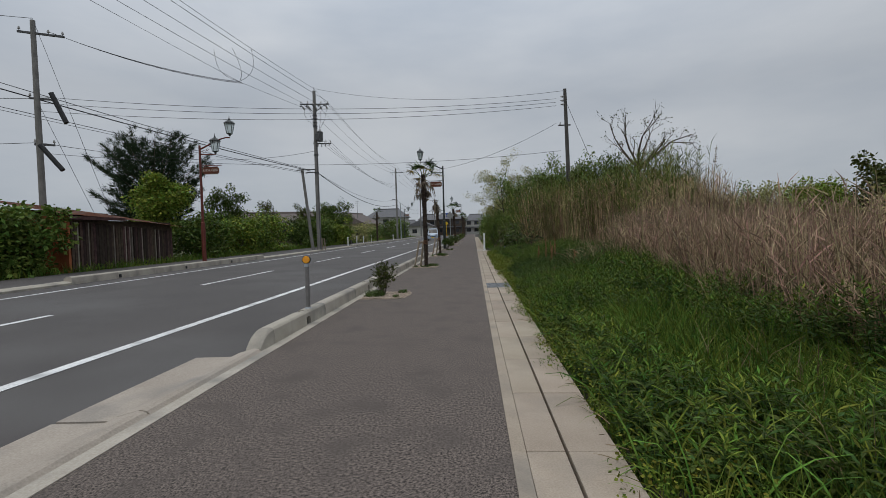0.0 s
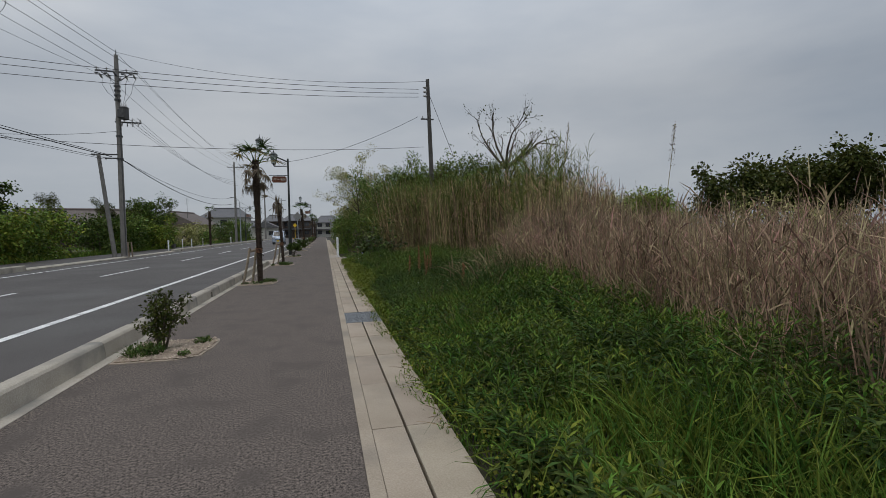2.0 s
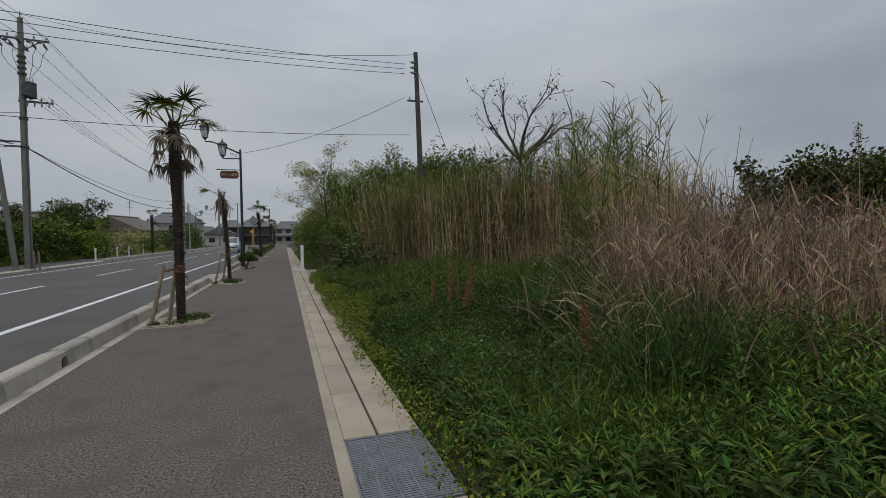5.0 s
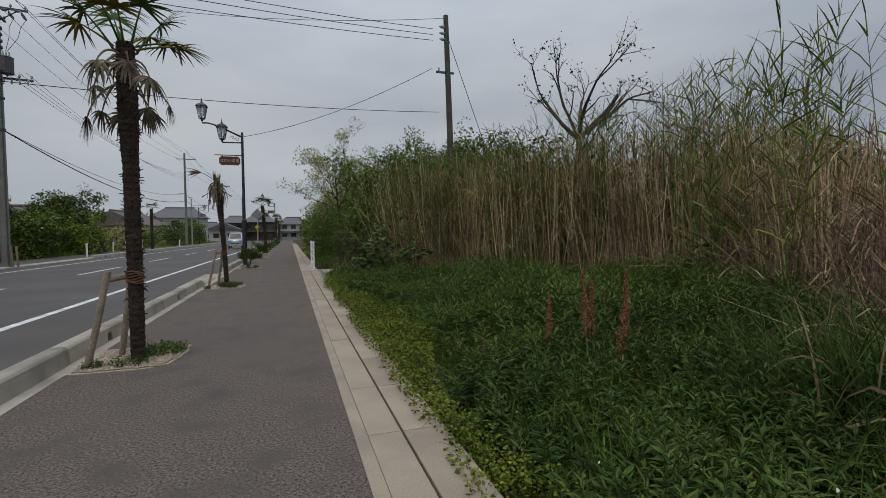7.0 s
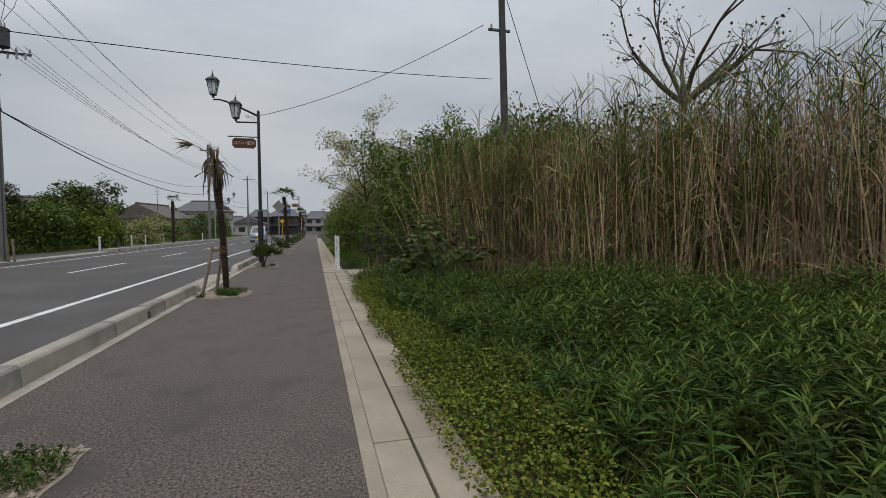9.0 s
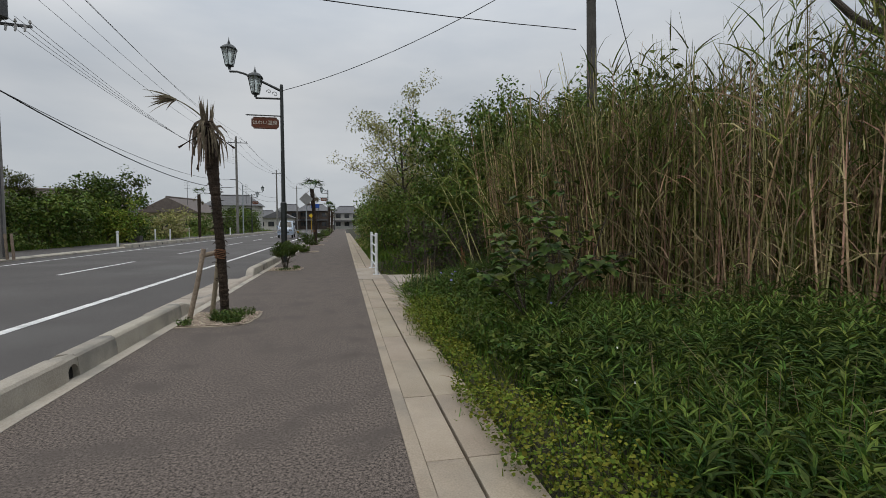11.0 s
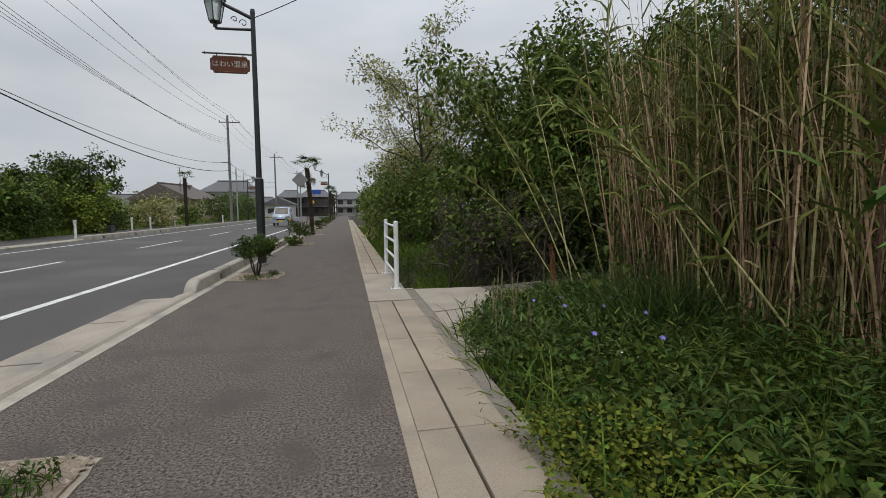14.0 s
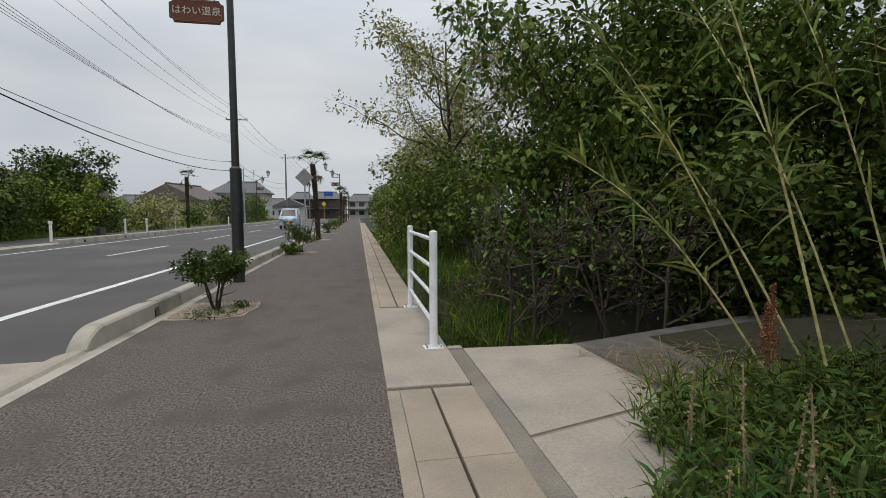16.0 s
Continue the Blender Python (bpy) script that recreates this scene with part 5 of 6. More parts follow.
def stemmed(n, region, hmin, hmax, leaves, length, width, material, name, label, keep=None, droop=0.3):
    """Upright weeds: a stem with leaves spiralling up it."""
    p = scatter(n, *region)
    ok = off_pad(p) if keep is None else off_pad(p) & keep(p)
    p = p[ok]
    n = len(p)
    z = gz(p)
    h = rng.uniform(hmin, hmax, n)
    tilt = rng.normal(0, 0.12, (n, 2))
    b = np.concatenate([p, z[:, None]], 1)
    up = np.concatenate([tilt, np.ones((n, 1))], 1)
    lots = [strips(b, up, h, np.full(n, 0.008), np.full(n, 0.02), 2, 0.6)]
    f = (np.arange(leaves) + 1.5) / (leaves + 1)
    base = b[:, None] + up[:, None] * (h[:, None] * f[None])[..., None]
    ang = np.arange(leaves)[None] * 2.4 + rng.uniform(0, 6, n)[:, None] + rng.normal(0, 0.2, (n, leaves))
    el = 0.15 + 0.9 * f[None] ** 3 + rng.normal(0, 0.15, (n, leaves))
    d = np.stack([np.cos(ang), np.sin(ang), el], -1).reshape(-1, 3)
    k = n * leaves
    L = (length * (1 - 0.55 * np.abs(f - 0.55))[None] * rng.uniform(0.75, 1.25, (n, leaves))).ravel()
    lots.append(strips(base.reshape(-1, 3), d, L, L * width, np.full(k, droop) * rng.uniform(0.5, 2.2, k), 2, 0.1, wide=np.stack([np.zeros(k), np.zeros(k), np.ones(k)], 1)))
    return stuff(name, lots, material, label, "weeds")




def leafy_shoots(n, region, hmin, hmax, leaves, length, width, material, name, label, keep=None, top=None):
    """Upright shoots close-set with narrow pointed leaves, opening into a star of young leaves at the tip; top: a
    lighter colour that paints light onto the tips.
    """
    p = scatter(n, *region)
    ok = off_pad(p) if keep is None else off_pad(p) & keep(p)
    p = p[ok]
    n = len(p)
    patch = 0.78 + 0.22 * np.sin(p[:, 0] * 2.1 + p[:, 1] * 0.9) * np.sin(p[:, 1] * 1.7)
    h = rng.uniform(hmin, hmax, n) * patch * np.clip(0.45 + (p[:, 0] - 0.6) * 0.42, 0.45, 1.25)
    b = np.concatenate([p, gz(p)[:, None]], 1)
    up = unit(np.concatenate([rng.normal(0, 0.13, (n, 2)), np.ones((n, 1))], 1))
    stem = strips(b, up, h, np.full(n, 0.007), np.full(n, 0.02), 2, 0.6)
    f = 0.25 + 0.75 * (np.arange(leaves) + 0.5) / leaves
    base = b[:, None] + up[:, None] * (h[:, None] * f[None])[..., None]
    ang = np.arange(leaves)[None] * 2.4 + rng.uniform(0, 6, n)[:, None] + rng.normal(0, 0.2, (n, leaves))
    el = 0.25 + 1.1 * f[None] ** 4 + rng.normal(0, 0.18, (n, leaves)) - 0.5 * (1 - f[None])
    d = np.stack([np.cos(ang), np.sin(ang), el], -1)
    L = length * (1.05 - 0.5 * f ** 6)[None] * rng.uniform(0.75, 1.25, (n, leaves))
    nor = np.stack([-np.cos(ang) * el, -np.sin(ang) * el, np.ones_like(ang)], -1) + rng.normal(0, 0.2, (n, leaves, 3))
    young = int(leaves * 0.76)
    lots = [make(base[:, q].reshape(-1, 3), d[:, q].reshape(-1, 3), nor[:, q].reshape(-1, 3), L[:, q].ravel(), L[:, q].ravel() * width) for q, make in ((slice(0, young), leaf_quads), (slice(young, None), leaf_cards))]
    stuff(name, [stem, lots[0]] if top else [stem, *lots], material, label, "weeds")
    # young tips in a lighter leaf colour, which also paints in their lit tops
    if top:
        stuff(name + "_tips", [lots[1]], top, label + ", their young tips coloured lighter, as if lit", "weeds")


leafy_shoots(3700, (0.75, 4.6, -1.0, 8.2), 0.42, 0.78, 22, 0.105, 0.19, WEED, "leafy_shoots", "dense leafy green shoots before the reeds", lambda p: (p[:, 0] < front(p[:, 1]) + 0.6) & (np.sin(p[:, 0] * 1.3 + p[:, 1] * 0.8) + (p[:, 1] - 1.4) * 0.45 + np.maximum(0, p[:, 0] - 1.8) * 1.3 > 0.1), GRASS)
leafy_shoots(2400, (0.9, 5.0, 8.2, 13.0), 0.35, 0.7, 20, 0.095, 0.2, WEED, "leafy_shoots", "leafy green shoots among the grass", lambda p: p[:, 0] < front(p[:, 1]) + 0.5)
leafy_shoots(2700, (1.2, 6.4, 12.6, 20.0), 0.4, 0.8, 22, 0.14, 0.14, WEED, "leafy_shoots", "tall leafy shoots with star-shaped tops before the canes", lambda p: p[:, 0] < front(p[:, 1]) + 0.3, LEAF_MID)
leafy_shoots(620, (0.8, 3.0, 20.0, 26.2), 0.3, 0.6, 20, 0.13, 0.17, LEAF_DARK, "leafy_shoots", "dark leafy shoots near the footway", None, WEED)
stemmed(160, (0.9, 2.0, 23.5, 25.6), 0.25, 0.5, 14, 0.1, 0.28, WEED, "broad_weeds", "fresh green broad-leaved weeds beside the pad", None)
# long arching blades lying over the meadow
for n_, x0, x1, y0, y1 in ((5000, 0.7, 3.4, -3, 5), (5200, 1.0, 5.2, 7.5, 20), (2600, 0.7, 2.6, 20, 26)):
    p = scatter(n_, x0, x1, y0, y1)
    p = p[off_pad(p) & (p[:, 0] < front(p[:, 1]))]
    n_ = len(p)
    b = np.concatenate([p, gz(p)[:, None]], 1)
    stuff("arching_grass", [strips(b, rng.normal(0, 0.4, (n_, 3)) + np.array([-0.1, 0, 1.0]), rng.uniform(0.3, 0.62, n_), rng.uniform(0.009, 0.016, n_), rng.uniform(1.2, 2.8, n_), 4, 0.1)], GRASS, "long arching green grass blades", "grass")


def ground_leaves(n, region, hmax, size, width, material, name, label, keep=None):
    p = scatter(n, *region)
    ok = off_pad(p) if keep is None else off_pad(p) & keep(p)
    p = p[ok]
    n = len(p)
    mound = 0.5 + 0.5 * np.sin(p[:, 0] * 4.1 + p[:, 1] * 1.3) * np.sin(p[:, 1] * 2.9)
    z = gz(p) + 0.08 + rng.uniform(0.1, 1.0, n) * hmax * (0.45 + 0.55 * mound)
    b = np.concatenate([p, z[:, None]], 1)
    d = sphere_dirs(n, -0.3)
    L = size * rng.uniform(0.6, 1.4, n)
    return stuff(name, [(leaf_cards if size > 0.04 else leaf_quads)(b, d, np.array([[0, 0, 1.0]]) + rng.normal(0, 0.45, (n, 3)), L, L * width)], material, label, "weeds")


ground_leaves(40000, (0.46, 1.5, 11, 22.8), 0.26, 0.024, 0.8, CLOVER, "clover", "low yellow-green clover spilling towards the slabs", lambda p: p[:, 0] < 1.15 + 0.35 * np.sin(p[:, 1] * 0.9))
ground_leaves(9000, (0.46, 1.2, -3, 11), 0.2, 0.024, 0.7, CLOVER, "clover", "low clover along the slab edge", None)
ground_leaves(12000, (1.0, 3.4, 18.5, 26.2), 0.36, 0.06, 0.62, LEAF_DARK, "periwinkle", "dark glossy periwinkle leaves under the canes", None)
# creeping runners on the slab edge
pts = scatter(160, 0.56, 0.7, -2, 25)
bb = np.concatenate([pts, np.full((160, 1), 0.02)], 1)
dd = np.stack([rng.uniform(-1.0, -0.1, 160), rng.normal(0, 0.9, 160), rng.uniform(0.0, 0.5, 160)], 1)
stuff("runners", [strips(bb, dd, rng.uniform(0.06, 0.24, 160), np.full(160, 0.007), np.full(160, 0.4), 3)], GRASS_DRY, "brownish creeping runners over the slab edge", "weeds")
# straw litter on the track beyond the pad
m_ = 1100
ps = np.stack([1.75 + rng.gamma(2.0, 0.4, m_), rng.uniform(24.9, 27.6, m_)], 1)
stuff("straw_litter", [strips(np.concatenate([ps, rng.uniform(0.012, 0.06, (m_, 1))], 1), np.concatenate([rng.normal(0, 1, (m_, 2)), rng.normal(0.05, 0.08, (m_, 1))], 1), rng.uniform(0.08, 0.35, m_), np.full(m_, 0.008), np.full(m_, 0.05), 2, 0.6, wide=np.repeat([[0.05, 0, 1.0]], m_, 0))], GRASS_DRY, "broken straw scattered over the gritty track", "straw")
# blue periwinkle flowers
fl = np.array([(1.75, 24.5), (1.9, 24.9), (2.05, 24.3), (1.6, 24.9), (2.3, 24.6), (2.2, 23.9), (1.5, 23.5), (2.4, 25.0), (1.85, 23.2), (2.0, 20.5), (1.7, 21.5), (3.2, 16.4), (3.4, 16.7)])
lots = []
for fx, fy in fl:
    z = ground_height(fx, fy) + 0.42
    a = np.arange(5) * 2 * np.pi / 5
    lots.append(leaf_cards(np.repeat([[fx, fy, z]], 5, 0), np.stack([np.cos(a), np.sin(a) * 0.8 - 0.3, np.sin(a) * 0.5 + 0.1], 1), np.repeat([[-0.2, -0.6, 0.7]], 5, 0), np.full(5, 0.026), np.full(5, 0.022)))
stuff("periwinkle_flowers", lots, FLOWER_BLUE, "small blue periwinkle flowers among the leaves", "flowers")
pw = scatter(36, 0.8, 2.4, 8, 26)
pw = pw[off_pad(pw)]
bw = np.concatenate([pw, (gz(pw) + rng.uniform(0.3, 0.5, len(pw)))[:, None]], 1)
stuff("clover_flowers", [leaf_cards(bw, sphere_dirs(len(pw)), sphere_dirs(len(pw)), np.full(len(pw), 0.016), np.full(len(pw), 0.016))], FLOWER_WHITE, "small white flower heads in the grass", "flowers")


def plume(x, y, h, n, material, name, label, spread=0.05, head=0.45, lean=0.06):
    t = thing(name, x, y, ground_height(x, y))
    P, _ = wander((0, 0, 0), (rng.normal(0, lean), rng.normal(0, lean), 1), h, 5, 0.03)
    place("stalk", mesh_of("stalk", *tubes([P], [np.linspace(0.006, 0.003, 6)], 5), GRASS_DRY), t)
    f = rng.uniform(head, 1.0, n)
    b = np.stack([np.interp(f * 5, range(6), P[:, k]) for k in range(3)], 1) + rng.normal(0, spread * 0.5, (n, 3)) * (1.15 - f)[:, None] * (0.55 / (1 - head) if head > 0.6 else 1)
    tagged(place("seed_head", mesh_of("seed_head", *leaf_quads(b, sphere_dirs(n, -0.2), sphere_dirs(n), np.full(n, 0.016), np.full(n, 0.011)), material), t), kind="stuff")
    return tagged(t, label, "plant")


for x, y, h in ((2.06, 12.3, 1.1), (2.3, 12.25, 1.08), (2.12, 12.1, 0.85), (1.85, 12.65, 0.85), (2.35, 12.6, 0.95), (2.4, 26.15, 0.85), (2.5, 26.3, 0.7), (2.3, 9.3, 0.8), (2.4, 9.5, 0.75)):
    plume(x, y, h, 750, SORREL, "sorrel", "rust-red seeding sorrel stalk in the grass", 0.065)
for i in range(14):
    plume(1.0 + 0.5 * rng.uniform(), 24.2 + 1.7 * rng.uniform(), rng.uniform(0.45, 0.75), 60, GRASS_DRY, "seeding_grass", "seeding grass stalk beside the pad", 0.02)


def stalks(n, y0, y1, depth, hmin, hmax, width, lean, bend, material, name, label, leaf_n=4, leaf_len=0.35, leaf_w=0.05, leaf_mat=None, start=0.3, category="reeds", setback=0.0, kink=0.0, height_fn=None, leaf_droop=(0.5, 2.4)):
    y = rng.uniform(y0, y1, n)
    x = front(y) + setback + rng.uniform(0, 1, n) ** 1.3 * depth
    p = np.stack([x, y], 1)
    b = np.concatenate([p, gz(p)[:, None]], 1)
    h = rng.uniform(hmin, hmax, n)
    if height_fn is not None:
        h = h * height_fn(p)
    up = np.concatenate([rng.normal(0, lean, (n, 2)), np.ones((n, 1))], 1)
    fallen = rng.uniform(0, 1, n) < kink
    up[fallen, :2] += rng.normal(0, 0.8, (fallen.sum(), 2))
    up = unit(up)
    stuff(name, [strips(b, up, h, width * rng.uniform(0.7, 1.4, n), bend * rng.uniform(0.2, 2, n), 3, 0.35)], material, label, category)
    if leaf_n:
        f = rng.uniform(start, 1.0, (n, leaf_n))
        dr = bend * f ** 2 * 0.35
        base = b[:, None] + up[:, None] * (h[:, None] * f)[..., None]
        base[..., 2] -= dr * h[:, None] * f * 0.5
        a = rng.uniform(0, 2 * np.pi, (n, leaf_n))
        d = np.stack([np.cos(a), np.sin(a), rng.uniform(0.5, 2.2, (n, leaf_n))], -1).reshape(-1, 3)
        k = n * leaf_n
        L = leaf_len * rng.uniform(0.5, 1.3, k)
        stuff(name + "_leaves", [strips(base.reshape(-1, 3), d, L, np.full(k, leaf_w) * rng.uniform(0.6, 1.2, k), rng.uniform(*leaf_droop, k), 3 if leaf_n > 3 else 2, 0.08)], leaf_mat or material, label + " leaves", category)


stalks(11000, -6, 12.2, 7.5, 1.05, 1.75, 0.0085, 0.12, 0.1, REED_DRY, "dry_reeds", "pale brown dry reed stalks", 2, 0.26, 0.016, None, 0.35, kink=0.07, leaf_droop=(0.05, 0.9))
stalks(1500, -6, 12.0, 1.0, 0.8, 1.5, 0.01, 0.22, 0.3, REED_DRY, "broken_reeds", "bent straw-coloured reed stalks at the thicket's edge", 2, 0.3, 0.015, None, 0.2, kink=0.18, leaf_droop=(0.1, 1.2))
stalks(4200, 9.8, 15.0, 3.2, 1.2, 2.5, 0.009, 0.45, 0.8, SCRUB, "fallen_reeds", "tangled fallen brown reeds", 3, 0.3, 0.014, None, 0.2, setback=0.9, kink=0.3)
tall = lambda p: np.interp(p[:, 1], [11, 14, 15, 16, 17.5, 19, 22, 24, 27], [0.62, 0.8, 0.93, 0.97, 0.96, 0.95, 0.9, 0.84, 0.82])
stalks(2500, 12.4, 20.2, 2.6, 2.3, 3.7, 0.019, 0.09, 0.12, CANE_DRY, "dry_canes", "tall dry tan canes standing close together", 4, 0.38, 0.017, None, 0.2, "canes", height_fn=tall, leaf_droop=(0.3, 1.6))
stalks(1800, 20.0, 25.9, 2.6, 2.3, 3.7, 0.017, 0.09, 0.12, CANE_BROWN, "dry_canes", "tall brown canes standing close together", 4, 0.38, 0.017, None, 0.2, "canes", height_fn=tall, leaf_droop=(0.3, 1.6))
stalks(900, 17.5, 25.9, 2.0, 2.7, 4.1, 0.014, 0.09, 0.06, CANE_GREEN, "green_canes", "tall green canes with narrow rising leaves", 14, 0.42, 0.022, CANE_GREEN, 0.22, "canes", setback=0.15, height_fn=tall, leaf_droop=(0.1, 1.1))
stalks(85, 12.2, 15.4, 2.2, 2.6, 3.9, 0.014, 0.08, 0.05, CANE_GREEN, "giant_canes", "very tall green canes rising above the thicket", 16, 0.45, 0.024, CANE_GREEN, 0.3, "canes", setback=-0.6, leaf_droop=(0.1, 1.0))
stalks(210, 14.8, 18.8, 1.8, 3.2, 4.3, 0.014, 0.09, 0.06, CANE_GREEN, "high_canes", "tall sparse green canes above the dry ones", 13, 0.4, 0.02, CANE_GREEN, 0.4, "canes", setback=0.1, leaf_droop=(0.1, 1.0))
stalks(290, 21.0, 25.7, 1.3, 2.4, 3.9, 0.015, 0.11, 0.15, CANE_DRY, "edge_canes", "dry tan canes leaning over the track", 5, 0.5, 0.026, CANE_GREEN, 0.3, "canes", setback=-0.1)
stalks(420, 12.4, 22.0, 1.0, 1.4, 2.6, 0.014, 0.6, 0.6, GRASS_DRY, "broken_canes", "pale broken canes fallen across the thicket", 1, 0.4, 0.02, None, 0.3, "canes", kink=0.3)


def leaning_cane(p0, p1, label="leaning green cane with long narrow leaves"):
    t = thing("leaning_cane", *p0)
    d = np.array(p1) - np.array(p0)
    n = 12
    P = np.array([d * f + np.array([0, 0, 0.25 * math.sin(math.pi * f)]) for f in np.linspace(0, 1, n + 1)])
    place("stalk", mesh_of("stalk", *tubes([P], [np.linspace(0.011, 0.004, n + 1)], 6), CANE_DRY, True), t)
    k = 46
    f = rng.uniform(0.3, 1, k)
    b = np.stack([np.interp(f * n, range(n + 1), P[:, j]) for j in range(3)], 1)
    dirs = unit(d)[None] * 0.6 + rng.normal(0, 0.6, (k, 3)) + np.array([0, 0, 0.2])
    place("leaves", mesh_of("leaves", *strips(b, dirs, rng.uniform(0.25, 0.5, k), np.full(k, 0.028), rng.uniform(0.5, 1.6, k), 4, 0.06), CANE_GREEN), t)
    return tagged(t, label, "cane")


for p0, p1 in (((2.95, 26.6, 0), (1.75, 27.6, 3.0)), ((2.7, 26.4, 0), (1.55, 27.4, 1.75)), ((3.1, 26.5, 0), (2.2, 28.0, 2.6)), ((3.3, 26.3, 0), (3.0, 27.8, 3.2)), ((2.6, 25.9, 0), (2.2, 26.8, 3.4)),
               ((3.6, 26.2, 0), (3.9, 27.6, 3.3)), ((2.9, 25.6, 0), (2.6, 25.3, 3.9)), ((3.0, 23.6, 0), (1.9, 25.2, 3.0)), ((2.9, 22.8, 0), (1.7, 24.6, 2.3))):
    leaning_cane(p0, p1)


# ---- broad-leaved sapling: lobed leaves on thin stems ----
def lobed_leaves(centres, dirs, size):
    out = np.array([(0, 0), (-0.28, 0.02), (-0.5, 0.22), (-0.42, 0.42), (-0.56, 0.62), (-0.28, 0.66), (0, 1.0), (0.28, 0.66), (0.56, 0.62), (0.42, 0.42), (0.5, 0.22), (0.28, 0.02)])
    n = len(centres)
    d = unit(dirs)
    side = unit(np.cross(d, np.array([0, 0, 1.0])) + 1e-4)
    nor = np.cross(side, d)
    s = size[:, None, None]
    v = centres[:, None] + (side[:, None] * out[None, :, 0:1] + d[:, None] * out[None, :, 1:2]) * s + nor[:, None] * (np.abs(out[None, :, 0:1]) * 0.35 - 0.12 * out[None, :, 1:2] ** 2) * s
    mid = centres[:, None] + d[:, None] * 0.4 * s
    v = np.concatenate([v, mid], 1)
    tri = np.array([(12, i, (i + 1) % 12) for i in range(12)])
    return v.reshape(-1, 3), (np.arange(n)[:, None, None] * 13 + tri[None]).reshape(-1, 3)


def sapling(x, y, h, spread, leaves, size, label):
    t = thing("sapling", x, y, ground_height(x, y))
    paths, radii, C, D = [], [], [], []
    for s in range(9):
        a = s * 2.4
        d = np.array([math.cos(a) * spread / h * rng.uniform(0.4, 1.3), math.sin(a) * spread / h * rng.uniform(0.4, 1.3), 1.0])
        P, _ = wander((0, 0, 0), unit(d), h * rng.uniform(0.55, 1.05), 6, 0.14)
        paths.append(P)
        radii.append(np.linspace(0.014, 0.004, 7))
        for k in range(leaves // 9):
            f = 6 * rng.uniform(0.5, 1.0) ** 0.6
            q = np.array([np.interp(f, range(7), P[:, j]) for j in range(3)])
            b = rng.uniform(0, 2 * math.pi)
            dd = np.array([math.cos(b), math.sin(b), rng.uniform(-0.3, 0.35)])
            C.append(q + dd * 0.12)
            D.append(dd + np.array([0, 0, -0.35]))
            paths.append(np.array([q, q + dd * 0.12]))
            radii.append(np.array([0.004, 0.003]))
    place("stem", mesh_of("stems", *tubes(paths, radii, 5), BARK), t)
    place("leaves", mesh_of("leaves", *lobed_leaves(np.array(C), np.array(D), size * rng.uniform(0.55, 1.25, len(C))), SAPLING_LEAF), t)
    return tagged(t, label, "sapling")


sapling(1.8, 20.4, 1.75, 1.1, 290, 0.135, "young sapling with large lobed green leaves before the canes")
sapling(2.7, 21.6, 2.2, 0.6, 70, 0.13, "tall sapling with large lobed green leaves among the canes")
sapling(6.3, 15.0, 1.9, 0.8, 110, 0.15, "young sapling with lobed leaves at the cane edge")
sapling(3.0, 25.2, 1.3, 0.6, 70, 0.13, "low sapling with lobed leaves under the canes")
sapling(2.4, 30.3, 2.3, 0.8, 200, 0.15, "sapling with large lobed leaves over the ditch")


# ---- trees and bushes on the right ----
def forked_tree(x, y, fork, top, reach, label):
    """A leafless tree: one trunk, forking again and again into rising limbs and fine twigs."""
    t = thing("bare_tree", x, y, ground_height(x, y))
    trunk, d = wander((0, 0, 0), (0.02, 0, 1), fork, 6, 0.04)
    paths, radii, tips = [trunk], [np.linspace(0.13, 0.09, 7)], []
    grow = [(trunk[-1], a, (top - fork) * 0.62, 0.07, 0) for a in np.arange(6) * 1.05 + rng.normal(0, 0.2, 6)] + [(trunk[4], 2.0, 1.3, 0.05, 1), (trunk[5], 5.0, 1.5, 0.05, 1)]
    while grow:
        p, head, length, r, depth = grow.pop()
        out = reach / (top - fork) * rng.uniform(0.5, 1.1)
        d = np.array([math.cos(head) * out, math.sin(head) * out, 1.0]) if np.isscalar(head) else head
        P, d = wander(p, unit(d), length, 5, 0.09, 0.02)
        paths.append(P)
        radii.append(np.linspace(r, r * 0.5, 6))
        if depth == 3:
            tips.append(P[-1])
            continue
        for k in (2, 3, 4, 5, 5):
            if rng.uniform() < 0.66:
                grow.append((P[k], d + rng.normal(0, 0.42, 3), length * rng.uniform(0.4, 0.62), max(0.006, r * 0.42), depth + 1))
    place("trunk", mesh_of("trunk", *tubes(paths, radii, 4), BARK, True), t)
    foliage("crown", tips, 0.12, 420, 0.09, 0.5, OLIVE, t)
    return tagged(t, label, "tree")


forked_tree(7.68, 21.5, 4.1, 7.0, 2.9, "nearly bare tree with rising forked limbs above the canes")
for x, y, h in ((5.6, 24.8, 4.4), (6.6, 24.8, 4.7), (7.6, 23.8, 4.7), (9.4, 22.6, 4.6)):
    tree("bush", x, y, h, 1.4, 0.07, OLIVE, "leafy bush behind the canes", 2100, 0.13, 0.6, limbs=8, stems=2, category="bush")
tree("willow", 2.5, 37.0, 6.7, 2.7, 0.12, LEAF_LIGHT, "pale feathery willow leaning over the footway", 21000, 0.11, 0.32, limbs=16, stems=2, clump=0.42, wild=0.2)
tree("willow", 2.5, 41.5, 5.6, 2.2, 0.11, LEAF_LIGHT, "pale feathery willow beside the footway", 15000, 0.11, 0.3, limbs=11, stems=2, clump=0.42, wild=0.2)
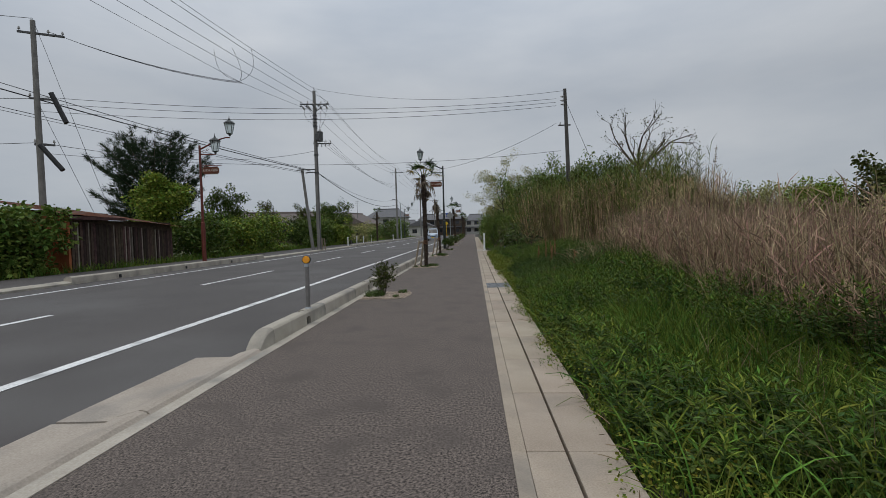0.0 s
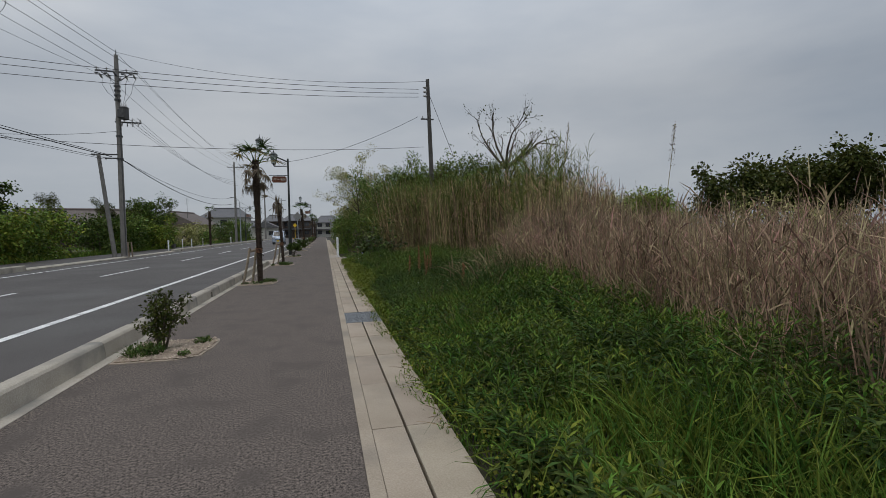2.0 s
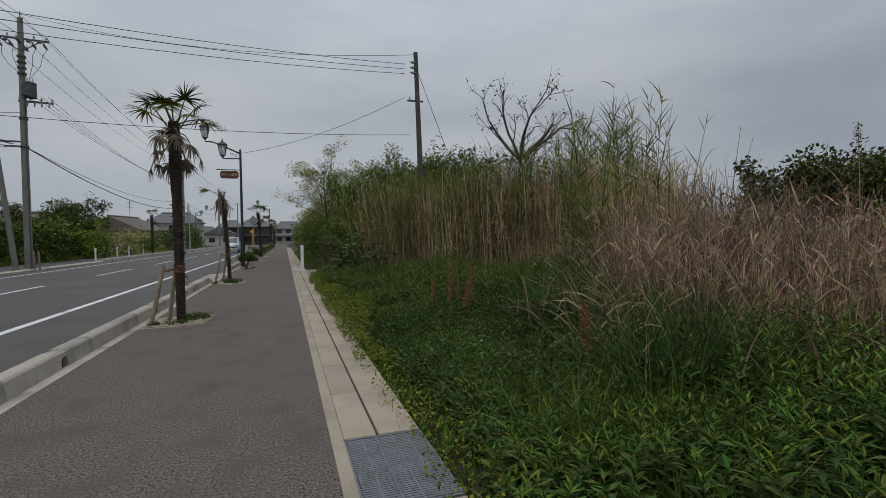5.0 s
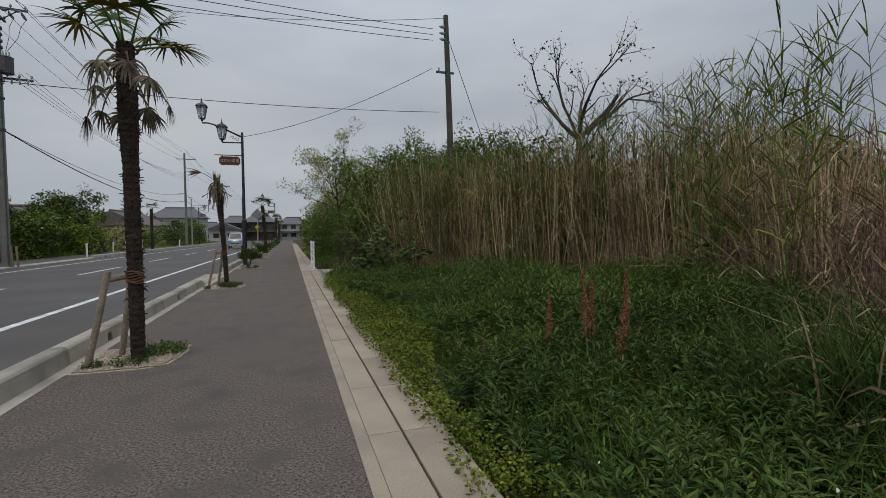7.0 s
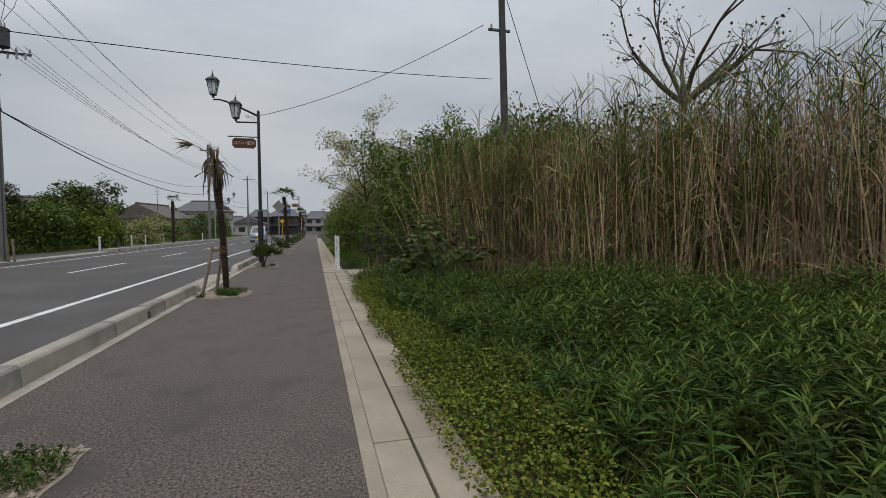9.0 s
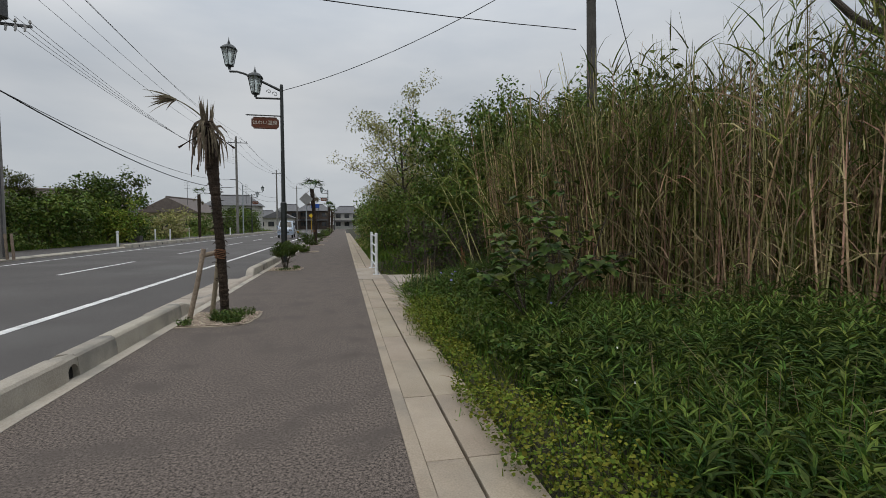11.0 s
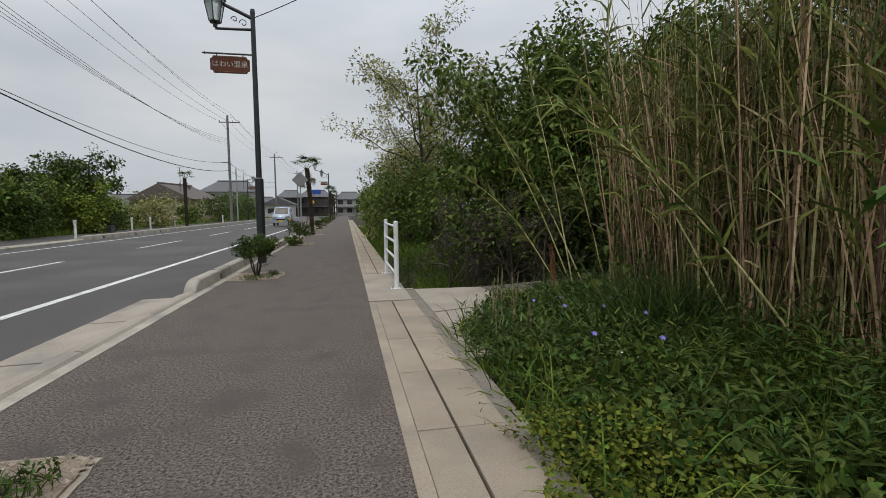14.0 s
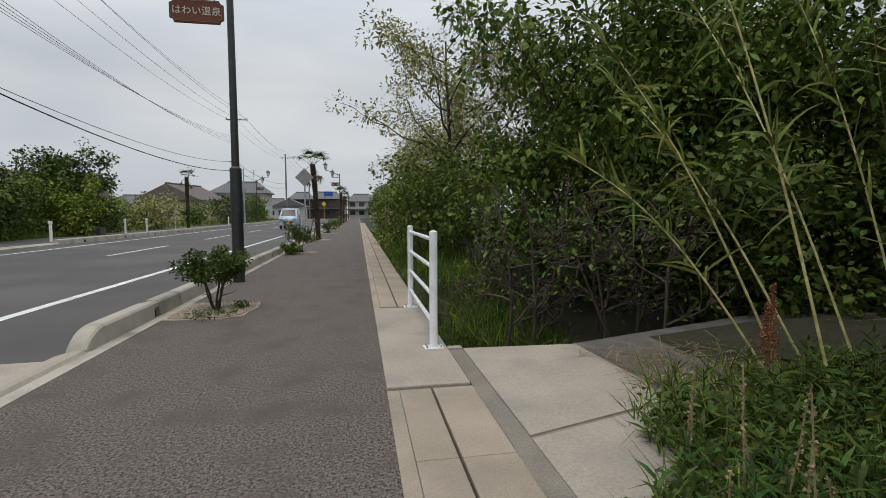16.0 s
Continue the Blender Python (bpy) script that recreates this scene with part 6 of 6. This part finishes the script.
for x, y, h, sp, m_, nl in ((4.3, 32.2, 5.2, 1.9, LEAF_MID, 13500), (5.6, 30.9, 5.8, 2.1, LEAF_MID, 13500), (7.6, 30.3, 6.0, 2.5, LEAF_MID, 13500), (9.8, 31.8, 6.2, 2.4, LEAF_DARK, 12000), (6.6, 33.4, 6.5, 2.4, LEAF_MID, 14000)):
    tree("tree", x, y, h, sp, 0.10, m_, "dense dark-green tree at the ditch" if m_ is LEAF_DARK else "dense green tree with drooping leaves at the ditch", nl, 0.15, 0.42, limbs=15, first=0.22, stems=3, clump=0.55, hang=-0.15)
for x, y, h, m_ in ((2.7, 34.2, 3.6, LEAF_MID), (1.9, 36.8, 2.9, LEAF_MID), (2.1, 39.6, 3.3, LEAF_LIGHT), (2.0, 43.4, 3.0, LEAF_MID), (2.3, 47.5, 3.6, LEAF_LIGHT), (2.2, 52, 3.4, LEAF_MID), (2.2, 57, 3.3, LEAF_LIGHT), (3.0, 31.4, 3.0, LEAF_MID),
                    (3.2, 63, 3.8, LEAF_MID), (3.4, 70, 4.0, LEAF_MID), (3.6, 79, 4.2, LEAF_MID), (4, 92, 4.4, LEAF_MID), (4.5, 110, 4.6, LEAF_MID), (5, 47, 5, LEAF_MID), (5.5, 56, 5, LEAF_MID)):
    tree("bush", x, y, h, 1.25 if y < 60 else 2.2, 0.06, m_, "overhanging green bush along the footway" if m_ is not LEAF_LIGHT else "silvery pale bush along the footway", 6500, 0.1 + 0.002 * max(0, y - 40), 0.5, limbs=9, first=0.05, stems=3, clump=0.42, category="bush")
# bare tangled stems over the ditch
for x, y in ((2.7, 29.3), (3.4, 29.4), (2.1, 29.8)):
    tree("bare_shrub", x, y, 2.2, 0.9, 0.05, LEAF_MID, "tangled bare stems of a shrub at the ditch", 500, 0.07, limbs=4, first=0.05, clump=0.25, stems=4, bare=True, category="shrub", z0=-0.4)
# bushes added to fill the dim hollow and block sky light from behind
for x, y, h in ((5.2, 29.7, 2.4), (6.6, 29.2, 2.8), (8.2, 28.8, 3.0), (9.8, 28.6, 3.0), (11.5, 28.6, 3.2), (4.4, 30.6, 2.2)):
    tree("bush", x, y, h, 1.3, 0.06, LEAF_DARK, "dark undergrowth bush added to keep the hollow behind the track dim", 7000, 0.11, 0.5, limbs=9, first=0.03, stems=4, clump=0.45, category="bush", z0=-0.3)
# woods behind the reeds
for x, y, h in ((18.5, 18.6, 3.7), (20.5, 16.6, 4.0), (22.0, 14.2, 4.0), (24.0, 11.6, 4.1), (26.0, 9.0, 4.0), (27.5, 6.0, 3.9), (22.5, 18.5, 3.9), (28.0, 3.0, 3.8)):
    tree("tree", x, y, h, 2.3, 0.16, OLIVE, "broad flat-topped olive-green tree behind the reed bed", 7000, 0.18, 0.5, limbs=14, clump=0.6, first=0.45)
for x, y in ((23.0, 30.5), (25.0, 31.5)):
    tree("tree", x, y, 4.0, 1.9, 0.14, LEAF_LIME, "rounded bright-green tree far behind the reeds", 6000, 0.17, 0.5, limbs=12, clump=0.7, first=0.2)
for i in range(10):
    tree("tree", 13 + 3.0 * i + rng.uniform(-1.5, 1.5), 33 + 2.2 * i + rng.uniform(-3, 3), 3.9 + rng.uniform(0, 0.9), 2.2, 0.13, LEAF_LIGHT if i % 2 else LEAF_MID, "green tree behind the thicket", 3500, 0.2, 0.5, limbs=9, clump=0.8)
for x, y in ((9, 14), (11, 17), (12.5, 12), (10.5, 21), (14, 19), (15, 9), (17, 14), (13, 24)):
    tree("bush", x, y, 1.7 + rng.uniform(-0.2, 0.4), 1.2, 0.07, LEAF_MID if rng.uniform() > 0.5 else LEAF_LIGHT, "scrubby bush behind the reeds", 2800, 0.1, 0.5, limbs=8, stems=3, clump=0.5, first=0.1, category="bush")
for x, y, h in ((3.2, 7.15, 2.9), (3.9, 5.97, 2.6), (4.2, 8.2, 2.2), (4.6, 19.6, 4.0), (4.75, 19.9, 4.1), (7.0, 13.4, 3.4)):
    plume(x, y, h, 150, SCRUB, "tall_reed", "single tall reed with a feathery plume", 0.045, 0.82, 0.02)


# ---- left side: hedges, trees, shed ----
for x, y, h, sp, m_, nl in ((-17.7, 13.75, 2.7, 1.0, LEAF_MID, 7500), (-19.3, 13.9, 3.0, 1.1, LEAF_MID, 6500), (-17.4, 12.2, 2.3, 1.0, LEAF_MID, 4500), (-20.2, 15.4, 2.8, 1.3, LEAF_MID, 4500), (-21.5, 17.5, 2.6, 1.2, LEAF_LIGHT, 2500),
                            (-17.6, 25.8, 2.3, 1.4, LEAF_DARK, 4500), (-18.0, 28.3, 2.7, 1.6, LEAF_MID, 5000), (-17.8, 31, 2.6, 1.6, LEAF_LIME, 5000), (-18.0, 34, 2.6, 1.7, LEAF_MID, 5000), (-18.2, 37, 2.7, 1.7, LEAF_LIME, 4500), (-19.5, 39.5, 3.4, 1.6, LEAF_MID, 3500),
                            (-17.6, 43.5, 2.9, 1.5, LEAF_DARK, 4500), (-17.4, 46.5, 3.4, 1.6, LEAF_MID, 5000), (-17.8, 49.8, 3.5, 1.7, LEAF_DARK, 6500), (-18.2, 52.5, 3.5, 1.7, LEAF_MID, 5500), (-18.4, 56.3, 5.2, 1.8, LEAF_DARK, 8500), (-18.0, 59.2, 6.0, 1.7, LEAF_DARK, 9000), (-17.2, 54.5, 2.8, 1.5, LEAF_LIME, 4500), (-17.0, 66.0, 2.8, 1.8, LEAF_LIGHT, 3000)):
    tree("bush", x, y, h, sp, 0.07, m_, {"dark_leaf": "dense dark-green bush across the road", "mid_leaf": "dense green bush across the road", "pale_leaf": "thin pale-leaved bush across the road", "lime_leaf": "bright-green bush across the road"}[m_.name], nl, 0.17, 0.55, limbs=9, first=0.03, stems=3, clump=0.55, category="bush")
tree("tree", -20.6, 27.0, 5.5, 2.1, 0.13, LEAF_LIME, "bright-green rounded tree behind the shed", 15000, 0.17, 0.6, limbs=11, clump=0.7, first=0.2)


def pine(x, y, h, spread, label):
    """A pine: boughs in rough whorls, turned up at the ends, with tufts of needles along them."""
    t = thing("pine_tree", x, y, ground_height(x, y))
    trunk, _ = wander((0, 0, 0), (0.02, 0, 1), h * 0.97, 8, 0.03)
    paths, radii, C, D = [trunk], [np.linspace(0.2, 0.03, 9)], [], []
    zs = np.linspace(0.2, 0.97, 17)
    for i, f in enumerate(zs):
        q = np.array([np.interp(f * 8, range(9), trunk[:, k]) for k in range(3)])
        reach = spread * math.sin(math.pi * min(1.0, (1.04 - f) * 0.95 + 0.02) ** 0.75) ** 0.8
        for j in range(6):
            a = j * math.pi / 3 + i * 0.9 + rng.normal(0, 0.25)
            L = reach * rng.uniform(0.6, 1.15) + 0.25
            s = np.linspace(0, 1, 6)[:, None]
            out = np.array([math.cos(a), math.sin(a), 0])
            P = q + out * L * s + np.array([0, 0, 1.0]) * L * (0.02 * s + (0.22 + 0.5 * f * f) * s ** 2.5)
            paths.append(P)
            radii.append(np.linspace(0.045, 0.012, 6))
            n = int(7 + 9 * L)
            g = rng.uniform(0.25, 1.0, n) ** 0.7
            c = np.stack([np.interp(g * 5, range(6), P[:, k]) for k in range(3)], 1)
            side = np.array([-out[1], out[0], 0])
            w = rng.normal(0, 0.24, n) * L * (1.1 - 0.6 * g) * 0.8
            C.append(c + side * w[:, None] + np.array([0, 0, 1.0]) * np.abs(rng.normal(0.02, 0.08, (n, 1))))
            D.append(out * 0.6 + side * np.sign(w)[:, None] * 0.4 + np.array([0, 0, 0.75]) + rng.normal(0, 0.2, (n, 3)))
    C, D = np.concatenate(C), np.concatenate(D)
    k = 11
    b = np.repeat(C, k, 0) + rng.normal(0, 0.06, (len(C) * k, 3))
    d = np.repeat(unit(D), k, 0) + rng.normal(0, 0.55, (len(C) * k, 3))
    place("trunk", mesh_of("trunk", *tubes(paths, radii, 5), BARK, True), t)
    place("needles", mesh_of("needles", *strips(b, d, rng.uniform(0.22, 0.42, len(b)), np.full(len(b), 0.045), np.full(len(b), 0.15), 1), LEAF_PINE), t)
    return tagged(t, label, "tree")


pine(-25.0, 32.5, 8.3, 3.5, "tall dark pine with open upturned boughs")
tree("tree", -24, 42.0, 5.4, 2.4, 0.14, LEAF_DARK, "small flat-topped tree behind the hedge", 4500, 0.2, 0.5, limbs=9, clump=0.55, first=0.5, wild=0.25)
for x, y, h, sp in ((-17.8, 47.6, 5.8, 0.95), (-17.5, 50.4, 4.7, 0.8), (-20.5, 46.0, 5.4, 1.0)):
    tree("conifer", x, y, h, sp, 0.1, OLIVE, "loose green conifer among the bushes across the road", 5000, 0.17, 0.2, limbs=18, clump=0.32, first=0.12, lift=0.12)
for i in range(12):
    tree("bush", -16.3 if i in (4, 5, 6, 7) else -18 - 2.0 * (i % 3) - 0.06 * i, 60 + 6.5 * i, 1.3 + 0.5 * (i % 2) + (2.6 if i in (4, 5, 6, 7) else 0), 1.7, 0.07, LEAF_MID if i % 2 else LEAF_DARK, "green bush in the field across the road", 1600, 0.24, 0.5, limbs=7, first=0.05, stems=3, clump=0.6, category="bush")
for i in range(7):
    tree("tree", -36 - 3 * (i % 2), 62 + 9 * i, 3.8 + rng.uniform(0, 1.0), 2.6, 0.12, LEAF_LIME if i % 2 else LEAF_MID, "leafy tree in the far gardens", 1900, 0.34, 0.55, limbs=8, clump=0.8)


def far_turf(n, x0, x1, y0, y1, h, w, material, name, label):
    p = scatter(n, x0, x1, y0, y1)
    b = np.concatenate([p, np.zeros((n, 1))], 1)
    stuff(name, [strips(b, rng.normal(0, 0.3, (n, 3)) + np.array([0, 0, 1.0]), h * rng.uniform(0.4, 1.3, n), w * rng.uniform(0.6, 1.4, n), rng.uniform(0.3, 1.4, n), 2)], material, label, "grass")


tagged(sheet("verge", [-1200, -200, -60, -30, -16.4], [-800, -60, 0, 30, 60, 120, 300, 1200], lambda x, y: 0.0, mat("verge_soil", (0.06, 0.07, 0.025), (0.12, 0.12, 0.055), 0.95, 0.3, 0.5, 9)), "grassy earth across the road", "ground")
p = scatter(9000, 7, 40, -20, 40)
p = p[p[:, 0] > front(p[:, 1]) + 3.0]
stuff("scrub_grass", [strips(np.concatenate([p, np.full((len(p), 1), 0.0)], 1), rng.normal(0, 0.3, (len(p), 3)) + np.array([0, 0, 1.0]), rng.uniform(0.5, 1.4, len(p)), np.full(len(p), 0.06), rng.uniform(0.2, 1.2, len(p)), 2)], GRASS_DRY, "rough dry scrub behind the reeds", "grass")
far_turf(9000, -18.2, -16.3, 6, 58, 0.38, 0.03, GRASS, "roadside_grass", "green grass along the far footway")
far_turf(6000, -30, -16.3, 56, 130, 0.4, 0.07, GRASS, "field_grass", "green grass of the field across the road")
far_turf(5500, -40, -21, 66, 125, 0.75, 0.06, GRASS_DRY, "dry_field_grass", "dry straw grass of the field across the road")

shed = thing("shed", -16.85, 15.75, 0.0, 3)
part("front_wall", box(bmesh.new(), -0.12, -0.06, 0.1, 7.3, 0, 2.2), PLANK_DARK, shed)
for i in range(46):
    y = 0.16 + i * 0.156
    pale = rng.uniform() < 0.3
    o = part("plank", box(bmesh.new(), -0.058, -0.03 + rng.uniform(0, 0.02), y, y + (0.06 if pale else 0.14), 0.02, 2.15 - 0.4 * (y / 7)), PLANK_PALE if pale else PLANK_DARK, shed)
part("end_wall", slab(bmesh.new(), [(-3.6, -0.02), (-0.02, -0.02), (-0.02, 0.1), (-3.6, 0.1)], 0, 2.36), ORANGE_WALL, shed, "orange rendered end wall")
part("back_wall", box(bmesh.new(), -3.7, -3.6, 0, 7.3, 0, 2.8), PLANK_DARK, shed)
part("far_wall", box(bmesh.new(), -3.6, -0.06, 7.3, 7.4, 0, 1.9), PLANK_DARK, shed)
b = bmesh.new()
n = 60
rows_ = []
for i in range(n + 1):
    y = -0.35 + 8.2 * i / n
    dz = 0.02 * (i % 2) - 0.42 * max(0, y / 7.6) ** 1.3
    rows_.append([b.verts.new((0.35, y, 2.38 + dz)), b.verts.new((-1.7, y, 2.78 + dz)), b.verts.new((-3.8, y, 3.16 + dz))])
for r0, r1 in zip(rows_, rows_[1:]):
    for j in range(2):
        b.faces.new((r0[j], r0[j + 1], r1[j + 1], r1[j]))
bmesh.ops.solidify(b, geom=b.faces[:], thickness=0.03)
part("roof", b, RUST, shed, "rusty corrugated roof")
part("eave_board", box(bmesh.new(), 0.3, 0.34, -0.3, 3.0, 2.2, 2.34), PLANK_DARK, shed)
tagged(shed, "low wooden shed with orange end wall and rusty roof", "shed")


# ---- houses ----
def house(x, y, w, d, h, rise, wall, roof, label, turn=0.0, storeys=2, ridge="x", lower=False, nwin=3):
    t = thing("house", x, y, 0, turn)
    part("wall", box(bmesh.new(), -w / 2, w / 2, -d / 2, d / 2, -0.1, h), wall, t)
    o = 0.7
    b = bmesh.new()
    if ridge == "x":
        q = [(-w / 2 - o, -d / 2 - o, h - 0.1), (w / 2 + o, -d / 2 - o, h - 0.1), (w / 2 + o, d / 2 + o, h - 0.1), (-w / 2 - o, d / 2 + o, h - 0.1), (-w / 2 + (0.2 * w if not lower else -o), 0, h + rise), (w / 2 - (0.2 * w if not lower else -o), 0, h + rise)]
    else:
        q = [(w / 2 + o, -d / 2 - o, h - 0.1), (w / 2 + o, d / 2 + o, h - 0.1), (-w / 2 - o, d / 2 + o, h - 0.1), (-w / 2 - o, -d / 2 - o, h - 0.1), (0, -d / 2 - o, h + rise), (0, d / 2 + o, h + rise)]
    v = [b.verts.new(p) for p in q]
    for f in ((0, 1, 5, 4), (2, 3, 4, 5), (1, 2, 5), (3, 0, 4), (3, 2, 1, 0)):
        b.faces.new([v[i] for i in f])
    rf = part("roof", b, roof, t)
    part("ridge", rod(bmesh.new(), Vector(q[4]) + Vector((0, 0, 0.05)), Vector(q[5]) + Vector((0, 0, 0.05)), 0.16, seg=8), roof, rf)
    if ridge == "y":
        part("gable", prism(bmesh.new(), [(-w / 2, h - 0.1), (w / 2, h - 0.1), (0, h + rise - 0.25)], -d / 2 + 0.01, -d / 2 + 0.2), wall, t)
    for s in range(storeys):
        for i in range(nwin):
            wx = -w / 2 + w * (i + 0.5) / nwin
            z = 0.9 + s * h / storeys
            wn_ = part("window", box(bmesh.new(), wx - 0.75, wx + 0.75, -d / 2 - 0.05, -d / 2 - 0.005, z, z + 1.25), TIMBER, t)
            for k in (-0.36, 0.36):
                part("pane", box(bmesh.new(), wx + k - 0.32, wx + k + 0.32, -d / 2 - 0.07, -d / 2 - 0.055, z + 0.08, z + 1.17), GLASS_DARK, wn_)
    if storeys == 2:
        b = bmesh.new()
        v = [b.verts.new(p) for p in ((-w / 2 - 0.4, -d / 2 - 1.3, h * 0.46), (w / 2 + 0.4, -d / 2 - 1.3, h * 0.46), (w / 2 + 0.4, -d / 2 - 0.01, h * 0.54), (-w / 2 - 0.4, -d / 2 - 0.01, h * 0.54))]
        b.faces.new(v)
        bmesh.ops.solidify(b, geom=b.faces[:], thickness=0.12)
        part("lower_roof", b, roof, t)
    return tagged(t, label, "house")


house(-29.5, 70, 12, 8, 2.9, 1.9, TIMBER, TILE_BROWN, "farmhouse with a long grey-brown roof behind trees", 20, 1, "x", True)
house(-24, 130, 10, 9, 5.6, 2.3, PLASTER, TILE_GREY, "two-storey white house with grey tiled roof", 0, 2)
house(-29.5, 112, 10, 9, 3.6, 2.6, PLASTER_BEIGE, TILE_BROWN, "beige house with a brown gable roof", -12, 1, "y")
house(-17, 150, 7, 8, 3.2, 1.8, PLASTER, TILE_GREY, "low house with a grey gable roof", 0, 1, "y", nwin=2)
house(-9.0, 168, 9, 9, 5.6, 2.0, TIMBER, TILE_GREY, "dark timber two-storey house with tiled roofs at the road's end", 0, 2)
house(-16.0, 166, 6, 9, 5.4, 2.0, TIMBER, TILE_GREY, "dark timber house at the road's end", 0, 2, nwin=2)
house(0.8, 172, 8, 9, 5.0, 2.2, PLASTER, TILE_GREY, "white-walled house with a grey tiled roof at the road's end", 0, 2)
house(-24, 168, 9, 9, 3.4, 2.2, PLASTER, TILE_GREY, "low house with grey roof at the bend", 10, 1)
house(-52, 150, 12, 9, 3.4, 2.4, PLASTER, TILE_GREY, "far house with a grey roof across the field", 10, 1)
bs = thing("blue_board", -8.5, 163, 0)
part("panel", box(bmesh.new(), -1.2, 1.2, -0.05, 0.05, 6.3, 7.6, bevel=0.03), BLUE_SIGN, bs)
for dx in (-0.9, 0.9):
    part("leg", rod(bmesh.new(), (dx, 0.1, 0), (dx, 0.1, 6.4), 0.06, seg=8), STEEL_DARK, bs)
tagged(bs, "blue board raised before the far houses", "sign")
for x, y, h in ((-27.5, 108, 9.0), (-21, 126, 10.2)):
    an = thing("aerial_mast", x, y, 0)
    part("mast", rod(bmesh.new(), (0, 0, 0), (0, 0, h), 0.04, seg=6), STEEL_DARK, an)
    for z in (h - 0.2, h - 0.6, h - 1.2):
        part("element", rod(bmesh.new(), (-0.5, 0, z), (0.5, 0, z), 0.02, seg=5), STEEL_DARK, an)
    tagged(an, "thin television aerial mast beside a house", "aerial")

# ---- road signs and posts ----
ds = thing("road_sign", -2.62, 46.6, 0)
part("post", rod(bmesh.new(), (0, 0, 0), (0, 0, 3.3), 0.036, seg=10), GALV, ds)
o = part("plate", box(bmesh.new(), -0.3, 0.3, -0.012, 0.012, -0.3, 0.3, bevel=0.01), SIGN_BACK, ds, "grey back of a diamond-shaped plate")
o.matrix_basis = pose(0, -0.05, 2.95, 0, 45, 0)
tagged(ds, "diamond road sign seen from its grey back", "road sign")
ws = thing("warning_sign", -8.9, 150, 0)
part("post", rod(bmesh.new(), (0, 0, 0), (0, 0, 4), 0.06, seg=8), YELLOW, ws)
o = part("plate", box(bmesh.new(), -0.45, 0.45, -0.02, 0.02, -0.45, 0.45), YELLOW, ws)
o.matrix_basis = pose(0, -0.1, 3.8, 0, 45, 0)
tagged(ws, "small yellow diamond sign at the road's end", "road sign")
for x, y in ((-13.75, 47.6), (-15.5, 58.5), (-15.2, 61), (-15.4, 67), (-14.2, 79)):
    wp = thing("marker_post", x, y, 0.02)
    part("post", rod(bmesh.new(), (0, 0, 0), (0, 0, 0.82), 0.06, seg=12), WHITE_PAINT, wp)
    part("head", rod(bmesh.new(), (0, 0, 0.82), (0, 0, 0.95), 0.085, 0.07, 12), WHITE_PAINT, wp)
    tagged(wp, "short white marker post across the road", "post", "marker posts")
bk = thing("stone_trough", -16.3, 55.5, 0)
part("block", box(bmesh.new(), -0.9, 0.9, -0.3, 0.3, 0, 0.5, bevel=0.05), POLE_DARK, bk)
tagged(bk, "low dark stone block at a driveway", "block")


# ---- van ----
def van(x, y, turn):
    t = thing("van", x, y, ROAD_Z + 0.05, turn)
    prof = [(-1.65, 0.32), (-1.68, 0.75), (-1.55, 0.98), (-1.22, 1.08), (-0.72, 1.72), (-0.5, 1.80), (1.5, 1.80), (1.66, 1.6), (1.70, 0.7), (1.66, 0.32)]
    b = bmesh.new()
    a = [b.verts.new((-0.74 if z < 1.2 else -0.62, yy, z)) for yy, z in prof]
    c = [b.verts.new((0.74 if z < 1.2 else 0.62, yy, z)) for yy, z in prof]
    n = len(prof)
    for i in range(n):
        b.faces.new((a[i], a[(i + 1) % n], c[(i + 1) % n], c[i]))
    b.faces.new(a[::-1])
    b.faces.new(c)
    bmesh.ops.bevel(b, geom=b.edges[:], offset=0.04, segments=2, affect="EDGES")
    part("body", b, CAR_PAINT, t, smooth=True)
    b = bmesh.new()
    b.faces.new([b.verts.new(p) for p in ((-0.62, -1.23, 1.10), (0.62, -1.23, 1.10), (0.55, -0.78, 1.68), (-0.55, -0.78, 1.68))])
    bmesh.ops.solidify(b, geom=b.faces[:], thickness=0.02)
    part("windscreen", b, GLASS_DARK, t)
    for s in (-1, 1):
        part("side_window", box(bmesh.new(), s * 0.70 - 0.012, s * 0.70 + 0.012, -0.6, 1.4, 1.16, 1.6, bevel=0.005), GLASS_DARK, t)
        part("headlight", box(bmesh.new(), s * 0.56 - 0.14, s * 0.56 + 0.14, -1.71, -1.6, 0.74, 0.92, bevel=0.03), CHROME, t, "clear headlight")
        m = part("mirror", box(bmesh.new(), s * 0.86 - 0.07, s * 0.86 + 0.07, -0.95, -0.87, 1.12, 1.28, bevel=0.02), CAR_PAINT, t)
        for yy in (-1.1, 1.1):
            w = part("wheel", rod(bmesh.new(), (s * 0.60, yy, 0.27), (s * 0.73, yy, 0.27), 0.27, seg=20), TYRE, t)
            part("rim", rod(bmesh.new(), (s * 0.73, yy, 0.27), (s * 0.74, yy, 0.27), 0.17, seg=16), CHROME, w)
    part("bumper", box(bmesh.new(), -0.72, 0.72, -1.74, -1.62, 0.3, 0.52, bevel=0.03), CAR_PAINT, t)
    part("grille", box(bmesh.new(), -0.42, 0.42, -1.745, -1.66, 0.56, 0.66, bevel=0.01), BLACK_PLASTIC_AND_SHADE, t)
    part("number_plate", box(bmesh.new(), -0.165, 0.165, -1.76, -1.742, 0.38, 0.545), YELLOW, t, "plain yellow number plate")
    return tagged(t, "small pale-blue van on the near lane", "van")


van(-6.2, 68.0, 0)
